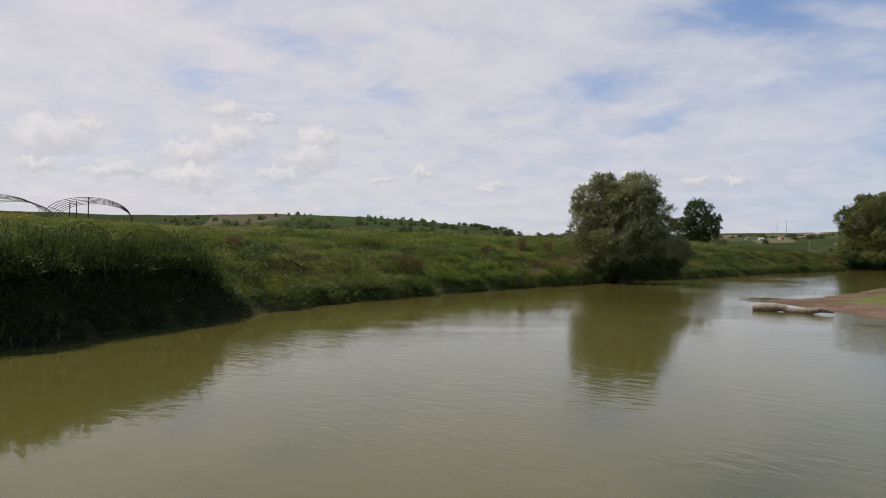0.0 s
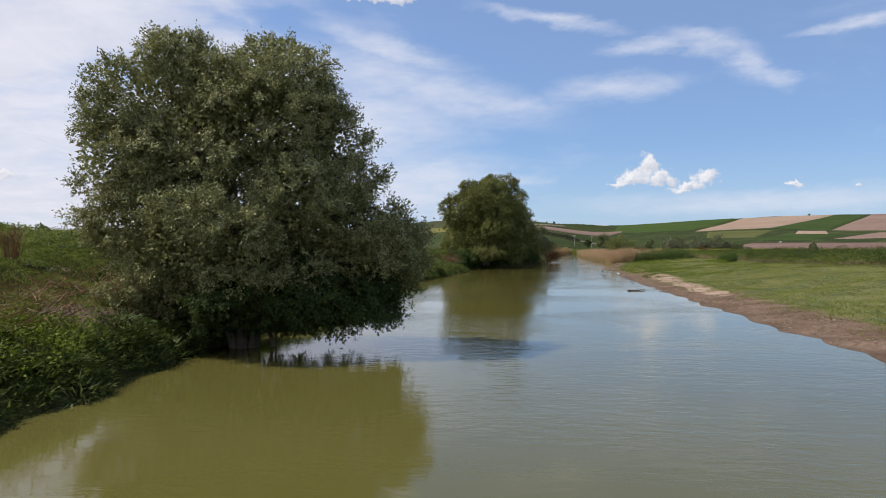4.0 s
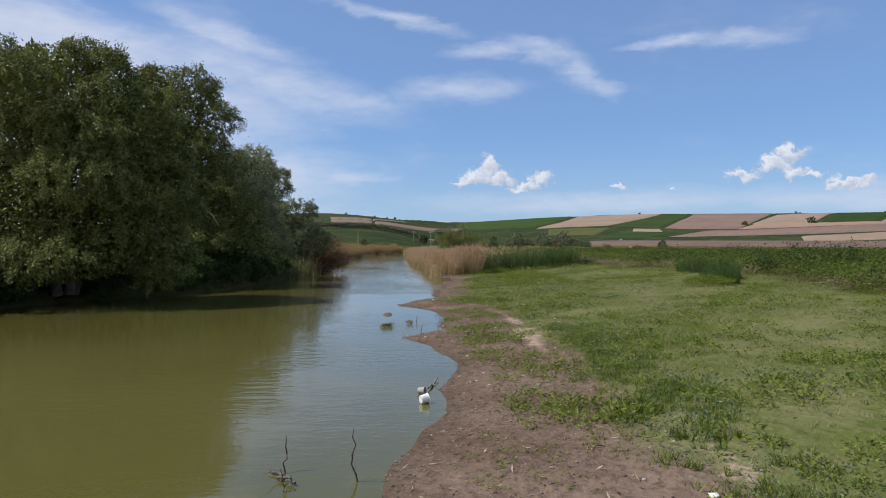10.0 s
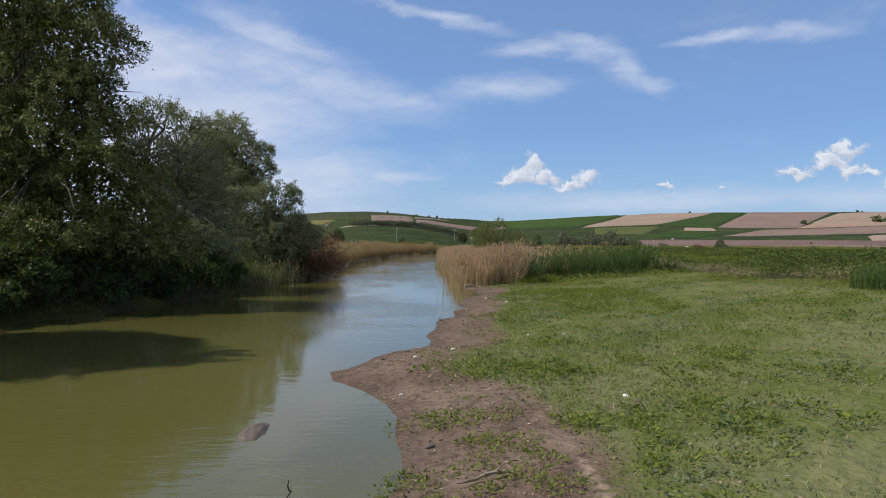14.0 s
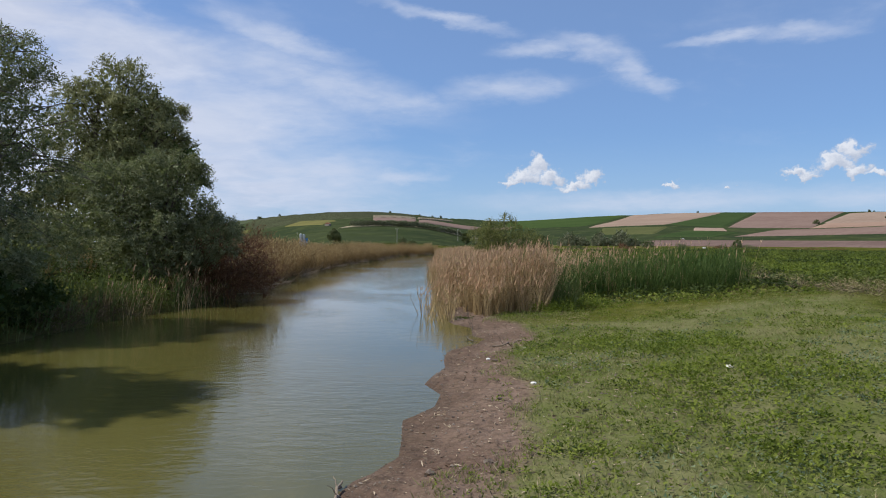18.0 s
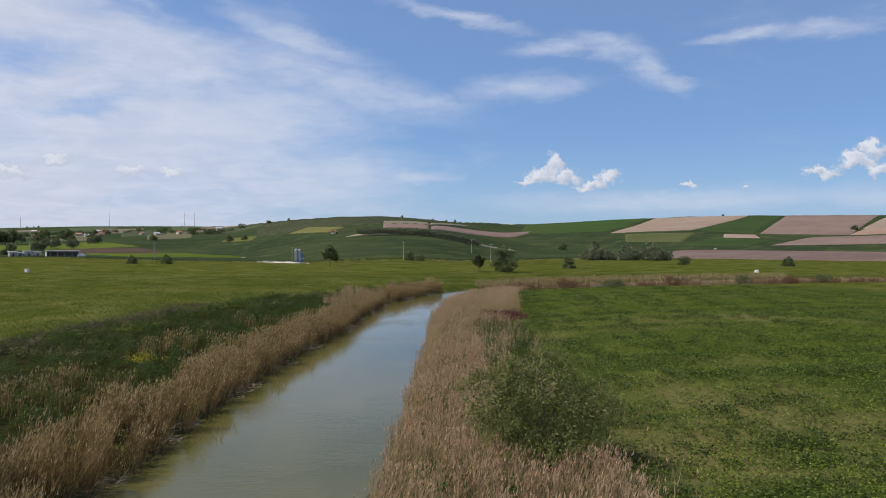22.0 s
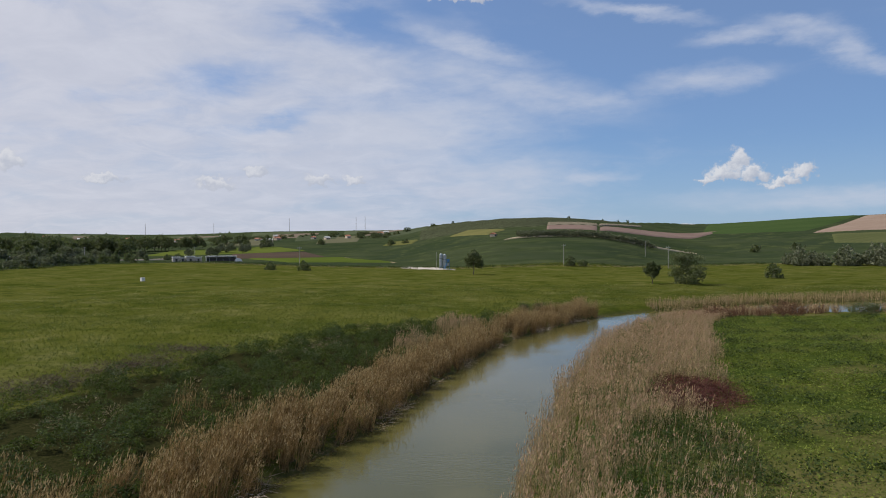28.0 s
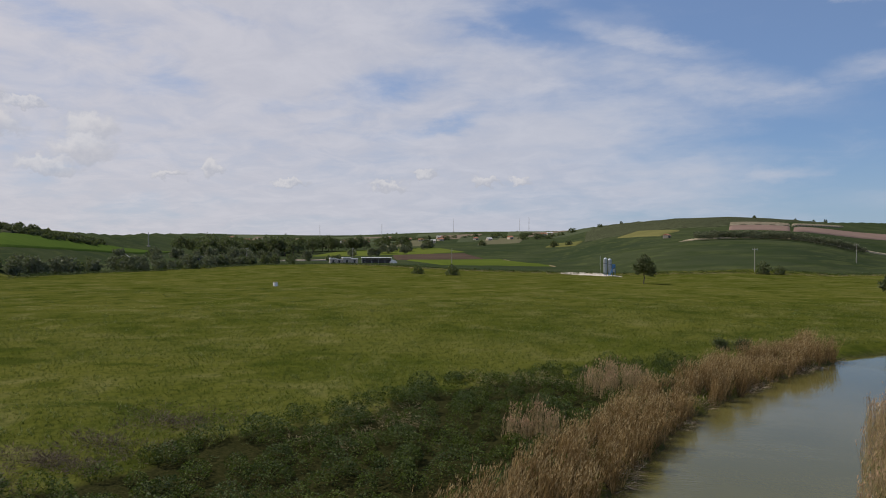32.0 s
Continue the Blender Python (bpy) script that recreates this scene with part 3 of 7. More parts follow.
def sheet_z(x, y):
    """The height of the finished ground sheet, between its corners."""
    u, v = sheet_uv(np.asarray(x, float), np.asarray(y, float))
    us, vs, z = SHEET["u"], SHEET["v"], SHEET["z"]
    i = np.clip(np.searchsorted(us, u) - 1, 0, len(us) - 2)
    j = np.clip(np.searchsorted(vs, v) - 1, 0, len(vs) - 2)
    s, t = (u - us[i]) / (us[i + 1] - us[i]), (v - vs[j]) / (vs[j + 1] - vs[j])
    return (1 - s) * ((1 - t) * z[i, j] + t * z[i, j + 1]) + s * ((1 - t) * z[i + 1, j] + t * z[i + 1, j + 1])


def make_ground():
    us = spread(-10, 350, 1.0, 3800, 1.05)
    vs = spread(6, 36, 0.5, 3800, 1.05)
    u, v = np.meshgrid(us, vs, indexing="ij")
    x, y = xy(u, v)
    z = land(x, y)
    SHEET.update(u=us, v=vs, z=z)
    dl, dr = banks(u, v)
    right, left = dr > 0, dl > 0
    shore = np.interp(dr / shore_width(u), [0, 2.4, 4.2], [1, 0.85, 0]) * (u < 172) * right
    bare = sandy(u, v)
    scar = np.interp(dl, [0.5, 1.0, 1.8, 2.6], [0, 1, 0.9, 0]) * np.interp(u, [40, 45, 62, 68, 118, 122, 132, 170], [0.0, 0.9, 0.9, 0.1, 0.1, 0.7, 0.7, 0.4]) * (u < 170) * left
    # steep bank face, its shade put into the ground colour
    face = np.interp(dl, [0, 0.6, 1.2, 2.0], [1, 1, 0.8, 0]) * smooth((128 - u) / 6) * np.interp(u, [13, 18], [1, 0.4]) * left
    path_mud = np.exp(-((v - 5.0) / 4.0) ** 2) * 0.15 * (u < 130) * right
    mud = np.clip(np.maximum(np.maximum(shore, scar), path_mud) * (right | left) + ((dl < 0.1) & (dr < 0.1) & (dr > -4)), 0, 1)
    wet = np.clip(1 - np.maximum(dl, dr) / 0.7, 0, 1)
    r = np.hypot(x - CENTRE[0], y - CENTRE[1])
    dry = np.clip(0.10 + 0.22 * wave(x, y, 17, 8.0), 0, 1) * smooth((400 - r) / 100) * (u < 170)
    # marsh ground darkened for the shade between tussocks
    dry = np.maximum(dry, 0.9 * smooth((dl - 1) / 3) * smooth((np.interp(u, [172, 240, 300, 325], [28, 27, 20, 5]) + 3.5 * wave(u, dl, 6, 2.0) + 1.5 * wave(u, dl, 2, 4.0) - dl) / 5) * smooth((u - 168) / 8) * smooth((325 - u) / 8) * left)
    # bank ground darkened in patches for the shade between clumps
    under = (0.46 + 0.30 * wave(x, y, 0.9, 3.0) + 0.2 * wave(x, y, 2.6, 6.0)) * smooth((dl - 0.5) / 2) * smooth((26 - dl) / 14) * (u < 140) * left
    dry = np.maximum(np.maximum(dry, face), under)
    worn = smooth((168 + 4 * wave(u, v, 4, 2.0) - u) / 9) * smooth((v + 8 + 4 * wave(u, v, 9, 1.0) + 2 * wave(u, v, 3, 3.0)) / 6) * right
    lush = np.maximum(smooth((u - 166) / 6) * smooth((v + 95) / 20) * smooth((345 - u) / 20), smooth((-8 - v) / 4) * smooth((v + 95) / 30) * (u > 60) * (u < 345)) * right
    lush = np.maximum(lush, 0.9 * smooth((dl - 1) / 2) * smooth((70 - dl) / 40) * smooth((165 - u) / 12) * left)
    az = np.degrees(np.arctan2(-(x - CENTRE[0]), y - CENTRE[1]))
    rim = np.interp(az, [-180, -100, -75, -62, -54.5, -43, -37, -30, -22, -13.7, -8.2, 3.5, 10, 40, 60, 180], [500, 500, 480, 470, 435, 380, 372, 372, 397, 470, 448, 330, 330, 340, 500, 500])
    crop = smooth((r - rim) / 14)
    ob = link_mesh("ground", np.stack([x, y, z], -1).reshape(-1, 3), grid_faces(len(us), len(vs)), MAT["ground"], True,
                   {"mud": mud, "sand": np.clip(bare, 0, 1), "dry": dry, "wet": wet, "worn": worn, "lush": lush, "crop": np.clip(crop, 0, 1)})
    tagged(ob, "grassy river valley with muddy shores and rising hills", "ground", kind="structure")


def make_water():
    us, vs = np.arange(-140, 480, 4.0), np.arange(-230, 60, 4.0)
    u, v = np.meshgrid(us, vs, indexing="ij")
    x, y = xy(u, v)
    ob = link_mesh("water", np.stack([x, y, x * 0], -1).reshape(-1, 3), grid_faces(len(us), len(vs)), MAT["water"], True)
    tagged(ob, "murky olive river water with faint ripples", "river", kind="structure")


make_ground()
make_water()

# ---- builders ----
RNG = np.random.default_rng(7)


def height(x, y):
    return float(sheet_z(x, y))


def thing(name, at, label, category, group="", kind=""):
    """An empty at a thing's base, to parent its parts."""
    ob = new(name)
    ob.location = at
    ob.empty_display_size = 0.2
    return tagged(ob, label, category, group, kind)


def part_of(parent, ob, label=""):
    ob.parent = parent
    return tagged(ob, label) if label else ob


def bm_part(name, bm, mat, parent=None, label="", smooth_shade=False):
    me = bpy.data.meshes.new(name)
    bm.to_mesh(me)
    bm.free()
    me.materials.append(mat)
    if smooth_shade:
        me.polygons.foreach_set("use_smooth", np.full(len(me.polygons), True))
    ob = new(name, me)
    return part_of(parent, ob, label) if parent else ob


def box(bm, size, at=(0, 0, 0), turn=0.0, bevel=0.0):
    made = bmesh.ops.create_cube(bm, size=1.0, matrix=pose(*at, 0, 0, turn) @ Matrix.Diagonal((*size, 1)))
    if bevel:
        edges = list({e for v in made["verts"] for e in v.link_edges})
        bmesh.ops.bevel(bm, geom=edges, offset=bevel, segments=1, affect="EDGES")
    return bm


def rod(bm, a, b, ra, rb=None, sides=8):
    a, b = Vector(a), Vector(b)
    m = Matrix.Translation((a + b) / 2) @ (b - a).to_track_quat("Z", "Y").to_matrix().to_4x4()
    bmesh.ops.create_cone(bm, cap_ends=True, segments=sides, radius1=ra, radius2=ra if rb is None else rb, depth=(b - a).length, matrix=m)
    return bm


def tube(points, radii, sides=7):
    """A bent, tapering round stem as arrays of corners and faces."""
    points = np.asarray(points, float)
    way = np.gradient(points, axis=0)
    way /= np.linalg.norm(way, axis=1)[:, None] + 1e-9
    side = np.cross(way, (0.31, 0.2, 0.93)); side /= np.linalg.norm(side, axis=1)[:, None] + 1e-9
    over = np.cross(way, side)
    a = np.linspace(0, 2 * np.pi, sides, endpoint=False)
    ring = np.cos(a)[None, :, None] * side[:, None] + np.sin(a)[None, :, None] * over[:, None]
    verts = (points[:, None] + ring * np.asarray(radii)[:, None, None]).reshape(-1, 3)
    i = np.arange(len(points) * sides).reshape(len(points), sides)
    j = np.roll(i, -1, axis=1)
    return verts, np.stack([i[:-1], j[:-1], j[1:], i[1:]], -1).reshape(-1, 4)


def bent(a, b, sag, rng, steps=7):
    t = np.linspace(0, 1, steps)[:, None]
    a, b = np.asarray(a, float), np.asarray(b, float)
    wob = rng.normal(0, 1, (steps, 3)) * np.sin(t * np.pi) * 0.05 * np.linalg.norm(b - a)
    return a + (b - a) * t + np.array([0, 0, sag]) * np.sin(t * np.pi) + wob


def kites(at, way, long, wide, rng, tri=False, face=None, loose=0.45):
    """Leaves: four-cornered blades from each point along its way, or plainer three-cornered ones; face: the way their upper sides turn."""
    n = len(at)
    way = way / (np.linalg.norm(way, axis=1)[:, None] + 1e-9)
    side = np.cross(way, rng.normal(0, 1, (n, 3)) if face is None else face + rng.normal(0, loose, (n, 3)))
    side /= np.linalg.norm(side, axis=1)[:, None] + 1e-9
    long, wide = np.broadcast_to(long, n)[:, None], np.broadcast_to(wide, n)[:, None]
    if tri:
        mid = at + way * long * 0.25
        v = np.stack([mid + side * wide / 2, at + way * long, mid - side * wide / 2], 1).reshape(-1, 3)
        return v, np.arange(3 * n).reshape(n, 3)
    mid = at + way * long * 0.45
    v = np.stack([at, mid + side * wide / 2, at + way * long, mid - side * wide / 2], 1).reshape(-1, 3)
    return v, np.arange(4 * n).reshape(n, 4)


def blades(at, way, long, wide, rng, droop=0.0):
    """Grass and reed leaves: three-cornered blades."""
    n = len(at)
    turn = rng.uniform(0, 2 * np.pi, n)
    side = np.stack([np.cos(turn), np.sin(turn), 0 * turn], 1)
    long, wide = np.broadcast_to(long, n)[:, None], np.broadcast_to(wide, n)[:, None]
    tip = at + way * long
    v = np.stack([at - side * wide / 2, at + side * wide / 2, tip], 1).reshape(-1, 3)
    return v, np.arange(3 * n).reshape(n, 3)


def joined(sets):
    verts, faces, base = [], [], 0
    for v, f in sets:
        verts.append(v); faces.append(f + base); base += len(v)
    return np.concatenate(verts), np.concatenate(faces)


def inside(p, lobes):
    """How deep points lie in the nearest mass of a crown: 0 at a middle, 1 at a surface."""
    best = np.full(len(p), 9.0)
    for l in lobes:
        best = np.minimum(best, np.linalg.norm((p - l[:3]) / l[3:], axis=1))
    return best


def crown_leaves(lobes, count, rng, long, wide, droop, clump=26, spread_m=0.34, heads=14, stray=0.03):
    """Leafy sprays on the outsides of many small heads, which cover the rounded masses (centre, radii) of a crown."""
    lobes = np.array(lobes, float)
    tips = []
    for l in lobes:
        d = rng.normal(0, 1, (heads, 3)); d /= np.linalg.norm(d, axis=1)[:, None]
        s = rng.uniform(0.26, 0.46, (heads, 1))
        tips.append(np.concatenate([l[:3] + d * l[3:] * (1.0 - s * 0.9), l[3:] * s * rng.uniform(0.85, 1.2, (heads, 3))], 1))
    tips = np.concatenate(tips)
    tips = tips[inside(tips[:, :3], lobes) > 0.42]
    area = (tips[:, 3] * tips[:, 4] * tips[:, 5]) ** 0.667
    n = max(1, count // clump) * 2
    pick = rng.choice(len(tips), n, p=area / area.sum())
    way = rng.normal(0, 1, (n, 3)) + (0, 0, 0.25); way /= np.linalg.norm(way, axis=1)[:, None]
    mid = tips[pick, :3] + way * tips[pick, 3:] * rng.uniform(0.72, 1.0, (n, 1))
    order = np.argsort(-np.minimum(inside(mid, lobes), 1.0) - 0.35 * rng.random(n))[:n // 2]
    mid, way = mid[order], way[order]
    n = len(mid)
    whole = mid - lobes[:, :3].mean(0)
    whole /= np.linalg.norm(whole, axis=1)[:, None] + 1e-9
    twig = way * 0.9 + rng.normal(0, 0.45, (n, 3)); twig[:, 2] -= droop
    twig /= np.linalg.norm(twig, axis=1)[:, None]
    m = n * clump
    along_twig = rng.uniform(-0.9, 1.0, m) + (rng.random(m) < stray) * rng.uniform(0, 1.3, m)
    at = np.repeat(mid, clump, 0) + np.repeat(twig, clump, 0) * (along_twig * spread_m * 1.5)[:, None] + rng.normal(0, spread_m * 0.36, (m, 3))
    out = np.repeat(twig, clump, 0) * 0.8 + rng.normal(0, 0.6, (m, 3))
    face = np.repeat(way * 0.75 + whole * 0.45 + (0, 0, 0.25), clump, 0)
    return kites(at, out, long * rng.uniform(0.6, 1.25, m), wide * rng.uniform(0.7, 1.2, m), rng, True, face, 0.5)


def crown_core(lobes, count, rng, long, wide):
    """Larger shaded leaves that fill a crown's inside."""
    lobes = np.array(lobes, float)
    vol = lobes[:, 3] * lobes[:, 4] * lobes[:, 5]
    pick = rng.choice(len(lobes), count, p=vol / vol.sum())
    way = rng.normal(0, 1, (count, 3)); way /= np.linalg.norm(way, axis=1)[:, None]
    at = lobes[pick, :3] + way * lobes[pick, 3:] * (0.74 * rng.random((count, 1)) ** 0.45)
    return kites(at, way + rng.normal(0, 0.6, (count, 3)), long * rng.uniform(0.7, 1.3, count), wide, rng, True)


def tree(name, x, y, lobes, leaf_mat, label, count=8000, long=0.3, wide=0.09, droop=0.5, stems=3, girth=0.28, seed=1, category="tree", z=None, clump=26, spread_m=0.34, bare=0, trunk_top=0.35, group="", far=False, core=5):
    """A tree at (x, y): leaning stems, limbs into each mass of the crown, twigs and leaves. Lobes: offsets in x, y and height, and radii."""
    rng = np.random.default_rng(seed)
    z0 = height(x, y) if z is None else z
    ob = thing(name, (x, y, z0), label, category, group)
    top = max(l[2] + l[5] for l in lobes)
    fork = []
    for k in range(stems):
        a = k * 2.4 + seed
        foot = np.array([math.cos(a), math.sin(a), 0]) * girth * (0.9 if stems > 1 else 0)
        head = np.array([math.cos(a) * 0.10 * top * (stems > 1), math.sin(a) * 0.10 * top * (stems > 1), top * trunk_top])
        pts = bent(foot - (0, 0, 0.4), head, 0, rng)
        part_of(ob, link_mesh("trunk", *tube(pts, np.linspace(girth, girth * 0.6, len(pts)) / max(1, stems) ** 0.3, 9), MAT["bark"], True))
        fork.append(head)
    boughs = []
    for l in lobes:
        c = np.array(l[:3], float)
        start = min(fork, key=lambda f: np.linalg.norm(f[:2] - c[:2]))
        sets = []
        pts = bent(start * (1, 1, 0.9), c + (0, 0, l[5] * 0.5), 0.08 * top, rng)
        sets.append(tube(pts, np.linspace(girth * 0.5, girth * 0.1, len(pts)), 4 if far else 6))
        for _ in range(0 if far else 4 + bare):
            way = rng.normal(0, 1, 3); way /= np.linalg.norm(way); way[2] = abs(way[2]) * 0.8
            s = pts[rng.integers(2, len(pts) - 1)]
            end = c + way * np.array(l[3:]) * (0.95 + 0.35 * (bare > 0) * rng.random())
            q = bent(s, end, 0.03 * top, rng, 5)
            sets.append(tube(q, np.linspace(girth * 0.18, girth * 0.03, len(q)), 5))
        if far:
            boughs += sets
        else:
            part_of(ob, link_mesh("limb", *joined(sets), MAT["bark"], True))
    if boughs:
        part_of(ob, link_mesh("boughs", *joined(boughs), MAT["bark"], True))
    v, f = joined([crown_leaves(lobes, count, rng, long, wide, droop, clump, spread_m, 6 if far else 14),
                   crown_core(lobes, count // core, rng, long * 1.35, wide * 2.2)])
    low = v[:, 2] < 0.12 - z0
    v[low, 2] = 0.12 - z0 + 0.3 * rng.random(low.sum())
    part_of(ob, link_mesh("crown", v, f, MAT[leaf_mat]))
    return ob


def seen_from(yaw, x, y):
    """Turns offsets (right, up, ahead) of a view with that yaw into plan offsets."""
    c, s = math.cos(radians(yaw)), math.sin(radians(yaw))
    return lambda right, up, ahead, rx, rz, ra: (right * c - ahead * s, right * s + ahead * c, up, (abs(c) * rx + abs(s) * ra), (abs(s) * rx + abs(c) * ra), rz)


# ---- trees on the banks ----
o = seen_from(-37, 0, 0)
tree("willow_tree", 16.3, 60.05, [o(-2.65, 7.15, 0.35, 1.64, 1.69, 1.64), o(-3.29, 5.33, 0.17, 1.42, 1.53, 1.57), o(-2.86, 3.32, 0, 1.35, 1.61, 1.57), o(0.95, 8.02, 0.52, 1.42, 1.15, 1.41), o(0.79, 6.27, 0.17, 1.79, 1.53, 1.72),
     o(-1.29, 5.59, -0.17, 1.79, 1.84, 1.72), o(-0.46, 2.87, -0.7, 2.17, 1.76, 1.72), o(2.61, 5.94, 0.7, 0.90, 0.99, 1.02), o(2.85, 4.54, 0.7, 1.04, 1.07, 1.17), o(3.55, 2.71, 0.52, 1.50, 1.37, 1.41), o(4.10, 2.09, 1.04, 0.80, 0.99, 1.02),
     o(0.13, 1.70, -0.3, 2.00, 0.8, 1.2), o(1.78, 4.01, -0.52, 1.35, 1.3, 1.33), o(-2.17, 8.72, 0.35, 0.67, 0.54, 0.7), o(-0.73, 7.24, 0.35, 1.30, 1.39, 1.3), o(1.65, 5.06, 0.43, 1.22, 1.39, 1.3), o(1.57, 7.15, 0.52, 0.87, 0.96, 0.96), o(-2.17, 4.36, 0.52, 1.48, 1.74, 1.57), o(1.30, 2.62, 0.26, 1.91, 1.57, 1.65), o(-2.20, 1.30, -0.3, 1.5, 0.9, 1.1)],
     "willow", "broad grey-green willow with several stems leaning over the water", 230000, 0.11, 0.055, 0.1, 4, 0.28, 3, z=0.3, clump=70, spread_m=0.17)
# added foliage: a darker leaf colour carries the shade under the willow's crown
tree("willow_shade_skirt", 17.0, 59.6, [o(-0.4, 0.95, -0.6, 2.2, 0.95, 1.2), o(1.8, 1.0, -0.2, 1.9, 0.95, 1.2), o(2.8, 1.2, 0.6, 1.2, 0.8, 0.9), o(0.6, 1.9, 0.2, 1.8, 0.8, 1.1)],
     "poplar", "dark leaves standing for the willow's shaded boughs above the water", 34000, 0.12, 0.06, 0.5, 3, 0.06, 41, "bush", z=0.3, clump=40, spread_m=0.16)
o = seen_from(-54, 0, 0)
tree("willow_tree", 75.6, 118.6, [o(-0.41, 9.41, 0, 2.92, 3.2, 3.6), o(-2.62, 7.64, 0.5, 2.75, 3.2, 3.4), o(2.38, 7.45, 0.4, 2.58, 3.2, 3.2), o(-0.41, 4.12, 0, 4.47, 3.4, 4.2), o(-3.77, 3.82, 0.3, 2.24, 3.0, 2.6),
     o(3.36, 4.12, 0.5, 2.06, 3.2, 2.6), o(0.16, 1.57, -1.0, 4.30, 1.8, 3.0), o(4.02, 1.86, 0.5, 1.46, 2.0, 2.0), o(1.23, 10.68, 0.5, 1.55, 1.7, 1.8), o(-1.64, 10.98, 0.2, 1.63, 1.5, 1.8), o(-4.59, 5.78, 0.5, 1.38, 1.9, 1.6)],
     "willow_yellow", "tall rounded weeping willow hanging down to the water", 180000, 0.19, 0.075, 0.8, 4, 0.42, 5, z=0.8, clump=70, spread_m=0.24)
o = seen_from(-47, 0, 0)
tree("willow_tree", 86.5, 126.5, [o(-0.6, 12.6, 0, 2.0, 1.9, 2.2), o(-2.6, 12.2, 0.6, 1.8, 1.9, 2.0), o(0.9, 10.4, 0, 1.9, 2.0, 2.0), o(-1.6, 9.4, -0.3, 2.8, 2.2, 2.6), o(-3.8, 8.6, 0.5, 2.2, 2.4, 2.2), o(1.3, 7.6, -0.2, 1.9, 1.9, 2.0),
     o(-0.6, 5.6, -0.8, 3.0, 2.2, 2.6), o(2.6, 4.4, -0.6, 2.0, 2.2, 2.2), o(-3.2, 4.6, -0.4, 2.6, 2.4, 2.4), o(0.6, 2.2, -1.6, 3.6, 2.0, 2.2), o(4.2, 2.4, -0.8, 2.2, 1.9, 2.0)],
     "willow_yellow", "tall dark willow leaning out of the thicket", 120000, 0.18, 0.075, 0.7, 4, 0.36, 8, z=0.9, clump=60, spread_m=0.24, bare=2)
o = seen_from(-46, 0, 0)
tree("willow_tree", 93.6, 130.8, [o(-0.8, 8.61, 0, 1.3, 1.2, 1.4), o(-1.4, 6.79, 0.4, 1.3, 1.3, 1.6), o(0.8, 6.09, 0.2, 1.2, 1.4, 1.4), o(0.3, 4.52, 0, 2.0, 1.5, 2.0), o(-0.4, 2.61, -0.6, 2.8, 2.0, 2.2), o(1.8, 1.91, -0.4, 1.8, 1.6, 1.8), o(0.4, 8.18, 2.6, 1.6, 1.5, 1.8), o(0.8, 6.26, 3.4, 1.8, 1.7, 2.0), o(0.4, 4.18, 3.6, 2.2, 1.8, 2.2), o(0.2, 2.09, 3.4, 2.4, 1.8, 2.4)],
     "willow_grey", "half-dead willow with bare grey branches", 76000, 0.15, 0.055, 0.3, 3, 0.26, 11, z=0.9, bare=13, clump=45, spread_m=0.2, core=9)
tree("willow_tree", 105.9, 146.4, [o(0, 11.2, 0, 1.5, 1.5, 1.7), o(-1.7, 10.0, 0.2, 1.5, 1.5, 1.7), o(1.3, 9.6, 0, 1.7, 1.3, 1.7), o(2.7, 8.5, -0.2, 1.1, 0.9, 1.1), o(3.4, 7.8, -0.2, 0.6, 0.6, 0.6), o(-2.6, 8.4, 0.2, 1.6, 1.4, 1.7), o(0, 7.9, 0, 2.1, 1.3, 2.0), o(-1.6, 5.6, 0, 2.2, 1.7, 2.2), o(0.6, 6.4, 0, 2.0, 1.2, 1.9), o(-3.4, 3.6, 0, 2.4, 2.0, 2.2)],
     "willow", "willow with one branch drooping towards the river", 46000, 0.20, 0.08, 0.6, 2, 0.26, 13, z=0.9, clump=50, spread_m=0.22)
tree("willow_shrub", 104.3, 138.4, [o(0.9, 5.3, 0, 1.4, 1.2, 1.4), o(-1.5, 4.6, 0, 1.9, 1.5, 1.6), o(1.5, 3.6, 0, 1.2, 1.5, 1.4), o(-0.4, 3.1, 0, 2.3, 1.7, 1.8), o(-2.7, 2.9, 0, 1.6, 1.7, 1.6), o(0, 1.4, -0.4, 2.6, 1.2, 1.8), o(2.2, 5.6, 0.1, 0.5, 0.9, 0.5), o(2.2, 2.4, 0.2, 1.6, 1.5, 1.4)],
     "willow_grey", "grey-green shrub willow above the waterline", 52000, 0.15, 0.06, 0.1, 4, 0.12, 17, "shrub", z=0.8, clump=50, spread_m=0.18)
tree("rust_shrub", 108.1, 138.0, [o(0.2, 1.9, 0, 2.0, 1.5, 1.3), o(-1.2, 1.3, -0.2, 1.4, 1.0, 1.2), o(1.6, 1.0, -0.2, 1.2, 0.9, 1.0), o(0.2, 0.6, -0.6, 2.2, 0.6, 1.0)],
     "rust", "leafless rust-brown shrub on the bank", 13000, 0.30, 0.03, -0.3, 3, 0.06, 19, "shrub", z=0.3, clump=20)
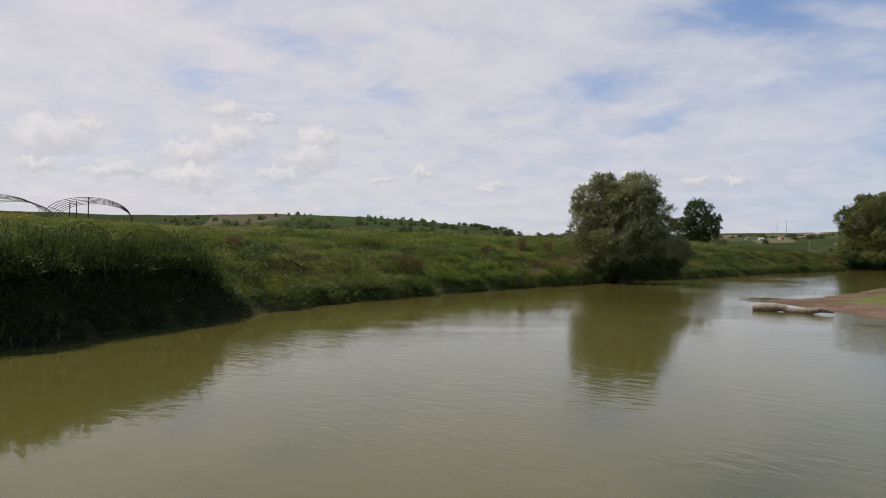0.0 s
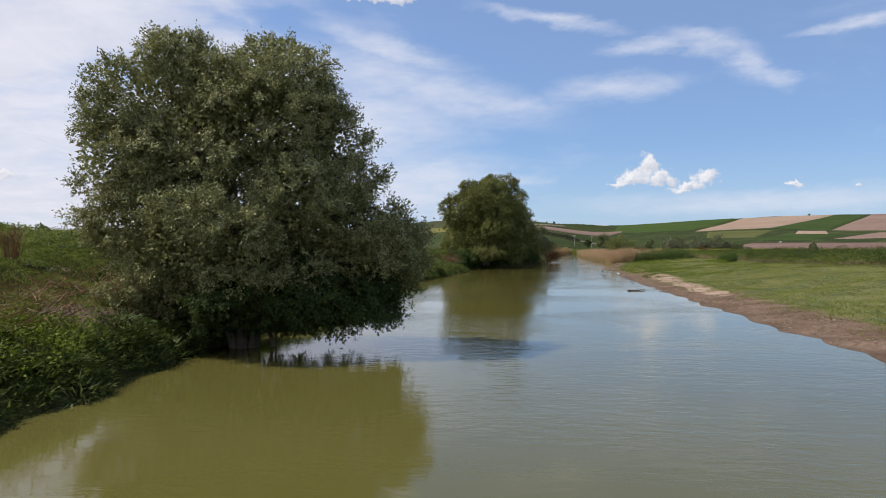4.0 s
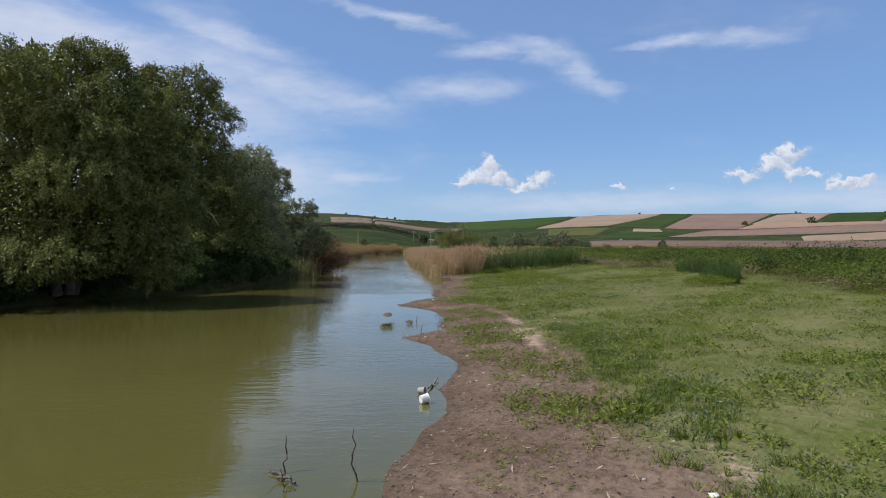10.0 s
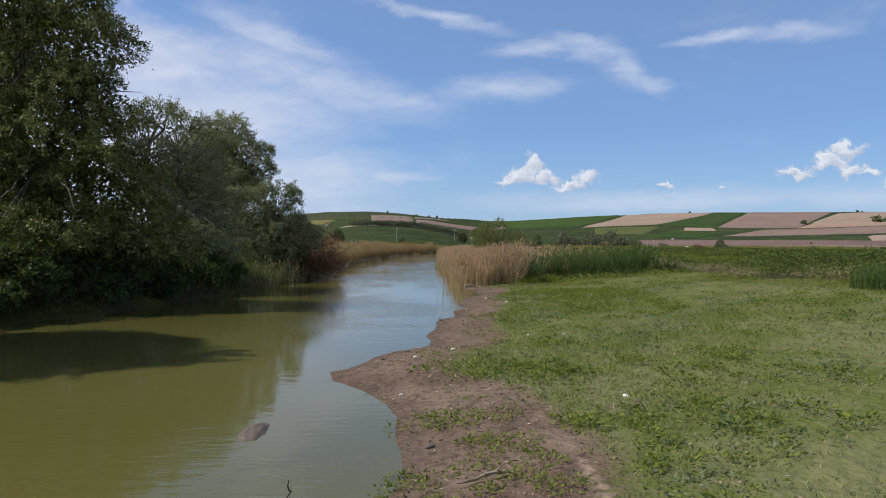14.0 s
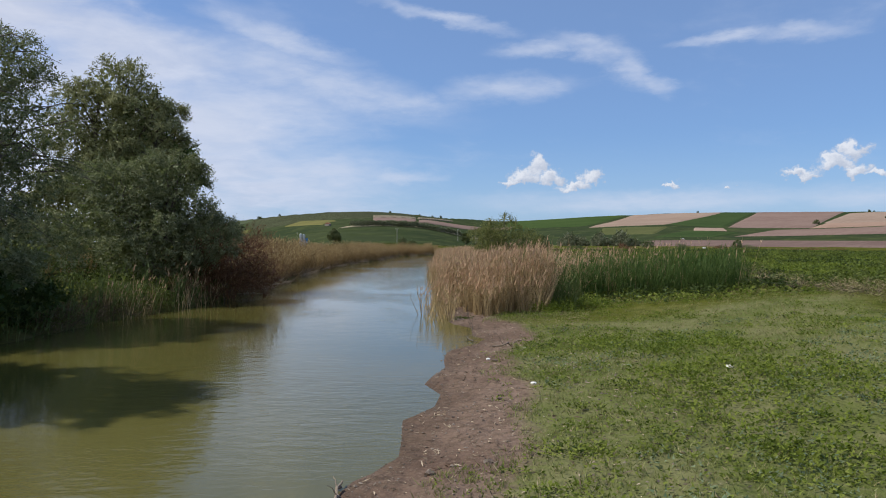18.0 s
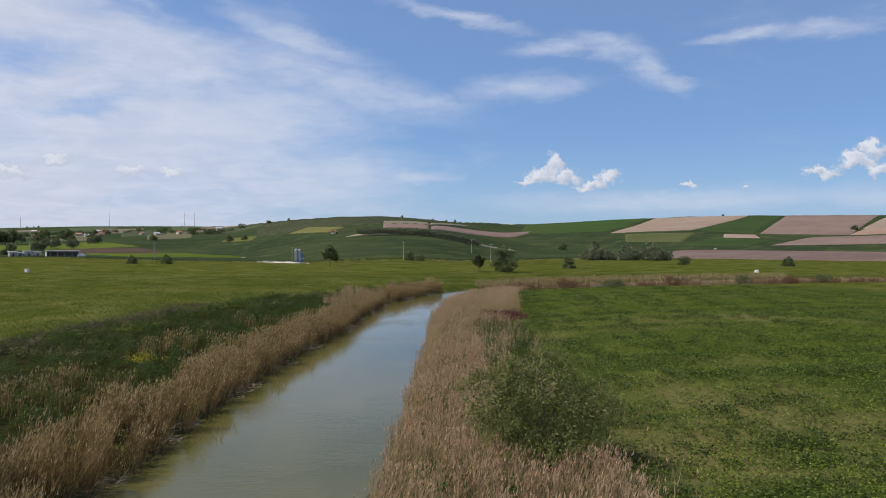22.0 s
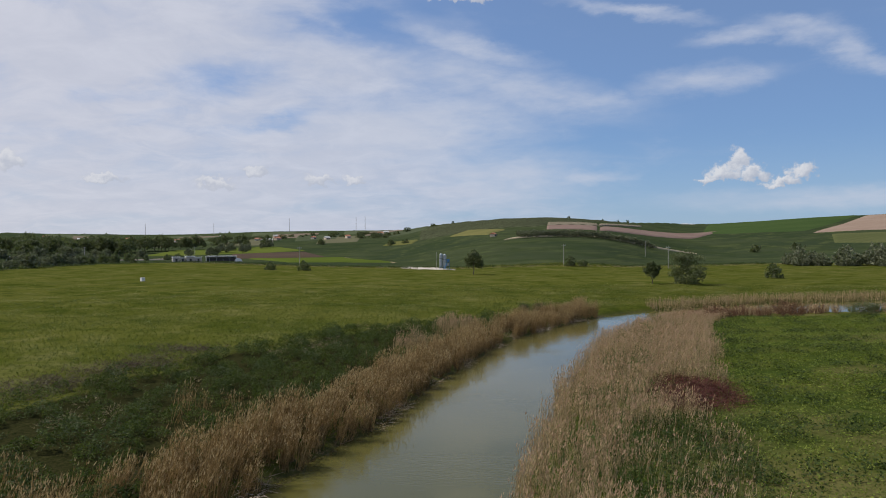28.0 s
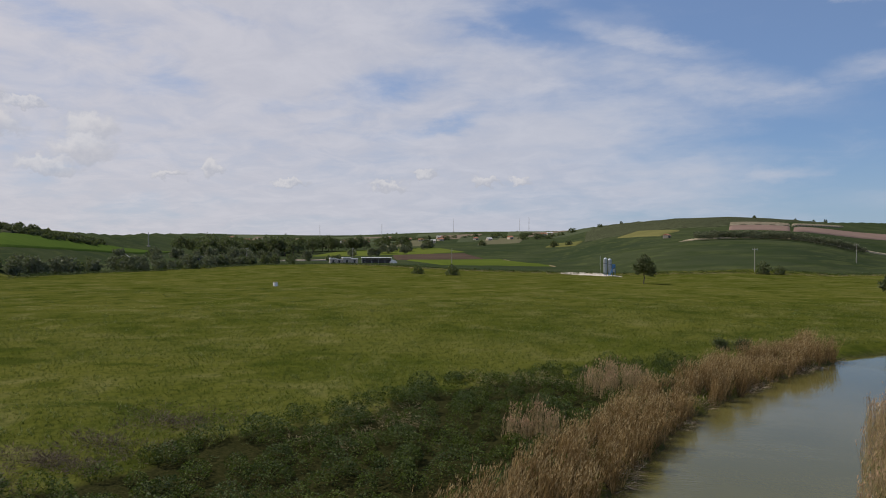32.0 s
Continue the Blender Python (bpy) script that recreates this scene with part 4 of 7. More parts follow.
# added bushes whose dark leaf colour stands in for shade under the willows
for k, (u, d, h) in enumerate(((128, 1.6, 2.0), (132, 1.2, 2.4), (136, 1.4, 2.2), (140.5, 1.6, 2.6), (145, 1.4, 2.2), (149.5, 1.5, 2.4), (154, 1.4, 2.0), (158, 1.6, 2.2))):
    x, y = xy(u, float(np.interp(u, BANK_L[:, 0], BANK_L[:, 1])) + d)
    tree("shade_bush", x, y, [(0, 0, h * 0.55, 1.9, 1.9, h * 0.5), (1.5, 1.2, h * 0.4, 1.6, 1.6, h * 0.42), (-1.3, -1.4, h * 0.35, 1.6, 1.6, h * 0.38)], "poplar", "bush in shade colour at the waterline under willows", 9000, 0.2, 0.11, 0.3, 3, 0.06, 600 + k, "bush", z=0.3, clump=30, spread_m=0.2, group="undergrowth under the willows")
tree("poplar_tree", 117.0, 169.0, [(0, 0, 12.5, 2.6, 2.6, 3.2), (1.2, -1.2, 9.0, 3.4, 3.4, 3.4), (-1.6, 1.0, 8.6, 3.0, 3.0, 3.2), (0.4, 0.2, 5.4, 3.0, 3.0, 2.2)],
     "poplar", "dark green poplar standing behind the willows", 15000, 0.34, 0.22, 0.2, 1, 0.34, 23)
tree("poplar_tree", 65.0, 173.0, [(0, 0, 11.4, 3.2, 3.2, 2.8), (2.4, -1.4, 7.6, 3.6, 3.6, 2.8), (-2.4, 1.6, 7.4, 3.6, 3.6, 3.0), (0.2, 0.2, 4.8, 3.6, 3.6, 2.4)],
     "poplar", "dark rounded tree on the plain behind the bank", 12000, 0.42, 0.25, 0.2, 1, 0.3, 29)
tree("willow_shrub", 146.2, 151.0, [o(0, 4.0, 0, 1.7, 1.4, 1.7), o(-1.7, 3.2, 0.3, 1.6, 1.4, 1.5), o(1.9, 2.9, -0.2, 1.7, 1.4, 1.5), o(0.2, 1.6, -0.6, 2.6, 1.4, 1.9), o(0.3, 5.2, 0, 0.7, 0.6, 0.7)],
     "willow_yellow", "low green willow bush at the edge of the reeds", 22000, 0.16, 0.05, 0.0, 4, 0.08, 31, "shrub", clump=40, spread_m=0.22)

# ---- reeds, weeds and grass ----
def bank_point(line, u, d, sign):
    """Plan points d metres inland of a bank line."""
    v = np.interp(u, line[:, 0], line[:, 1])
    slope = np.interp(u, line[:-1, 0], np.convolve(np.diff(line[:, 1]), np.ones(9) / 9, "same"))
    n = np.hypot(1, slope)
    return xy(u - sign * d * slope / n, v + sign * d / n)


def reed_bed(name, x, y, tall, label, mat, plume=True, leaves=3, lean=0.10, seed=1, stem=0.026, leaf_w=0.024, clump=0, wind=(0.05, -0.03), heads="reed_plume"):
    """Reeds: a stem each, long leaves and a feathery head."""
    rng = np.random.default_rng(seed)
    n = len(x)
    if clump:
        core = rng.integers(0, n, max(1, n // clump))
        core = core[np.argsort(x[core] + y[core])]
        place_in = np.searchsorted(x[core] + y[core], x + y)
        pull = np.clip(place_in, 0, len(core) - 1)
        near = np.hypot(x - x[core[pull]], y - y[core[pull]])
        for step in (-4, -3, -2, -1, 1, 2, 3):
            other = np.clip(place_in + step, 0, len(core) - 1)
            d = np.hypot(x - x[core[other]], y - y[core[other]])
            pull, near = np.where(d < near, other, pull), np.minimum(d, near)
        grip = np.where(near < 4.0, 0.42, 0.0)
        size = rng.uniform(0.6, 1.2, len(core))[pull]
        x, y, tall = x + (x[core[pull]] - x) * grip, y + (y[core[pull]] - y) * grip, tall * size
    z = np.maximum(land(x, y), -0.25)
    foot = np.stack([x, y, z], 1)
    bend = 0.15 * wave(x, y, 1.6, seed) + 0.10 * wave(x, y, 0.5, seed + 2)
    way = np.stack([rng.normal(wind[0], lean, n) + bend, rng.normal(wind[1], lean, n) - bend * 0.6, np.ones(n)], 1)
    ob = link_mesh(name, *blades(foot, way, tall * 0.97, stem * rng.uniform(0.8, 1.5, n), rng), MAT[mat])
    tagged(ob, label, "reeds", kind="stuff")
    sets = []
    for k in range(leaves):
        s = rng.uniform(0.15, 0.85, n)
        at = foot + way * (tall * s)[:, None]
        out = np.stack([rng.normal(0.12 + wind[0], 0.30, n), rng.normal(-0.06 + wind[1], 0.30, n), rng.uniform(0.7, 1.7, n)], 1)
        sets.append(kites(at, out, tall * rng.uniform(0.14, 0.26, n), leaf_w * rng.uniform(0.9, 1.6, n), rng, True))
    part_of(ob, link_mesh("leaves", *joined(sets), MAT[mat]))
    if plume:
        keep = rng.random(n) < 0.6
        at = (foot + way * (tall * 0.86)[:, None])[keep]
        m = len(at)
        sets = [kites(at, np.stack([rng.normal(0.24, 0.2, m), rng.normal(-0.12, 0.2, m), np.ones(m)], 1), rng.uniform(0.16, 0.32, m), rng.uniform(0.03, 0.055, m), rng, True) for _ in range(2)]
        part_of(ob, link_mesh("plumes", *joined(sets), MAT[heads]))
    return ob


def scatter(n, u0, u1, d0, d1, line, sign, seed, power=1.0):
    rng = np.random.default_rng(seed)
    u, d = rng.uniform(u0, u1, n), d0 + (d1 - d0) * rng.random(n) ** power
    return bank_point(line, u, d, sign)


def keep_where(x, y, size, seed, level):
    """Patchy: keeps the points where a soft pattern is high."""
    k = wave(x, y, size, seed) + 0.5 * wave(x, y, size * 0.37, seed + 4) > level
    return x[k], y[k]


def weeds(name, x, y, label, mat, leaves, tall, wide, long, leaf_w, seed, kind="stuff", category="weeds"):
    """Herbs: bunches of broad leaves from the ground up."""
    rng = np.random.default_rng(seed)
    n = len(x)
    tall, wide = np.broadcast_to(tall, n) * rng.uniform(0.6, 1.3, n), np.broadcast_to(wide, n) * rng.uniform(0.7, 1.3, n)
    foot = np.stack([x, y, land(x, y)], 1)
    m = n * leaves
    r, a = np.sqrt(rng.random(m)), rng.uniform(0, 2 * np.pi, m)
    up = 1 - 0.75 * rng.random(m) ** 1.8
    off = np.stack([r * np.cos(a), r * np.sin(a), 0 * a], 1) * np.repeat(wide, leaves)[:, None]
    off[:, 2] = up * np.repeat(tall, leaves) * (1.05 - 0.6 * r ** 2)
    way = np.stack([np.cos(a) * 0.8, np.sin(a) * 0.8, rng.uniform(-0.3, 0.75, m)], 1) + rng.normal(0, 0.25, (m, 3))
    v, f = kites(np.repeat(foot, leaves, 0) + off, way, long * rng.uniform(0.6, 1.3, m), leaf_w * rng.uniform(0.8, 1.5, m), rng, True,
                 np.stack([r * np.cos(a), r * np.sin(a), np.full(m, 0.75)], 1), 0.4)
    return tagged(link_mesh(name, v, f, MAT[mat]), label, category, kind=kind)


def along(line, n, u0, u1, d0, d1, sign, seed):
    """Points evenly spread along a bank line, d0 to d1 metres inland."""
    rng = np.random.default_rng(seed)
    part = line[(line[:, 0] >= u0) & (line[:, 0] <= u1)]
    way = np.concatenate([[0], np.cumsum(np.hypot(*np.diff(part, axis=0).T))])
    u = np.interp(rng.random(n) * way[-1], way, part[:, 0])
    return bank_point(line, u, rng.uniform(d0, d1, n), sign)


rr = np.random.default_rng(3)
x, y = scatter(900, 163.5, 200, -0.9, 0.4, BANK_R, -1, 39, 0.6)
reed_bed("reed_bed", x, y, rr.uniform(0.7, 1.5, len(x)), "thin reeds standing out in the shallow water", "reed", seed=38, lean=0.16)
# right bank, dry reeds from the meadow's end down to the bend
x, y = scatter(22000, 172, 250, -0.5, 5.4, BANK_R, -1, 41, 0.9)
x0, y0 = scatter(13000, 163.5, 174, -0.6, 4.6, BANK_R, -1, 40, 0.9)
u0, v0 = sheet_uv(x0, y0)
k = u0 > 163.2 + np.abs(rr.normal(0, 1.1, len(x0))) + 0.55 * (np.interp(u0, BANK_R[:, 0], BANK_R[:, 1]) - v0) + 0.6 * wave(u0, v0, 0.9, 2.0)
k &= np.interp(u0, BANK_R[:, 0], BANK_R[:, 1]) - v0 > np.interp(u0, [163.5, 168, 172.5], [1.5, 0.9, -0.5]) + 0.4 * wave(u0, v0, 0.7, 5.0)
x, y = np.concatenate([x, x0[k]]), np.concatenate([y, y0[k]])
u, v = sheet_uv(x, y)
inland = np.interp(u, BANK_R[:, 0], BANK_R[:, 1]) - v
tall = np.where(u < 180, 2.45, 2.1) * rr.uniform(0.6, 1.12, len(x)) * np.clip(0.45 + (u - 163.5 - 0.5 * wave(u, v, 0.8, 3.0)) / 5, 0.35, 1) * np.clip(0.6 + (inland + 0.6) / 3, 0.5, 1)
tall = tall * (0.82 + 0.26 * wave(u, v, 1.6, 4.0))
reed_bed("reed_bed", x, y, tall, "dense tan dry reeds along the water's edge", "reed", seed=43, clump=26, stem=0.017, leaf_w=0.016, lean=0.13)
x, y = scatter(27000, 250, 340, -0.5, 13.0, BANK_R, -1, 42)
u, v = sheet_uv(x, y)
d = np.interp(u, BANK_R[:, 0], BANK_R[:, 1]) - v
patch = wave(u, v, 2.4, 2.0)
k = (d < np.interp(u, [250, 262, 270, 300, 325, 340], [4.6, 5.4, 11.5, 13, 11, 8]) + 1.2 * patch) | ((d < 11) & (u < 270) & (rr.random(len(u)) < 0.16 + 0.16 * patch))
k &= ((u - 274.5) / 5.6) ** 2 + ((v - 0.3) / 3.4) ** 2 > 0.8 + 0.3 * wave(u, v, 1.2, 3.0)
x, y = x[k], y[k]
reed_bed("reed_bed", x, y, rr.uniform(1.25, 2.1, len(x)) * np.interp(sheet_uv(x, y)[0], [300, 335], [1.0, 0.6]), "broad bed of tan dry reeds before the bend", "reed", seed=46, clump=24, stem=0.02, leaf_w=0.02, lean=0.14)
x, y = scatter(2400, 222, 252, 4.5, 10.5, BANK_R, -1, 48)
x, y = keep_where(x, y, 2.0, 3.0, 0.0)
reed_bed("reed_bed", x, y, rr.uniform(1.1, 2.0, len(x)), "thin strip of dry reeds inside the bank", "reed", seed=50, clump=30)
x, y = scatter(900, 174, 226, 4.8, 13.0, BANK_R, -1, 44, 1.3)
reed_bed("reed_bed", x, y, rr.uniform(0.8, 1.7, len(x)), "scattered dry stalks running out into the meadow", "reed", seed=45)
x, y = scatter(6500, 194, 209.5, 4.0, 10.5, BANK_R, -1, 443)
u, v = sheet_uv(x, y)
k = (wave(u, v, 1.3, 2.0) > -0.55) & (u + 0.35 * (8 - v) < 210.5) & (u > 195 + 0.5 * (8 - v) + 1.5 * wave(u, v, 1.5, 6.0))
x, y = x[k], y[k]
reed_bed("reed_bed", x, y, rr.uniform(1.1, 1.9, len(x)), "thick tan reeds in front of the willow bush", "reed", seed=444, clump=30, stem=0.017, leaf_w=0.018, lean=0.13)
x, y = scatter(1500, 174, 268, 4.4, 11.0, BANK_R, -1, 441)
weeds("dock_clumps", x, y, "lush dark docks and nettles behind the reeds", "weed_dark", 36, 0.7, 0.5, 0.2, 0.07, 451)
x, y = scatter(1600, 174, 268, 4.6, 12.0, BANK_R, -1, 442)
weeds("dock_clumps", x, y, "green grassy herbs behind the reeds", "weed", 30, 0.55, 0.5, 0.2, 0.045, 452)
# left bank
x, y = scatter(34000, 174, 338, -0.2, 4.0, BANK_L, 1, 47, 0.85)
x, y = keep_where(x, y, 5.0, 2.0, -1.0)
reed_bed("reed_bed", x, y, rr.uniform(1.4, 2.5, len(x)), "golden dry reeds leaning over the far bank", "reed_gold", seed=49, lean=0.18, clump=80, leaf_w=0.03, wind=(0.26, 0.02), heads="plume_gold")
x, y = scatter(5200, 176, 338, -0.5, 0.9, BANK_L, 1, 1471)
x, y = keep_where(x, y, 3.0, 2.0, -0.1)
q0 = np.random.default_rng(1472)
way = np.stack([q0.normal(0.35, 0.5, len(x)), q0.normal(-0.35, 0.5, len(x)), q0.uniform(-0.1, 0.35, len(x))], 1)
tagged(link_mesh("fallen_reeds", *kites(np.stack([x, y, np.maximum(land(x, y), 0) + 0.12], 1), way, q0.uniform(0.5, 1.2, len(x)), 0.03, q0, True), MAT["straw"]), "pale fallen straw trailing along the waterline", "reeds", kind="stuff")
# added dark brown stems, their colour standing for shade under the reeds
x, y = scatter(7000, 176, 336, -0.4, 4.6, BANK_L, 1, 147)
weeds("reed_base_shade", x, y, "dark stems as shade at the foot of the reeds", "stubble", 5, 0.5, 0.3, 0.5, 0.03, 148)
x, y = scatter(4600, 176, 262, 4.0, 13.0, BANK_L, 1, 51)
x, y = keep_where(x, y, 6.0, 5.0, 0.35)
reed_bed("reed_bed", x, y, rr.uniform(1.0, 1.8, len(x)), "loose patches of dry reed in the marsh", "reed_gold", seed=53, clump=30, wind=(0.15, 0.0), heads="plume_gold")
x, y = scatter(4600, 288, 318, 4.0, 9.0, BANK_L, 1, 54)
x, y = keep_where(x, y, 5.0, 1.0, 0.0)
reed_bed("reed_bed", x, y, rr.uniform(1.4, 2.3, len(x)), "pale dry reeds behind the bank", "reed", seed=56, clump=50)
# reeds past the bend
x, y = keep_where(*along(BANK_R, 15000, 334, 392, -0.6, 5.5, -1, 57), 7.0, 3.0, -0.45)
reed_bed("reed_bed", x, y, rr.uniform(0.8, 1.6, len(x)), "dense dry reeds along the river's far bend", "reed", seed=59, stem=0.05, leaf_w=0.05, clump=60)
x, y = along(BANK_R, 5000, 336, 392, 1.0, 9.0, -1, 58)
x, y = keep_where(x, y, 9.0, 2.0, -0.2)
reed_bed("reed_bed", x, y, rr.uniform(1.0, 2.0, len(x)), "red-brown dead reeds and willow-herb by the bend", "rust", False, 4, 0.18, 60, 0.06, 0.07, 60)
x, y = along(BANK_L, 5200, 352, 410, -0.4, 2.6, 1, 61)
reed_bed("reed_bed", x, y, rr.uniform(0.8, 1.6, len(x)), "brown reeds on the outer bank of the bend", "reed", seed=63, stem=0.05, leaf_w=0.05)
x, y = scatter(120, 164, 174, -0.5, 0.8, BANK_L, 1, 64)
reed_bed("reed_bed", x, y, rr.uniform(1.0, 2.0, len(x)), "tan reeds under the willows", "reed", seed=65, lean=0.25)
# green reeds
u, v = rr.uniform(166, 186, 19000), rr.uniform(-5.5, 7.0, 19000)
k = (u > np.interp(v, [-5.5, -3.5, 0, 3.4, 7.0], [172.5, 170, 171, 171, 168])) & (u < np.interp(v, [-5.5, 0, 7.0], [174.5, 178.5, 179]))
x, y = xy(u[k], v[k])
reed_bed("reed_bed", x, y, rr.uniform(1.3, 2.2, len(x)) * (0.92 + 0.16 * wave(x, y, 0.9, 3.0)), "dense dark green reeds at the end of the meadow", "reed_green", False, 4, 0.15, 67, 0.02, 0.03, 24)
k = rr.random(len(x)) < np.interp(sheet_uv(x, y)[1], [-3, 2, 7], [0.02, 0.10, 0.45])
reed_bed("reed_bed", x[k] + 0.05, y[k], rr.uniform(1.7, 2.6, k.sum()), "tan reeds straggling into the green ones", "reed", seed=661, stem=0.017, leaf_w=0.016, lean=0.13)
x, y = scatter(3800, 186, 330, 1.5, 7.0, BANK_R, -1, 68)
x, y = keep_where(x, y, 4.0, 8.0, 0.2)
reed_bed("reed_bed", x, y, rr.uniform(0.9, 1.7, len(x)), "young green reeds among the dry ones", "reed_green", False, 4, 0.12, 69, 0.03, 0.05)
x, y = scatter(1800, 176, 330, 0.5, 5.0, BANK_L, 1, 70)
x, y = keep_where(x, y, 5.0, 9.0, 0.1)
reed_bed("reed_bed", x, y, rr.uniform(0.9, 1.6, len(x)), "young green reeds on the left bank", "reed_green", False, 4, 0.12, 71, 0.03, 0.05)
x, y = scatter(700, 152, 176, -0.3, 2.2, BANK_L, 1, 72)
reed_bed("reed_bed", x, y, rr.uniform(0.7, 1.6, len(x)), "green cane drooping in front of the thicket", "cane", False, 5, 0.22, 73, 0.025, 0.045)
x, y = keep_where(*scatter(520, 138, 176, -0.2, 1.6, BANK_L, 1, 731), 2.0, 3.0, -0.1)
weeds("dead_brush", x, y, "tangled dead stems along the waterline", "stubble", 26, 0.45, 0.5, 0.55, 0.018, 732, category="brush")
x, y = keep_where(*scatter(420, 138, 176, 0.2, 2.6, BANK_L, 1, 733), 2.4, 5.0, 0.0)
weeds("bank_weeds", x, y, "leafy green herbs under the willows", "weed", 70, 0.9, 0.7, 0.16, 0.06, 734)
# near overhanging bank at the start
# cane here takes the darker leaf colour that stands for shade
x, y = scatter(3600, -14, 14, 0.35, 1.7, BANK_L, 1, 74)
reed_bed("reed_bed", x, y, rr.uniform(0.5, 1.0, len(x)), "shade-toned green cane hanging over the steep bank", "cane_shade", False, 6, 0.34, 75, 0.03, 0.05)
# dark weed leaves fill the cut face to give it its shade
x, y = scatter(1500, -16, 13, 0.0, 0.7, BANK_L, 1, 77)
weeds("bank_weeds", x, y, "dark leaves laid as shade over the undercut face", "weed_dark", 40, 0.14, 0.3, 0.2, 0.03, 771)
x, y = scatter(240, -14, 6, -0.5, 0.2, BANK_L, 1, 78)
reed_bed("reed_bed", x, y, rr.uniform(0.6, 1.3, len(x)), "few shade-toned green canes at the foot of the undercut bank", "cane_shade", False, 6, 0.3, 79, 0.03, 0.05)


# left bank, u below 150: short grass, and clumps of many kinds that stand apart
def tops(n, u0, u1, d0, d1, seed, size, pattern, level, power=1.2):
    return keep_where(*scatter(n, u0, u1, d0, d1, BANK_L, 1, seed, power), size, pattern, level)


x, y = tops(2600, -16, 150, 0.4, 14, 81, 1.5, 3.0, 0.15)
weeds("bank_weeds", x, y, "leafy green weeds in clumps on the steep bank", "weed", 80, 0.34, 0.36, 0.10, 0.036, 83)
x, y = tops(1700, -16, 150, 0.1, 12, 85, 1.4, 6.0, 0.2, 1.4)
weeds("bank_weeds", x, y, "dark broad-leaved weeds in clumps on the bank", "weed_dark", 110, 0.36, 0.42, 0.11, 0.045, 87)
x, y = tops(560, -16, 150, 0.6, 20, 821, 2.4, 5.1, 0.1)
weeds("bank_weeds", x, y, "grey-green mugwort clumps on the bank", "herb_blue", 80, 0.3, 0.36, 0.11, 0.035, 822)
x, y = tops(2600, -20, 150, 9, 60, 89, 3.6, 1.0, 0.0, 1.4)
weeds("bank_weeds", x, y, "rough herbs on top of the bank", "weed", 22, 0.24, 0.5, 0.2, 0.06, 91)
x, y = tops(900, -20, 150, 8, 60, 891, 4.0, 4.0, 0.2, 1.3)
weeds("bank_weeds", x, y, "low dark herbs on top of the bank", "weed_dark", 40, 0.36, 0.6, 0.2, 0.07, 892)
x, y = tops(1500, -20, 150, 6, 70, 93, 6.0, 7.0, 0.2, 1.0)
weeds("bank_weeds", x, y, "bright green herbs on the bank top", "weed_bright", 26, 0.26, 0.6, 0.22, 0.09, 95)
x, y = tops(600, -10, 150, 3, 40, 97, 5.0, 2.5, 0.35, 1.0)
weeds("dry_grass", x, y, "tufts of dry brown grass on the bank", "grass_dry", 40, 0.45, 0.35, 0.34, 0.02, 99, category="grass")
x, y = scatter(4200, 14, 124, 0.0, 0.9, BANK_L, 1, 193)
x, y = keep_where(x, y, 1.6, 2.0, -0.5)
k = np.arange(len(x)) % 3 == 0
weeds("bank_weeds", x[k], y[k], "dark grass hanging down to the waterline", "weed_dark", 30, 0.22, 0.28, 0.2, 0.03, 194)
weeds("bank_weeds", x[~k], y[~k], "green grass and dock leaves on the foot of the bank", "weed", 34, 0.26, 0.32, 0.17, 0.045, 1941)
x, y = tops(260, 6, 124, -0.2, 1.2, 195, 1.4, 4.0, 0.2)
weeds("bank_weeds", x, y, "pale long-leaved sedges at the waterline", "cane", 40, 0.5, 0.25, 0.36, 0.035, 196)
# weeds behind the right-hand meadow
def right_of(v_front, n, u0, u1, deep, seed, power=1.3):
    rng = np.random.default_rng(seed)
    u = rng.uniform(u0, u1, n)
    return xy(u, np.interp(u, [60, 116, 122, 140, 165, 185], v_front) - deep * rng.random(n) ** power)


FRONT = [-9, -6.5, -6, -7.5, -7, -8]
x, y = right_of(FRONT, 4200, 85, 172, 34, 101)
x, y = keep_where(x, y, 5.0, 4.4, -0.35)
weeds("tall_weeds", x, y, "knee-high green weeds behind the meadow", "weed", 26, 0.9, 0.6, 0.17, 0.075, 103)
x, y = right_of(FRONT, 2400, 95, 168, 18, 105)
x, y = keep_where(x, y, 4.5, 1.4, 0.05)
weeds("tall_weeds", x, y, "dark blue-green thistles and docks", "weed_dark", 34, 1.3, 0.6, 0.18, 0.08, 107)
x, y = right_of(FRONT, 2600, 85, 172, 40, 106)
weeds("tall_weeds", x, y, "yellow-green herbs among the weeds", "weed_bright", 18, 0.5, 0.6, 0.16, 0.07, 108)
weeds("sedge_tussock", *(np.array([c]) for c in xy(135.5, -1.8)), "round bright green sedge tussock in the meadow", "weed_bright", 1600, 0.75, 1.35, 0.26, 0.022, 149, category="sedge")
for k, (u0, v0, r0) in enumerate(((137.2, -3.2, 1.0), (139.5, -4.6, 0.8), (148.0, -6.6, 1.2))):
    q = np.random.default_rng(150 + k)
    a, r = q.uniform(0, 6.283, 420), r0 * np.sqrt(q.random(420))
    x, y = xy(u0 + r * np.cos(a), v0 + r * np.sin(a))
    reed_bed("sedge_tussock", x, y, 0.75 + 0.45 * (1 - (r / r0) ** 2) * q.uniform(0.8, 1.2, 420), "round green sedge tussock in the meadow", "reed_green", False, 3, 0.16, 160 + k, 0.025, 0.03)
x, y = right_of([f + 1.6 for f in FRONT], 420, 88, 185, 3.4, 110)
weeds("dry_grass", x, y, "pinkish dead grass along the weeds' edge", "purple_grass", 34, 0.35, 0.6, 0.28, 0.016, 112, category="grass")
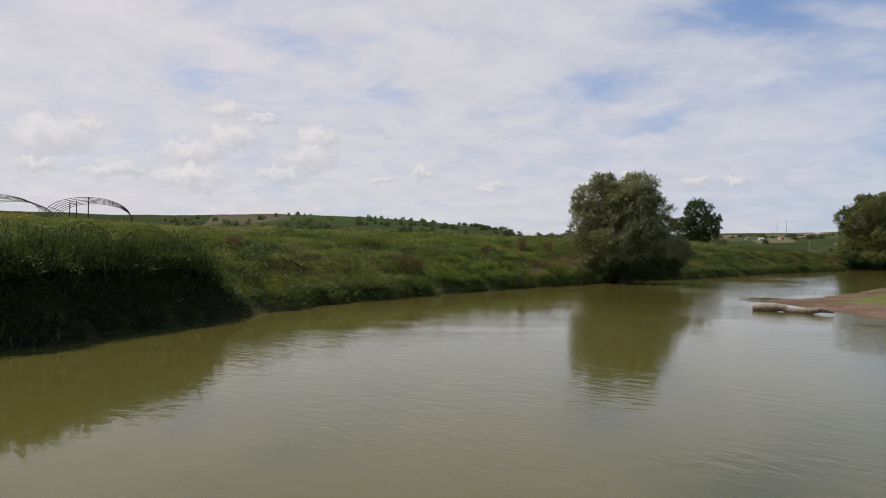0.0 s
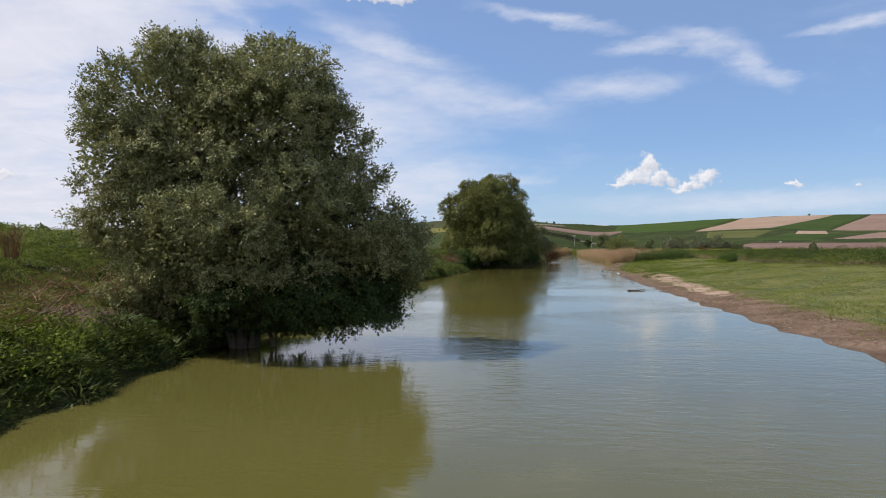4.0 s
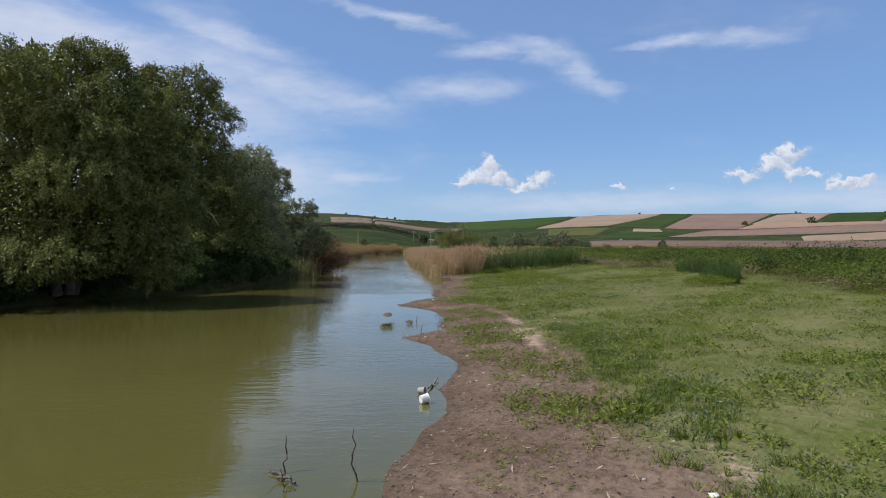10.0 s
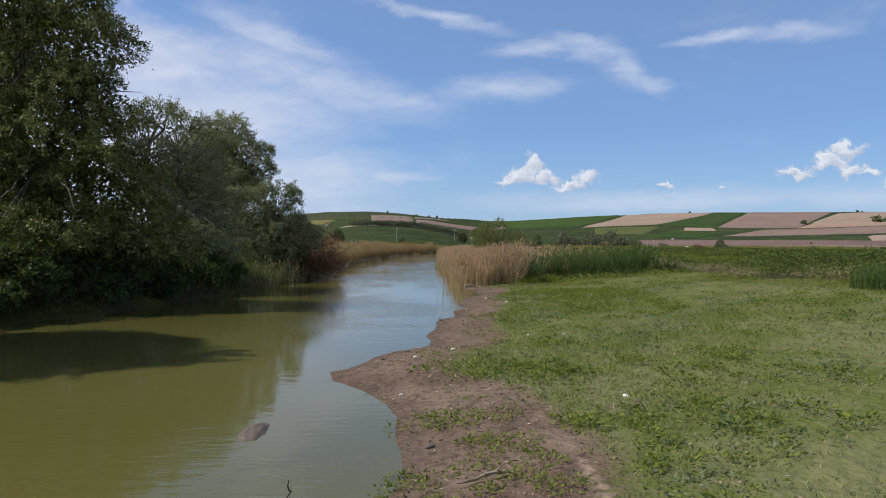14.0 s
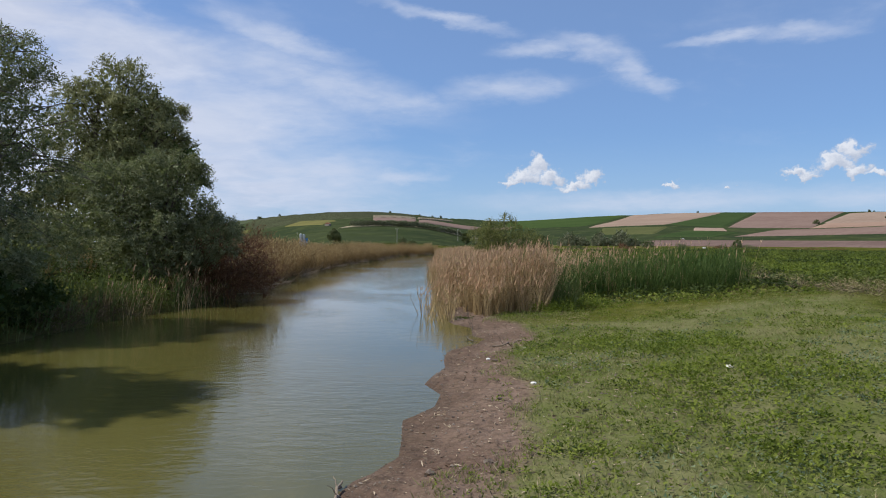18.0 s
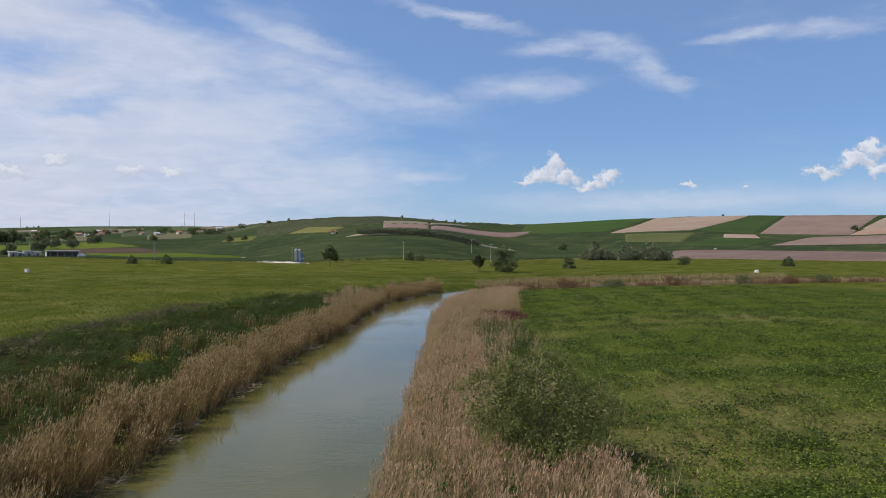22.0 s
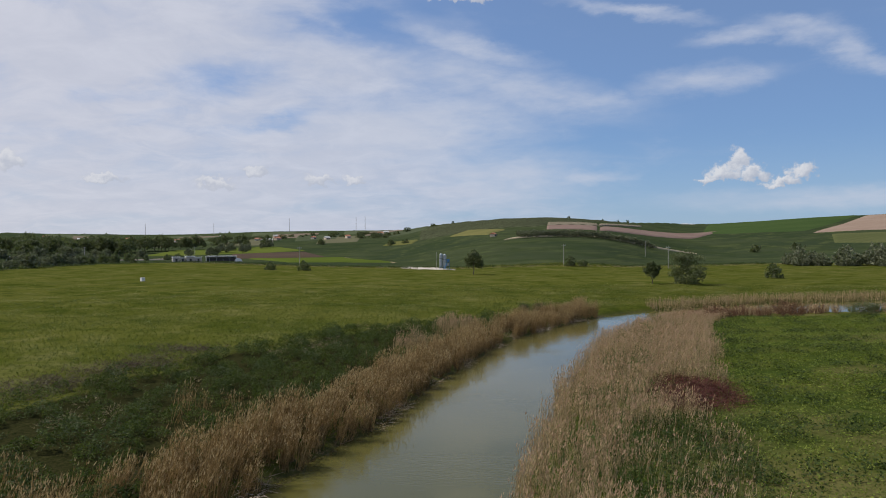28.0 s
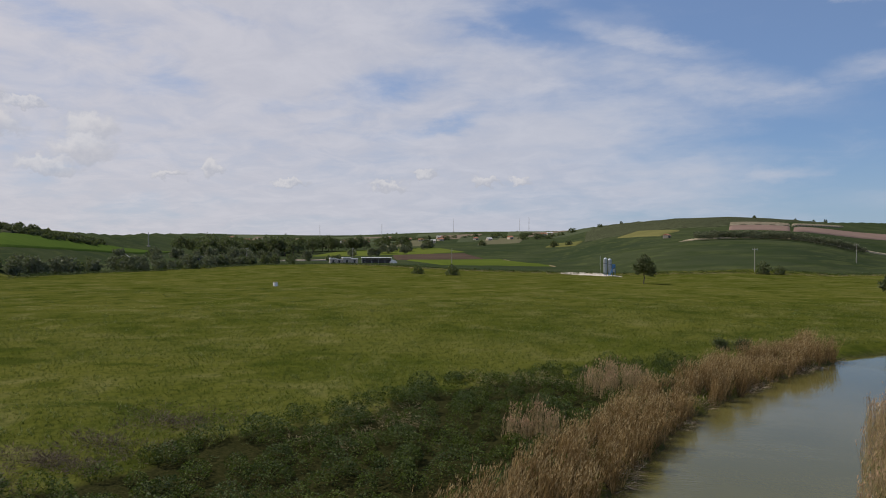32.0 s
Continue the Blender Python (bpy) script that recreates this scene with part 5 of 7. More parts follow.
x, y = right_of([f + 1.2 for f in FRONT], 600, 88, 185, 4, 109)
x, y = keep_where(x, y, 3.0, 1.9, 0.0)
weeds("dry_grass", x, y, "dry brown grass along the weeds' edge", "grass_dry", 30, 0.5, 0.5, 0.35, 0.02, 111, category="grass")
# the wide herb field past the reeds
rng2 = np.random.default_rng(113)
u, v = rng2.uniform(166, 335, 26000), -70 + 74 * rng2.random(26000) ** 0.75
k = v < np.interp(u, BANK_R[:, 0], BANK_R[:, 1]) - np.where(u > 255, 9, 5)
x, y = xy(u[k], v[k])
weeds("meadow_herbs", x, y, "low lush herbs covering the river meadow", "clover", 10, 0.24, 0.50, 0.19, 0.08, 115)
x1, y1 = keep_where(x, y, 2.3, 3.1, 0.15)
weeds("meadow_herbs", x1, y1, "darker docks and thistles dotted over the meadow", "weed_dark", 12, 0.36, 0.35, 0.22, 0.09, 117)
x1, y1 = keep_where(x, y, 11.0, 6.1, 0.2)
weeds("meadow_herbs", x1, y1, "bright yellow-green herb patches", "weed_bright", 10, 0.28, 0.5, 0.18, 0.08, 119)
# left marsh between reeds and pasture
def marsh(n, d0, d1, seed, u0=172, u1=322):
    rng = np.random.default_rng(seed)
    u, s = rng.uniform(u0, u1, n), rng.random(n)
    return bank_point(BANK_L, u, d0 + s * (np.interp(u, [172, 240, 300, 325], [26, 25, 18, 6]) + d1 - d0), 1)


def apart(x, y, gap):
    """Keeps only points that stand at least gap metres from those kept before."""
    kept = []
    for a, b in zip(x, y):
        if all((a - c) ** 2 + (b - e) ** 2 > gap * gap for c, e in kept):
            kept.append((a, b))
    return np.array(kept).T


x, y = apart(*marsh(2200, 2.5, 1, 121), 1.25)
weeds("marsh_weeds", x, y, "dark green marsh weeds in round tussocks", "marsh", 330, 0.85, 0.66, 0.15, 0.07, 123)
x, y = marsh(1300, 2.5, 1, 125)
x, y = keep_where(x, y, 3.0, 2.0, 0.0)
weeds("marsh_weeds", x, y, "low green herbs between the tussocks", "weed_dark", 26, 0.2, 0.45, 0.16, 0.06, 127)
x, y = marsh(1500, 2.5, 1, 129)
x, y = keep_where(x, y, 5.0, 1.2, 0.55)
weeds("dry_grass", x, y, "brown dead grass in the marsh", "grass_dry", 34, 0.7, 0.5, 0.45, 0.025, 131, category="grass")
x, y = bank_point(BANK_L, rr.uniform(176, 282, 900), rr.normal(25, 1.8, 900), 1)
weeds("dry_grass", x, y, "purple-brown dead grass at the pasture's edge", "purple_grass", 50, 0.55, 0.7, 0.36, 0.025, 133, category="grass")


def turf(name, x, y, tall, wide, label, mat, seed, tuft=5):
    """Short grass: blades in small tufts."""
    rng = np.random.default_rng(seed)
    n = len(x)
    foot = np.repeat(np.stack([x, y, land(x, y) - 0.01], 1), tuft, 0)
    m = n * tuft
    foot[:, :2] += rng.normal(0, 0.05, (m, 2))
    way = np.stack([rng.normal(0, 0.55, m), rng.normal(0, 0.55, m), np.ones(m)], 1)
    v, f = blades(foot, way, tall * rng.uniform(0.5, 1.4, m), wide, rng)
    return tagged(link_mesh(name, v, f, MAT[mat]), label, "grass", kind="stuff")


rng3 = np.random.default_rng(133)
n = 80000
u, v = rng3.uniform(58, 170, n), -10 + 22 * rng3.random(n) ** 0.6
inland = np.interp(u, BANK_R[:, 0], BANK_R[:, 1]) - v
bare = sandy(u, v)
k = (inland > (2.9 + 1.2 * wave(u, v, 1.4, 2.0)) * shore_width(u)) & (rng3.random(n) > bare * 1.6) & (rng3.random(n) < 0.7 + 0.6 * wave(u, v, 2.6, 7.0))
x, y = xy(u[k], v[k])
turf("meadow_grass", x, y, 0.075, 0.018, "short grazed grass of the river meadow", "grass", 135, 4)
k = rng3.random(len(x)) < 0.3
turf("meadow_grass", x[k] + 0.03, y[k], 0.065, 0.014, "straw-coloured dead blades in the meadow", "grass_dry", 136)
n = 9000
u, v = rng3.uniform(58, 162, n), rng3.uniform(-8, 12, n)
inland = np.interp(u, BANK_R[:, 0], BANK_R[:, 1]) - v
k = (inland > 3.2 * shore_width(u)) & (wave(u, v, 2.1, 5.0) > -0.1) & (rng3.random(n) > sandy(u, v) * 1.4)
x, y = xy(u[k], v[k])
weeds("meadow_herbs", x, y, "small flat-leaved herbs in the short grass", "clover", 12, 0.07, 0.15, 0.07, 0.028, 137)
n = 4200
u = rng3.uniform(48, 158, n)
x, y = bank_point(BANK_R, u, rng3.uniform(1.2, 5.5, n), -1)
x, y = keep_where(x, y, 1.1, 3.0, 0.05)
weeds("shore_weeds", x, y, "scattered green sprouts on the muddy shore", "clover", 10, 0.07, 0.10, 0.07, 0.022, 139)
x, y = xy(rng3.uniform(145, 158, 420), rng3.uniform(2.5, 6.5, 420))
x, y = keep_where(x, y, 2.2, 2.0, -0.2)
weeds("meadow_herbs", x, y, "lush bright nettles by the reeds", "weed_bright", 24, 0.20, 0.30, 0.09, 0.04, 141)
n = 12000
u, v = rng3.uniform(58, 160, n), -6 + 17 * rng3.random(n) ** 0.7
inland = np.interp(u, BANK_R[:, 0], BANK_R[:, 1]) - v
k = (inland > 3.4 * shore_width(u)) & (wave(u, v, 1.3, 3.0) > 0.15) & (rng3.random(n) > sandy(u, v) * 1.4)
x, y = xy(u[k], v[k])
weeds("meadow_herbs", x, y, "pale blue-green creeping herbs in the meadow", "herb_blue", 8, 0.07, 0.14, 0.09, 0.03, 143)
n = 5200
u, v = rng3.uniform(96, 166, n), rng3.uniform(-6, 11, n)
inland = np.interp(u, BANK_R[:, 0], BANK_R[:, 1]) - v
k = (inland > 3.3 * shore_width(u)) & (wave(u, v, 1.7, 4.2) + 0.5 * wave(u, v, 0.6, 2.0) > np.interp(inland, [3, 6.5, 12], [-0.2, 0.35, 0.6])) & (rng3.random(n) > sandy(u, v) * 1.6)
x, y = xy(u[k], v[k])
weeds("meadow_herbs", x, y, "leafy green clover along the meadow's edge", "clover", 34, 0.11, 0.22, 0.075, 0.034, 1431)
k2 = rng3.random(len(x)) < 0.1
weeds("meadow_herbs", x[k2] + 0.1, y[k2], "dark rosettes in the short grass", "weed_dark", 22, 0.1, 0.16, 0.09, 0.035, 1432)
u, v = rng3.uniform(100, 168, 1500), rng3.uniform(-6, 8, 1500)
k = (np.interp(u, BANK_R[:, 0], BANK_R[:, 1]) - v > 3.6) & (wave(u, v, 2.6, 9.1) + 0.4 * wave(u, v, 0.8, 3.0) > 0.5)
x, y = xy(u[k], v[k])
weeds("meadow_herbs", x, y, "bright yellow-green spurge patches in the meadow", "weed_bright", 40, 0.13, 0.26, 0.08, 0.035, 1433)
# a band of rank grass clumps where the trail is overgrown
q = np.random.default_rng(1434)
u = q.uniform(106, 123, 1500)
v = np.interp(u, [106, 112, 117, 123], [10.6, 10.0, 9.3, 8.9]) + q.normal(0, 0.45, 1500)
k = wave(u, v, 0.35, 2.0) + 0.4 * wave(u, v, 1.6, 5.0) + q.normal(0, 0.5, 1500) > 0.1
x, y = xy(u[k], v[k])
turf("meadow_grass", x, y, 0.12, 0.02, "rank green grass clumps along the trail", "clover", 1435, 9)
k = q.random(len(x)) < 0.3
turf("meadow_grass", x[k], y[k], 0.13, 0.02, "darker grass tufts along the trail", "weed", 1437, 8)
k = q.random(len(x)) < 0.35
weeds("meadow_herbs", x[k] + 0.08, y[k], "blue-green creeping herbs among the grass clumps", "herb_blue", 26, 0.08, 0.2, 0.06, 0.022, 1436)
# dead stalks and trodden litter over the mud
n = 13000
x, y = bank_point(BANK_R, rng3.uniform(56, 168, n), 0.3 + 4.4 * rng3.random(n), -1)
k = sandy(*sheet_uv(x, y)) < 0.2
x, y = x[k], y[k]
n = len(x)
z = land(x, y)
way = rng3.normal(0, 1, (n, 3)); way[:, 2] = np.abs(way[:, 2]) * 0.25
tagged(link_mesh("shore_litter", *kites(np.stack([x, y, z + 0.012], 1), way, 0.10 * rng3.uniform(0.3, 1.4, n), 0.014 * rng3.uniform(0.6, 2.0, n), rng3), MAT["litter"]), "dead stalks and leaf litter trodden into the mud", "litter", kind="stuff")
x, y = bank_point(BANK_L, np.array([121, 122, 123, 124.5, 126, 127, 119.0, 45, 46.5, 48]), np.array([1.6, 2.4, 1.4, 2.0, 1.5, 2.6, 2.0, 1.8, 2.2, 1.6]), 1)
weeds("dead_brush", x, y, "dead reddish brush on the cut bank", "rust", 130, 0.9, 0.9, 0.5, 0.02, 145, category="brush")
n = 900
x, y = xy(rng3.uniform(111, 131, n), rng3.uniform(10.2, 12.4, n))
x, y = keep_where(x, y, 0.9, 4.0, 0.1)
x1, y1 = keep_where(*scatter(420, 30, 50, 0.5, 2.4, BANK_L, 1, 191), 1.5, 3.0, -0.1)
weeds("bank_weeds", x1, y1, "bright nettles low on the bank", "weed_bright", 80, 0.45, 0.32, 0.12, 0.045, 192)
weeds("shore_weeds", x, y, "leafy green clumps beside the trodden trail", "clover", 18, 0.10, 0.16, 0.07, 0.028, 147)

def crumbs(name, x, y, lo, hi, label, seed):
    """Small stones and clods: squat eight-faced lumps."""
    q = np.random.default_rng(seed)
    n = len(x)
    r = lo + (hi - lo) * q.random(n) ** 2.5
    a = q.uniform(0, 6.283, n)
    z = land(x, y)
    ax = np.stack([np.cos(a), np.sin(a), 0 * a], 1) * (r * q.uniform(0.8, 1.5, n))[:, None]
    ay = np.stack([-np.sin(a), np.cos(a), 0 * a], 1) * (r * q.uniform(0.6, 1.1, n))[:, None]
    az = np.stack([0 * a, 0 * a, r * q.uniform(0.4, 0.8, n)], 1)
    c = np.stack([x, y, z + r * 0.15], 1)
    v = np.stack([c + ax, c + ay, c - ax, c - ay, c + az, c - az], 1).reshape(-1, 3)
    f = np.array([(0, 1, 4), (1, 2, 4), (2, 3, 4), (3, 0, 4)])
    return tagged(link_mesh(name, v, (np.arange(n)[:, None, None] * 6 + f).reshape(-1, 3), MAT["pebble"]), label, "gravel", kind="stuff")


n = 9000
x, y = bank_point(BANK_R, rng3.uniform(84, 168, n), 0.15 + 4.2 * rng3.random(n) ** 1.3, -1)
k = sandy(*sheet_uv(x, y)) < 0.5
crumbs("shore_gravel", x[k], y[k], 0.010, 0.032, "small stones and clods strewn over the mud", 1741)
# dark tufts on the bare sand
q = np.random.default_rng(171)
u, v = q.uniform(76, 112, 2200), q.uniform(9.0, 13.4, 2200)
k = (sandy(u, v) > 0.2) & (wave(u, v, 0.5, 3.0) + q.normal(0, 0.4, 2200) > 0.25)
x, y = xy(u[k], v[k])
weeds("sand_tufts", x, y, "small grey-green tufts on the bare sand", "weed", 12, 0.05, 0.07, 0.07, 0.018, 172, category="grass")
u, v = q.uniform(96, 104, 46), q.uniform(11.6, 12.9, 46)
k = wave(u, v, 0.7, 1.0) > 0.2
x, y = xy(u[k], v[k])
weeds("sand_tufts", x, y, "leafy green clumps at the edge of the sand", "weed", 60, 0.14, 0.2, 0.11, 0.025, 173, category="grass")

# grass over the left bank and its top, in patches of several tones
x, y = tops(26000, -16, 150, 0.9, 26, 181, 2.6, 1.2, -0.5, 1.3)
turf("bank_grass", x, y, 0.17, 0.03, "short green grass over the left bank", "weed", 182, 4)
x, y = tops(22000, -16, 150, 0.6, 34, 183, 3.4, 2.2, 0.0, 1.2)
turf("bank_grass", x, y, 0.20, 0.028, "yellowing grass in patches on the left bank", "grass", 184, 4)
x, y = tops(13000, -16, 150, 1.0, 40, 185, 4.4, 5.2, 0.1, 1.2)
turf("bank_grass", x, y, 0.26, 0.03, "brown dead grass in patches on the left bank", "grass_dry", 186, 3)

x, y = xy(q.uniform(165, 171.5, 260), q.uniform(3.2, 6.4, 260))
x, y = keep_where(x, y, 1.8, 2.0, -0.2)
weeds("meadow_herbs", x, y, "bright nettles at the foot of the reeds", "weed_bright", 44, 0.42, 0.36, 0.1, 0.045, 174)
x, y = xy(q.uniform(167.5, 171, 16), q.uniform(-6.5, 3.2, 16))
weeds("dock_clumps", x, y, "dark dock plants in front of the green reeds", "weed_dark", 70, 0.55, 0.32, 0.2, 0.07, 175)
x, y = scatter(700, 166, 178, 2.5, 6.0, BANK_R, -1, 176)
reed_bed("reed_bed", x, y, rr.uniform(0.7, 1.6, len(x)), "young green shoots at the foot of the dry reeds", "cane", False, 4, 0.14, 177, 0.025, 0.03)


# bushy mounds that break up the left bank
x, y = tops(90, -14, 118, 0.6, 9, 201, 3.0, 1.3, -0.1)
weeds("bank_mounds", x, y, "rounded dark mounds of nettle on the bank", "weed_dark", 700, 0.5, 0.85, 0.12, 0.05, 202)
x, y = tops(120, -14, 118, 0.6, 9, 203, 3.4, 4.3, 0.0, 1.1)
weeds("bank_mounds", x, y, "rounded green mounds of herbs on the bank", "weed", 700, 0.42, 0.8, 0.11, 0.045, 204)
x, y = tops(130, -14, 118, 0.8, 12, 205, 3.4, 6.3, 0.1)
weeds("bank_mounds", x, y, "yellow-green spurge mounds on the bank", "weed_bright", 500, 0.34, 0.7, 0.10, 0.04, 206)


def stalks(x, y, tall, wide, count, seed, label="upright fan of russet dead dock stalks"):
    """A clump of bare stalks that fan out of one foot."""
    q = np.random.default_rng(seed)
    ob = thing("dock_clump", (x, y, height(x, y)), label, "plant", "dead dock clumps on the bank")
    a, r = q.uniform(0, 6.283, count), wide * np.sqrt(q.random(count))
    foot = np.stack([r * np.cos(a) * 0.7, r * np.sin(a) * 0.7, 0 * a - 0.05], 1)
    way = np.stack([np.cos(a) * r * 0.5, np.sin(a) * r * 0.5, np.ones(count)], 1) + q.normal(0, 0.06, (count, 3))
    long = tall * q.uniform(0.55, 1.1, count)
    tagged(part_of(ob, link_mesh("stalk_bunch", *blades(foot, way, long, 0.022, q), MAT["rust"])), "bare russet stalks", kind="stuff")
    at = np.repeat(foot + way * (long * 0.75)[:, None], 5, 0) + q.normal(0, 0.06, (count * 5, 3))
    heads = link_mesh("seed_cluster", *kites(at, np.repeat(way, 5, 0) + q.normal(0, 0.4, (count * 5, 3)), 0.14, 0.025, q, True), MAT["rust"])
    tagged(part_of(ob, heads), "russet seed heads", kind="stuff")


for k, (cx, cy, tall, wide) in enumerate(((7.75, 61.7, 1.25, 0.42), (11.1, 67.4, 1.25, 0.36), (-1.6, 43.0, 1.1, 0.6), (-1.0, 43.9, 0.8, 0.4), (16.0, 73.5, 1.0, 0.3), (-10.4, 37.0, 0.7, 0.5), (4.2, 57.0, 0.8, 0.4), (30.5, 82.0, 0.9, 0.3), (52.0, 101.0, 0.9, 0.5), (62.4, 109.6, 0.9, 0.4))):
    stalks(cx, cy, tall, wide, 90, 2070 + k)
# tussocks of mixed greens in the marsh and the herb field
x, y = apart(*marsh(240, 3.0, 1, 209), 2.5)
weeds("marsh_weeds", x, y, "bushy green mounds of herbs in the marsh", "weed_dark", 520, 1.15, 0.95, 0.17, 0.08, 210)
u, v = q.uniform(168, 250, 620), -40 + 42 * q.random(620) ** 0.6
k = (v < np.interp(u, BANK_R[:, 0], BANK_R[:, 1]) - 8) & (wave(u, v, 4.0, 2.2) > -0.1)
x, y = xy(u[k], v[k])
weeds("meadow_herbs", x, y, "shaggy green clumps standing up out of the herb field", "weed", 90, 0.5, 0.6, 0.18, 0.07, 211)
# leafy sprays over the trodden shore and the meadow's edge
u = q.uniform(100, 135, 700)
x, y = bank_point(BANK_R, u, q.uniform(2.0, 6.5, 700), -1)
x, y = keep_where(x, y, 1.3, 7.0, 0.35)
k = sandy(*sheet_uv(x, y)) < 0.12
x, y = x[k], y[k]
weeds("shore_weeds", x, y, "leafy green sprays at the meadow's edge", "clover", 36, 0.14, 0.26, 0.12, 0.035, 212)
u, v = q.uniform(104, 160, 420), q.uniform(-4, 10, 420)
k = (np.interp(u, BANK_R[:, 0], BANK_R[:, 1]) - v > 3.4) & (wave(u, v, 3.0, 1.2) > 0.1)
x, y = xy(u[k], v[k])
weeds("meadow_herbs", x, y, "taller green tufts left ungrazed in the meadow", "clover", 40, 0.16, 0.3, 0.13, 0.03, 213)

# ---- fields on the hills ----
def from_centre(az, r):
    return CENTRE[0] - math.sin(radians(az)) * r, CENTRE[1] + math.cos(radians(az)) * r


def field(name, corners, a, b, label, row=None, angle=0.0, lift=0.9, n=26, category="field"):
    """A worked field laid on the ground between four corners given as bearing and distance."""
    c = [np.array(from_centre(*p)) for p in corners]
    s, t = np.meshgrid(np.linspace(0, 1, n), np.linspace(0, 1, n), indexing="ij")
    p = ((1 - s) * (1 - t))[..., None] * c[0] + (s * (1 - t))[..., None] * c[1] + (s * t)[..., None] * c[2] + ((1 - s) * t)[..., None] * c[3]
    z = sheet_z(p[..., 0], p[..., 1]) + lift
    rim = (s == 0) | (s == 1) | (t == 0) | (t == 1)
    z = np.where(rim, z - lift - 0.5, z)
    ob = link_mesh(name, np.concatenate([p, z[..., None]], -1).reshape(-1, 3), grid_faces(n, n), material(name, field_shader(a, b, row, angle)), True)
    return tagged(ob, label, category)


TAN, TAN2 = (0.175, 0.120, 0.100), (0.225, 0.160, 0.132)
PALE, PALE2 = (0.25, 0.180, 0.136), (0.30, 0.226, 0.174)
# field greens desaturated, with haze over the distance put into the colour
GREEN, GREEN2 = (0.036, 0.058, 0.022), (0.050, 0.074, 0.028)
DEEP, DEEP2 = (0.030, 0.050, 0.018), (0.042, 0.064, 0.024)
field("ploughed_field", [(-57.5, 860), (-61.0, 1290), (-67.9, 1290), (-63.8, 870)], PALE, PALE2, "pale tan ploughed field on the hillside")
field("crop_field", [(-63.9, 870), (-68.0, 1290), (-70.1, 1290), (-68.2, 800)], GREEN, GREEN2, "green crop strip between ploughed fields")
field("ploughed_field", [(-68.4, 806), (-70.2, 1290), (-76.2, 1290), (-74.4, 800)], TAN, TAN2, "pinkish brown ploughed field on the hilltop")
field("ploughed_field", [(-75.0, 900), (-76.4, 1180), (-80.2, 1290), (-79.3, 880)], PALE, PALE2, "pale ploughed field near the ridge")
field("crop_field", [(-79.5, 880), (-80.4, 1290), (-84.4, 1290), (-83.4, 940)], DEEP, DEEP2, "dark green crop field below the ridge")
field("ploughed_field", [(-83.6, 945), (-84.6, 1290), (-96.0, 1290), (-95.0, 1000)], PALE, PALE2, "straw-coloured field on the ridge")
field("ploughed_field", [(-68.8, 634), (-71.4, 752), (-88.3, 930), (-89.3, 776)], TAN, TAN2, "wide brown ploughed field low on the hill")
field("ploughed_field", [(-88.4, 930), (-88.0, 780), (-104.0, 800), (-104.0, 980)], TAN, TAN2, "brown ploughed field round the hill's flank")
field("ploughed_field", [(-74.0, 800), (-75.0, 890), (-83.0, 935), (-88.0, 925)], (0.26, 0.172, 0.128), (0.31, 0.215, 0.16), "reddish brown fallow field")
field("fallow_field", [(-79.3, 640), (-89.3, 766), (-92.0, 672), (-80.0, 560)], PALE, PALE2, "pale fallow strip at the hill's foot")
field("fallow_field", [(-61.8, 486), (-62.0, 592), (-92.0, 590), (-92.0, 500)], (0.140, 0.096, 0.082), (0.185, 0.132, 0.112), "brown fallow land at the edge of the plain")
field("crop_field", [(-63.0, 640), (-65.4, 735), (-69.6, 700), (-68.0, 632)], GREEN, GREEN2, "small green crop field at the hill's foot")
field("fallow_field", [(-58.8, 716), (-58.7, 826), (-64.1, 822), (-63.1, 692)], (0.075, 0.085, 0.034), (0.10, 0.105, 0.045), "olive-green fallow wedge")
field("crop_field", [(-50.5, 1000), (-51.0, 1400), (-60.8, 1320), (-57.2, 900)], (0.040, 0.066, 0.022), (0.056, 0.084, 0.028), "green slope under the ridge")
field("ploughed_field", [(-39.4, 668), (-39.4, 716), (-43.2, 752), (-43.2, 690)], TAN, TAN2, "brown strip field over the hilltop")
field("ploughed_field", [(-43.2, 690), (-43.2, 752), (-52.0, 1080), (-50.0, 850)], TAN, TAN2, "brown strip field running down the hill")
field("vineyard", [(-39.4, 724), (-39.4, 770), (-43.2, 806), (-43.2, 764)], (0.22, 0.188, 0.132), (0.27, 0.232, 0.168), "pale vineyard rows near the summit", 9.0, 40, category="vineyard")
field("vineyard", [(-43.2, 764), (-43.2, 806), (-46.4, 985), (-46.2, 925)], (0.22, 0.188, 0.132), (0.27, 0.232, 0.168), "pale vineyard rows near the summit", 9.0, 40, category="vineyard")
field("scrub_slope", [(-29.5, 770), (-29.2, 1180), (-46.5, 1000), (-38.5, 700)], (0.062, 0.070, 0.040), (0.085, 0.092, 0.050), "dark olive scrub on the hilltop", 14.0, 20, lift=0.4, category="scrub")
field("fallow_field", [(-32.0, 720), (-33.4, 760), (-36.4, 690), (-35.1, 645)], (0.125, 0.122, 0.045), (0.17, 0.155, 0.06), "yellow dry slope beside the house")
field("fallow_field", [(-26.8, 800), (-27.4, 860), (-29.6, 790), (-29.2, 750)], (0.100, 0.105, 0.035), (0.135, 0.132, 0.046), "yellow-brown mound on the hillside")
field("crop_field", [(-20.8, 452), (-17.1, 622), (-24.2, 636), (-28.7, 452)], (0.072, 0.098, 0.018), (0.090, 0.116, 0.022), "bright green wheat field on the plain")
field("crop_field", [(-9.2, 766), (-11.4, 857), (-18.5, 892), (-21.3, 766)], (0.085, 0.110, 0.022), (0.110, 0.130, 0.028), "yellow-green meadow strip")
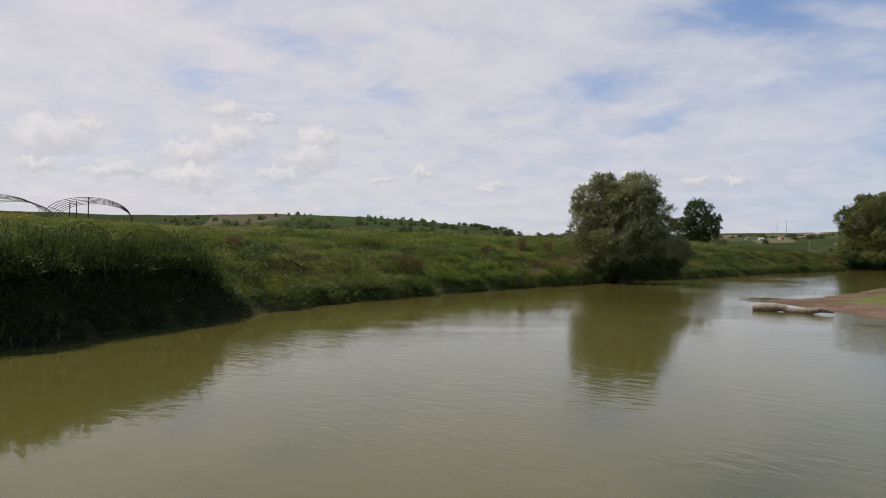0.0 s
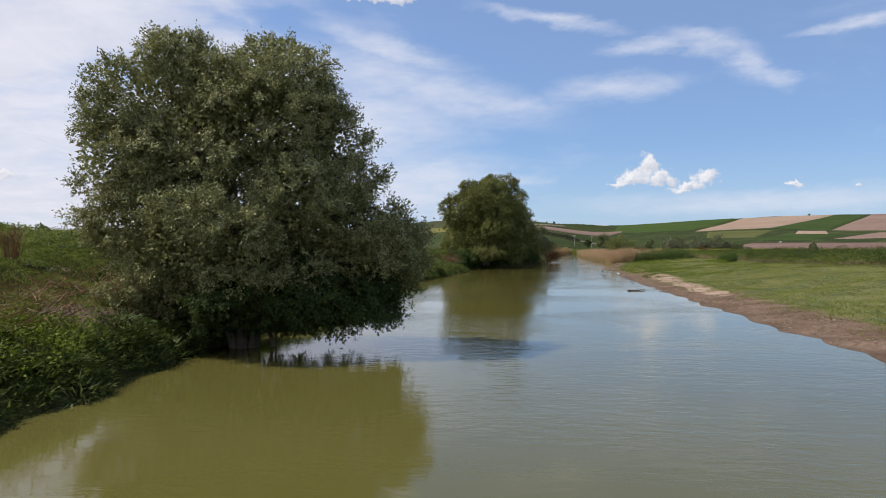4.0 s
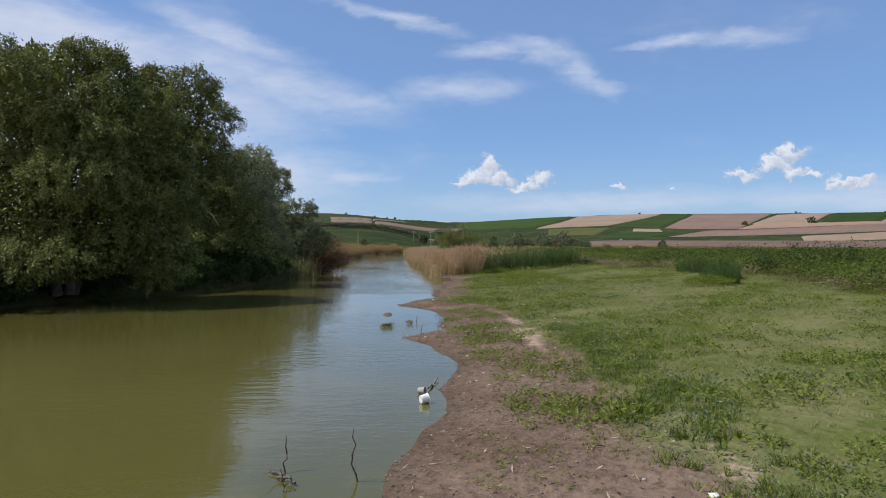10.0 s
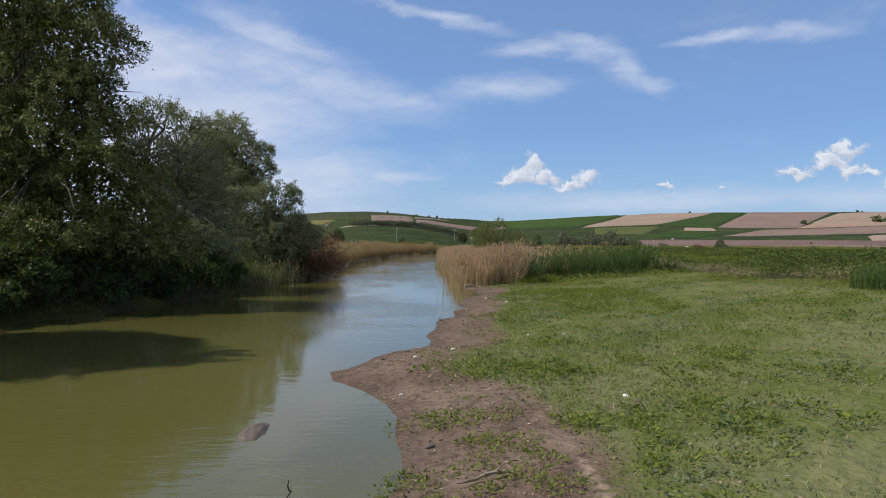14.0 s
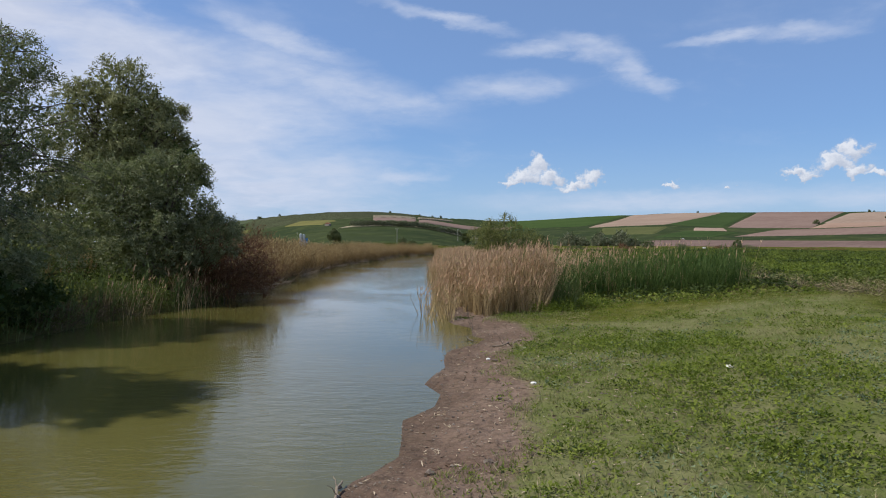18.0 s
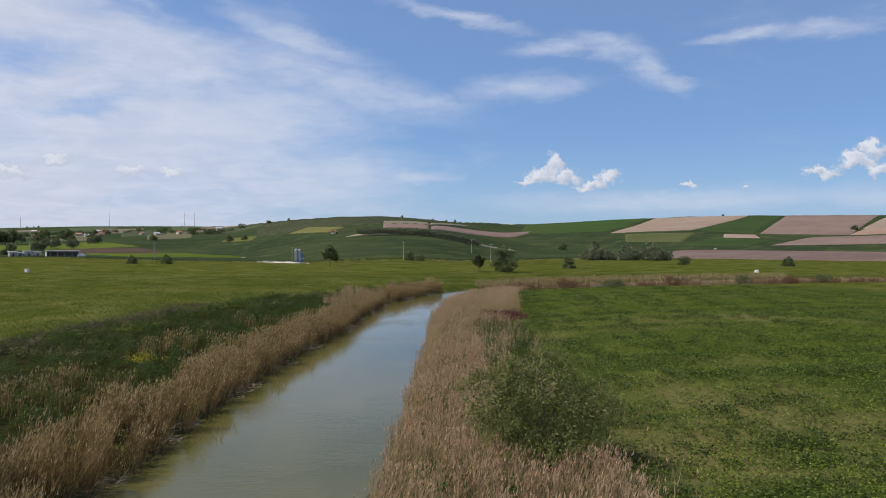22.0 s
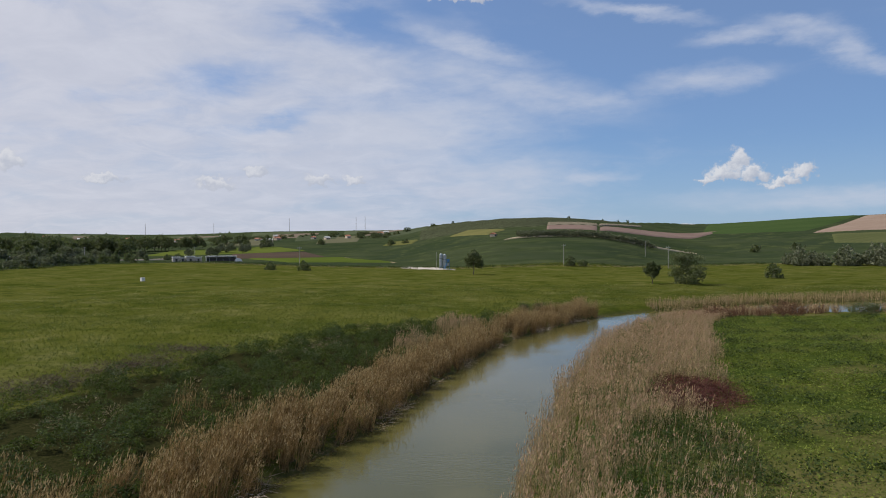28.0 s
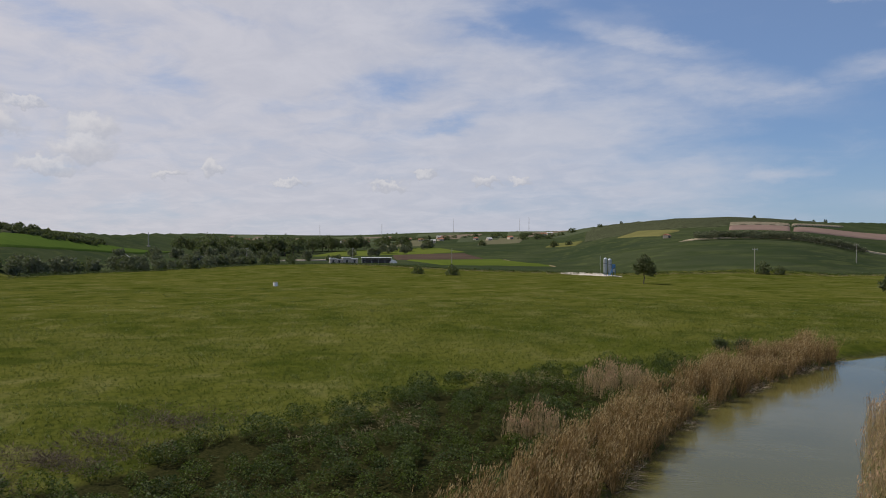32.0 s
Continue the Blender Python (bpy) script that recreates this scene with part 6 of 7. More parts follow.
field("ploughed_field", [(-16.3, 655), (-15.6, 752), (-21.2, 742), (-22.9, 652)], (0.070, 0.050, 0.038), (0.09, 0.066, 0.05), "dark brown freshly tilled soil")
field("gravel_yard", [(-29.3, 372), (-29.3, 384), (-32.0, 378), (-34.1, 340)], (0.46, 0.41, 0.34), (0.54, 0.49, 0.42), "pale gravel yard under the silos", lift=0.25, n=12, category="yard")
field("plastic_rows", [(-47.3, 1300), (-47.5, 1420), (-50.3, 1480), (-50.0, 1340)], (0.60, 0.60, 0.60), (0.68, 0.68, 0.67), "white plastic-covered rows on the far slope", 12.0, 30, category="field")
field("crop_field", [(34.0, 440), (26.5, 552), (15.0, 536), (9.4, 470)], GREEN, GREEN2, "green hillside field below the tree row")
field("fallow_field", [(40.0, 420), (33.0, 570), (26.9, 556), (28.3, 470)], (0.080, 0.074, 0.048), (0.115, 0.10, 0.066), "grey-olive scrub on the hillside")
field("crop_field", [(7.5, 400), (8.0, 492), (3.6, 600), (-0.6, 764)], (0.055, 0.092, 0.018), (0.072, 0.108, 0.022), "green field on the spur")
field("scrub_slope", [(8.0, 498), (8.8, 550), (5.2, 650), (3.0, 640)], (0.050, 0.055, 0.032), (0.07, 0.072, 0.042), "dark olive grove on the spur", 12.0, 10, category="scrub")
for k in range(16):
    az = -0.5 - 1.75 * k
    r = 1020 + 130 * ((k * 7) % 4)
    tone = [(0.105, 0.100, 0.060), (0.075, 0.088, 0.048), (0.150, 0.120, 0.090), (0.060, 0.072, 0.040)][k % 4]
    field("far_field", [(az, r - 90), (az, r + 170), (az - 3.4, r + 190), (az - 3.2, r - 60)], tone, tuple(c * 1.25 for c in tone), ["pale stubble field far off", "green field far off", "brown field far off", "dark green field far off"][k % 4], lift=0.6 + 0.12 * (k % 4))
field("earth_track", [(-36.0, 560), (-36.3, 566), (-50.4, 640), (-50.2, 633)], (0.40, 0.33, 0.22), (0.46, 0.38, 0.26), "pale earth track along the orchard", n=20, category="track")
field("earth_track", [(-7.0, 560), (-7.0, 590), (-11.5, 660), (-11.8, 640)], (0.36, 0.29, 0.22), (0.42, 0.34, 0.26), "pale dirt road behind the hedge", n=20, category="track")

field("fallow_field", [(-66.0, 742), (-66.0, 790), (-68.3, 783), (-68.6, 735)], PALE, PALE2, "small pale fallow strip between green fields")
field("earth_track", [(-24.3, 636), (-24.1, 642), (-28.8, 458), (-28.9, 452)], (0.26, 0.21, 0.13), (0.32, 0.26, 0.17), "pale earth track beside the wheat", n=20, lift=0.3, category="track")

# ---- trees and bushes far off ----
def far_tree(name, high, wide, mat, label, seed, category="tree", count=1500, leaf=0.55, bush=False):
    rng = np.random.default_rng(seed)
    lobes = []
    for k in range(6):
        a, up = k * 2.4 + seed, (0.30 if bush else 0.42) + (0.52 if bush else 0.42) * k / 5 * rng.uniform(0.85, 1.1)
        out = wide * (0.62 - 0.5 * k / 5) * rng.uniform(0.7, 1.2)
        r = wide * rng.uniform(0.42, 0.62)
        lobes.append((out * math.cos(a), out * math.sin(a), high * up, r, r, high * rng.uniform(0.16, 0.24)))
    if bush:
        lobes.append((0, 0, high * 0.2, wide * 0.8, wide * 0.8, high * 0.25))
    return tree(name, 0, 0, lobes, mat, label, count, leaf, leaf * 0.85, 0.1, 1, max(0.06, high * 0.022), seed, category, z=0.0, clump=14, spread_m=wide * 0.10, trunk_top=0.4, far=True)


def plant(model, x, y, size=1.0, turn=0.0, sink=0.0):
    return copy_thing(model, Matrix.Translation((x, y, height(x, y) - sink)) @ Matrix.Rotation(turn, 4, "Z") @ Matrix.Diagonal((size, size, size, 1)))


def place(model, x, y, size=1.0, turn=0.0, sink=0.0):
    """Moves the model itself to its place."""
    model.matrix_basis = Matrix.Translation((x, y, height(x, y) - sink)) @ Matrix.Rotation(turn, 4, "Z") @ Matrix.Diagonal((size, size, size, 1))
    return model


def strew(model, spots, lo, hi, seed, sink=0.15):
    rng = np.random.default_rng(seed)
    for k, (x, y) in enumerate(spots):
        args = (x, y, rng.uniform(lo, hi), rng.uniform(0, 6.28), sink)
        place(model, *args) if k == 0 else plant(model, *args)


place(far_tree("willow_tree", 8.6, 3.6, "far_leaf", "lone round tree on the pasture", 201, count=3600, leaf=0.42), 290.5, 372.0)
place(far_tree("willow_tree", 8.8, 5.6, "far_leaf", "spreading grey-green willow on the pasture", 203, count=5200, leaf=0.36, bush=True), 300.5, 285.5)
place(far_tree("young_tree", 5.6, 2.2, "dark_leaf", "small dark tree beside the willow", 205, count=1600, leaf=0.38), 292.0, 289.5)
def line_of(points, n, jitter, seed):
    """n spots along a bent line, each thrown a little aside."""
    rng = np.random.default_rng(seed)
    p = np.array(points, float)
    way = np.concatenate([[0], np.cumsum(np.hypot(*np.diff(p, axis=0).T))])
    t = (np.arange(n) + rng.uniform(-0.4, 0.4, n)) / (n - 1) * way[-1]
    return list(zip(np.interp(t, way, p[:, 0]) + rng.normal(0, jitter, n), np.interp(t, way, p[:, 1]) + rng.normal(0, jitter, n)))


bush_a = far_tree("bush", 4.4, 3.0, "olive", "grey-green bush at the pasture's edge", 207, "bush", 1100, 0.5, True)
strew(bush_a, [(474, 371), (467, 362), (470, 352), (480, 346), (470, 340), (484, 333), (479, 327), (492, 338), (500, 345), (505, 335), (462, 357), (476, 360), (486, 350)], 1.0, 1.9, 209)
strew(far_tree("low_bush", 2.6, 2.2, "far_leaf", "low bush standing alone on the plain", 210, "bush", 700, 0.36, True), [(453, 297), (431, 288), (446, 246), (242, 457), (252, 443), (364, 405), (369, 402), (205, 600), (352, 296)], 0.8, 1.3, 2095)
strew(far_tree("hedge_bush", 6.0, 4.0, "olive", "rounded grey-green willow bush in a hedge", 208, "bush", 1000, 0.62, True),
      line_of([(78, 440), (97, 470), (114, 506), (136, 518), (163, 558), (184, 598)], 24, 2.0, 2081) + line_of([(86, 470), (120, 530), (160, 580)], 9, 4.0, 2083), 0.7, 1.25, 2085)
strew(far_tree("hedge_bush", 5.0, 3.6, "far_leaf", "mid-green bush in a hedge", 206, "bush", 900, 0.6, True),
      line_of([(80, 448), (110, 505), (150, 545), (184, 590)], 13, 3.0, 2061) + line_of([(196, 605), (230, 700), (262, 780)], 9, 9.0, 2063), 0.6, 1.2, 2065)
strew(far_tree("grey_willow", 10.0, 5.6, "olive", "tall grey willow in the wood across the plain", 212, count=1100, leaf=0.9),
      line_of([(120, 640), (150, 720), (165, 690), (185, 640), (200, 700)], 16, 12.0, 2121) + line_of([(215, 800), (300, 840), (380, 935)], 15, 12.0, 2123), 0.7, 1.2, 2125)
grove = far_tree("grove_tree", 14.0, 8.5, "far_leaf", "dark tree in a dense grove across the plain", 211, count=1000, leaf=1.15)
strew(grove, line_of([(140, 880), (170, 920), (225, 955), (265, 975), (318, 978)], 44, 9.0, 2111) + line_of([(150, 850), (200, 890), (240, 930)], 22, 14.0, 2113) + line_of([(330, 975), (400, 965)], 5, 8.0, 2115), 0.8, 1.2, 213)
olive = far_tree("olive_tree", 4.6, 3.4, "olive", "grey-leaved orchard tree in a row", 215, count=700, leaf=0.55)
strew(olive, [(463 + (552 - 463) * k / 15 + 5 * j, 571 + (531 - 571) * k / 15 + 11 * j) for k in np.linspace(0, 15, 20) for j in range(2)], 0.8, 1.15, 217)
ridge = far_tree("ridge_tree", 5.0, 4.0, "dark_leaf", "small dark tree on the skyline", 219, "tree", 420, 0.9, True)
strew(ridge, [from_centre(az, float(np.interp(az, RIDGE_FINE, RIDGE_R_FINE)) * 0.995) for az in (-66.0, -77.6, -77.9, -83.4, -84.0, -84.6, -85.2, -41.0, -43.5, -44.6, -45.3, -30.5, -32.0, -13.8, -14.2, -14.5, -6.0, -4.6, -24.0, 13.0, 14.2, 15.2, 16.0, 16.7, 17.4, 18.0, 18.6, 19.2, 24.5, 25.0, 25.6, 26.4)], 0.5, 1.0, 221)
strew(far_tree("field_bush", 4.6, 3.8, "far_leaf", "rounded bush between the fields", 223, "bush", 600, 0.7, True),
      [from_centre(az, r) for az, r in ((-74.6, 880), (-79.3, 905), (-86.0, 700), (-54.0, 655), (-56.5, 660), (-27.5, 790), (-28.6, 770), (-5.0, 760), (-6.4, 780), (-3.0, 720), (-16.5, 850), (-18.0, 870), (-22.0, 900))], 0.8, 1.5, 225)
q5 = np.random.default_rng(2290)
strew(far_tree("scrub_bush", 3.2, 3.0, "far_leaf", "grey-green scrub bush on the hillside", 2291, "bush", 260, 0.7, True),
      [from_centre(q5.uniform(14, 42), q5.uniform(340, 470)) for k in range(34)] + [from_centre(q5.uniform(10, 40), q5.uniform(400, 560)) for k in range(40)] + [from_centre(q5.uniform(4, 14), q5.uniform(330, 380)) for k in range(10)], 0.6, 1.5, 2292)
# orchard on the spur and hedgerows round the far village
strew(far_tree("orchard_tree", 3.4, 3.0, "far_leaf", "dark orchard tree on the spur", 226, count=260, leaf=0.9, bush=True),
      [(c[0], c[1]) for j in range(4) for c in line_of([(44 - 5 * j, 632 + 14 * j), (66 - 3 * j, 650 + 14 * j), (86 - 2 * j, 712 + 14 * j)], 14, 1.5, 2260 + j)], 0.8, 1.2, 228)
strew(far_tree("village_tree", 6.0, 7.5, "far_leaf", "tree among the far village houses", 222, count=420, leaf=1.2, bush=True),
      [c for j, (az, r) in enumerate(((-4, 1010), (-8, 1060), (-12, 1120), (-16, 1180), (-20, 1230), (-24, 1180), (-27, 1080))) for c in line_of([from_centre(az + 2.2, r - 40), from_centre(az - 2.2, r + 60)], 8, 16.0, 2300 + j)], 0.6, 1.3, 224)
strew(far_tree("bank_bush", 3.4, 2.6, "far_leaf", "bush on the plain behind the bank", 227, "bush", 1200, 0.34, True),
      [(-52, 150), (-47, 154), (-57, 151), (-62, 150), (-43, 150), (-36, 156), (-30, 152), (-26, 155), (-6, 150), (-2, 152), (16, 155), (24, 160), (32, 165), (40, 170), (46, 176), (-50, 146), (-46, 147), (-54, 144)], 0.6, 1.05, 229)
strew(far_tree("bank_bush", 4.6, 3.2, "olive", "grey-brown bush in a thicket behind the bank", 2271, "bush", 1300, 0.36, True),
      [(-39, 172), (-36, 176), (-33, 171), (-43, 175), (-30, 178), (-46, 170), (-13, 172), (-9, 176), (-16, 178), (18, 170), (23, 176), (34, 182), (40, 186), (47, 190), (-60, 168), (-65, 172)], 0.5, 0.85, 2272)
place(far_tree("field_tree", 6.4, 2.8, "dark_leaf", "lone dark tree out on the plain", 231, count=1500, leaf=0.5), 7.8, 253.0)

# ---- buildings and works ----
MAT["wall_white"] = plain("white_wall", (0.70, 0.69, 0.66), (0.80, 0.79, 0.77), 0.85, 0.6)
MAT["wall_tan"] = plain("tan_wall", (0.52, 0.42, 0.32), (0.60, 0.50, 0.40), 0.9, 0.6)
MAT["roof_red"] = plain("clay_roof", (0.34, 0.13, 0.075), (0.44, 0.19, 0.11), 0.85, 0.8)
MAT["roof_white"] = plain("white_roof_sheet", (0.74, 0.74, 0.75), (0.84, 0.84, 0.84), 0.5, 0.5)
MAT["roof_pale"] = plain("pale_roof_sheet", (0.48, 0.47, 0.45), (0.58, 0.57, 0.55), 0.6, 0.5)
MAT["steel"] = plain("galvanised_steel", (0.36, 0.39, 0.43), (0.48, 0.51, 0.54), 0.45, 1.2, 0.6)
MAT["blue"] = plain("blue_paint", (0.045, 0.16, 0.36), (0.07, 0.22, 0.45), 0.5, 1.0)
MAT["dark"] = plain("dark_opening", (0.02, 0.02, 0.022), (0.035, 0.035, 0.04), 0.6, 1.0)
MAT["concrete"] = plain("concrete", (0.33, 0.31, 0.28), (0.44, 0.42, 0.38), 0.9, 1.5)
MAT["iron"] = plain("rusty_iron", (0.05, 0.035, 0.03), (0.11, 0.07, 0.05), 0.8, 4.0, 0.3)
MAT["plastic"] = plain("white_plastic", (0.66, 0.64, 0.58), (0.80, 0.78, 0.72), 0.5, 6.0)
MAT["mud"] = plain("wet_mud", (0.085, 0.060, 0.040), (0.14, 0.10, 0.07), 0.6, 3.0, bump=0.5)


def house(x, y, size, turn, wall, roof, label):
    w, d, h = size
    ob = thing("house", (x, y, height(x, y) - 0.3), label, "house", "houses of the far village")
    ob.rotation_euler[2] = radians(turn)
    bm_part("wall", box(bmesh.new(), (w, d, h), (0, 0, h / 2)), MAT[wall], ob)
    bm = bmesh.new()
    rise = d * 0.28
    vs = [bm.verts.new(p) for p in ((-w / 2 - .3, -d / 2 - .3, h), (w / 2 + .3, -d / 2 - .3, h), (w / 2 + .3, d / 2 + .3, h), (-w / 2 - .3, d / 2 + .3, h), (-w / 2 - .3, 0, h + rise), (w / 2 + .3, 0, h + rise))]
    for f in ((0, 1, 5, 4), (2, 3, 4, 5), (0, 4, 3), (1, 2, 5), (3, 2, 1, 0)):
        bm.faces.new([vs[i] for i in f])
    bm_part("roof", bm, MAT[roof], ob)
    for sx in (-0.28, 0.0, 0.28):
        bm_part("window" if sx else "door", box(bmesh.new(), (1.1, 0.06, 1.2 if sx else 2.0), (sx * w, -d / 2 - 0.02, h * 0.55 if sx else 1.0)), MAT["dark"], ob)
    return ob


rng5 = np.random.default_rng(301)
for k in range(34):
    az = -2.0 - 25.0 * rng5.random()
    r = 1060 + 200 * rng5.random()
    x, y = from_centre(az, r)
    big = rng5.uniform(5, 11)
    wall, roof = (("wall_tan", "roof_red"), ("concrete", "roof_red"), ("wall_tan", "roof_pale"))[k % 3]
    house(x, y, (big, rng5.uniform(5, 7), rng5.uniform(2.6, 4.2)), rng5.uniform(-40, 40), wall, roof, {"roof_red": "small village house with a clay roof", "roof_pale": "pale farm building with a sheet roof"}[roof])
house(480, 634, (5, 4, 2.2), 35, "wall_tan", "roof_red", "small cottage on the hillside")
house(650, 372, (2.6, 2.4, 1.7), 20, "wall_tan", "roof_pale", "small white hut at the field's edge")


def shed(x, y, length, deep, high, turn, label):
    ob = thing("shed", (x, y, height(x, y)), label, "shed")
    ob.rotation_euler[2] = radians(turn)
    bm_part("roof", box(bmesh.new(), (length + 1, deep + 1, 0.25), (0, 0, high), 0, 0.05), MAT["roof_white"], ob, "white sheet roof")
    bm_part("back_wall", box(bmesh.new(), (length, 0.2, high - 0.13), (0, deep / 2, (high - 0.13) / 2)), MAT["concrete"], ob)
    for s in (-1, 1):
        bm_part("side_wall", box(bmesh.new(), (0.2, deep - 0.2, high - 0.13), (s * (length / 2 - 0.1), -0.1, (high - 0.13) / 2)), MAT["wall_white"], ob)
    for k in range(int(length // 4)):
        bm_part("post", box(bmesh.new(), (0.22, 0.22, high - 0.13), (-length / 2 + 2 + 4 * k, -deep / 2, (high - 0.13) / 2)), MAT["steel"], ob)
    # dark slab behind the posts stands in for the shaded interior
    bm_part("bay", box(bmesh.new(), (length - 0.6, 0.1, high * 0.6), (0, -deep / 2 + 1.0, high * 0.32)), MAT["dark"], ob, "dark panel for the shade inside the open bay")
    return ob


shed(257, 610, 18, 8, 3.2, -11, "long open livestock shed with a white roof")
shed(149, 730, 17, 8, 3.4, -4, "cattle shed with a white roof behind bushes")
for dx, w, h in ((-13.5, 4, 2.6), (-18, 5, 3.2), (-22.5, 3, 2.2), (-26, 4, 2.8)):
    ob = thing("farm_building", (257 + dx, 610 - dx * 0.2, height(257 + dx, 610 - dx * 0.2)), "small pale farmyard building", "building", "farmyard buildings")
    bm_part("wall", box(bmesh.new(), (w, 4, h), (0, 0, h / 2)), MAT["concrete"], ob)
    bm_part("roof", box(bmesh.new(), (w + 0.5, 4.5, 0.3), (0, 0, h + 0.15), 0, 0.06), MAT["roof_white"], ob)
    bm_part("door", box(bmesh.new(), (1.2, 0.08, 1.9), (0, -2.02, 0.95)), MAT["dark"], ob)


def tunnel(x, y, r, length, turn):
    """A plastic-covered tunnel with closed ends."""
    ob = thing("poly_tunnel", (x, y, height(x, y)), "white plastic-covered garden tunnel", "greenhouse")
    ob.rotation_euler[2] = radians(turn)
    a = np.linspace(0, np.pi, 13)
    ring = np.stack([0 * a, r * np.cos(a), r * 0.85 * np.sin(a)], 1)
    v = np.concatenate([ring - (length / 2, 0, 0), ring + (length / 2, 0, 0)])
    f = np.array([(k, k + 1, k + 14, k + 13) for k in range(12)])
    part_of(ob, link_mesh("cover", v, f, MAT["roof_white"], True))
    for s in (-1, 1):
        bm = bmesh.new()
        bm.faces.new([bm.verts.new((s * length / 2, p[1], p[2])) for p in ring])
        bm_part("end_wall", bm, MAT["roof_white"], ob)


tunnel(266.5, 606, 2.3, 7, 80)
for k in range(3):
    tunnel(104 + 2.6 * k, 700 - 1.0 * k, 1.2, 6, 80)

# batching plant: two silos, a blue frame and a hopper
sx, sy = 308.0, 423.0
plant_ob = thing("batching_plant", (sx, sy, height(sx, sy)), "grey silos with a blue steel frame on a gravel yard", "silo")
plant_ob.rotation_euler[2] = radians(-28)
for k, (dx, rad, h) in enumerate(((-1.1, 0.72, 6.6), (0.5, 0.72, 6.3))):
    bm = rod(bmesh.new(), (dx, 0, 1.4), (dx, 0, h), rad, sides=20)
    rod(bm, (dx, 0, h), (dx, 0, h + 0.5), rad, 0.15, 20)
    rod(bm, (dx, 0, 0.6), (dx, 0, 1.4), 0.2, rad, 20)
    silo = bm_part("silo", bm, MAT["steel"], plant_ob)
    for a in range(4):
        c, s = math.cos(a * 1.571 + 0.78) * rad * 0.9, math.sin(a * 1.571 + 0.78) * rad * 0.9
        bm_part("leg", rod(bmesh.new(), (dx + c, s, 0), (dx + c, s, 1.9), 0.08), MAT["blue"], plant_ob)
    bm_part("ring", rod(bmesh.new(), (dx, 0, h - 1.8), (dx, 0, h - 1.68), rad + 0.03, sides=20), MAT["dark"], silo)
for dx in (1.5, 2.5):
    for dy in (-0.5, 0.5):
        bm_part("column", box(bmesh.new(), (0.16, 0.16, 4.6), (dx, dy, 2.3)), MAT["blue"], plant_ob)
bm_part("hopper", box(bmesh.new(), (1.2, 1.2, 1.4), (2.0, 0, 3.9), 0, 0.12), MAT["blue"], plant_ob, "blue hopper")
bm_part("conveyor", rod(bmesh.new(), (2.2, -0.3, 4.4), (0.4, -2.6, 0.5), 0.2), MAT["blue"], plant_ob)
bm_part("mixer", box(bmesh.new(), (1.1, 1.1, 1.2), (2.0, 0, 2.2), 0, 0.1), MAT["steel"], plant_ob)
bm_part("mast", rod(bmesh.new(), (-3.0, 0, 0), (-3.0, 0, 7.6), 0.08), MAT["concrete"], plant_ob)


def power_pole(x, y, high, turn, label="concrete power pole with a crossarm"):
    ob = thing("power_pole", (x, y, height(x, y)), label, "pole", "power poles across the plain")
    ob.rotation_euler[2] = radians(turn)
    bm_part("shaft", rod(bmesh.new(), (0, 0, -0.5), (0, 0, high), 0.17, 0.10), MAT["concrete"], ob)
    arm = bm_part("crossarm", box(bmesh.new(), (1.9, 0.12, 0.12), (0, 0.14, high - 0.7)), MAT["steel"], ob)
    for dx in (-0.85, 0.0, 0.85):
        bm_part("insulator", rod(bmesh.new(), (dx, 0.14, high - 0.64), (dx, 0.14, high - 0.34), 0.06, 0.04), MAT["wall_white"], arm)


for p in ((366, 412, 9.6), (396, 377, 9.8), (272, 506, 9.6), (180, 600, 9.6), (250, 655, 9.6), (480, 470, 9.6)):
    power_pole(*p, -40)
for az, r, h in ((-24.2, 1500, 30), (-24.9, 1510, 30), (-8.6, 1700, 26), (-13.4, 1650, 24), (1.5, 760, 13), (-19.0, 1640, 30)):
    x, y = from_centre(az, r)
    ob = thing("mast", (x, y, height(x, y)), "thin pale mast on the horizon", "mast")
    bm_part("shaft", rod(bmesh.new(), (0, 0, 0), (0, 0, h), 0.45, 0.25), MAT["concrete"], ob)
    bm_part("base_block", box(bmesh.new(), (3, 3, 1.2), (0, 0, 0.4), 0, 0.1), MAT["concrete"], ob)
ob = thing("white_box", (181.7, 383, height(181.7, 383)), "white concrete well box on the pasture", "box")
bm_part("body", box(bmesh.new(), (1.0, 1.0, 1.0), (0, 0, 0.5), 20, 0.03), MAT["wall_white"], ob)
bm_part("lid", box(bmesh.new(), (1.1, 1.1, 0.1), (0, 0, 1.05), 20, 0.03), MAT["concrete"], ob)
ob = thing("white_hut", (374, 231, height(374, 231)), "low white trough beside the meadow", "trough")
bm_part("body", box(bmesh.new(), (1.6, 1.0, 0.9), (0, 0, 0.45), 30, 0.04), MAT["wall_white"], ob)
bm_part("wing", box(bmesh.new(), (2.6, 0.7, 0.4), (2.1, 1.2, 0.2), 30, 0.04), MAT["wall_white"], ob)

# hoop house on the bank top
hx, hy = -40.2, 83.4
hoops = thing("hoop_house", (hx, hy, height(hx, hy) - 0.2), "bare rusty frame of a hoop greenhouse", "greenhouse")
hoops.rotation_euler[2] = radians(112)
RADIUS, RISE = 4.4, 2.6
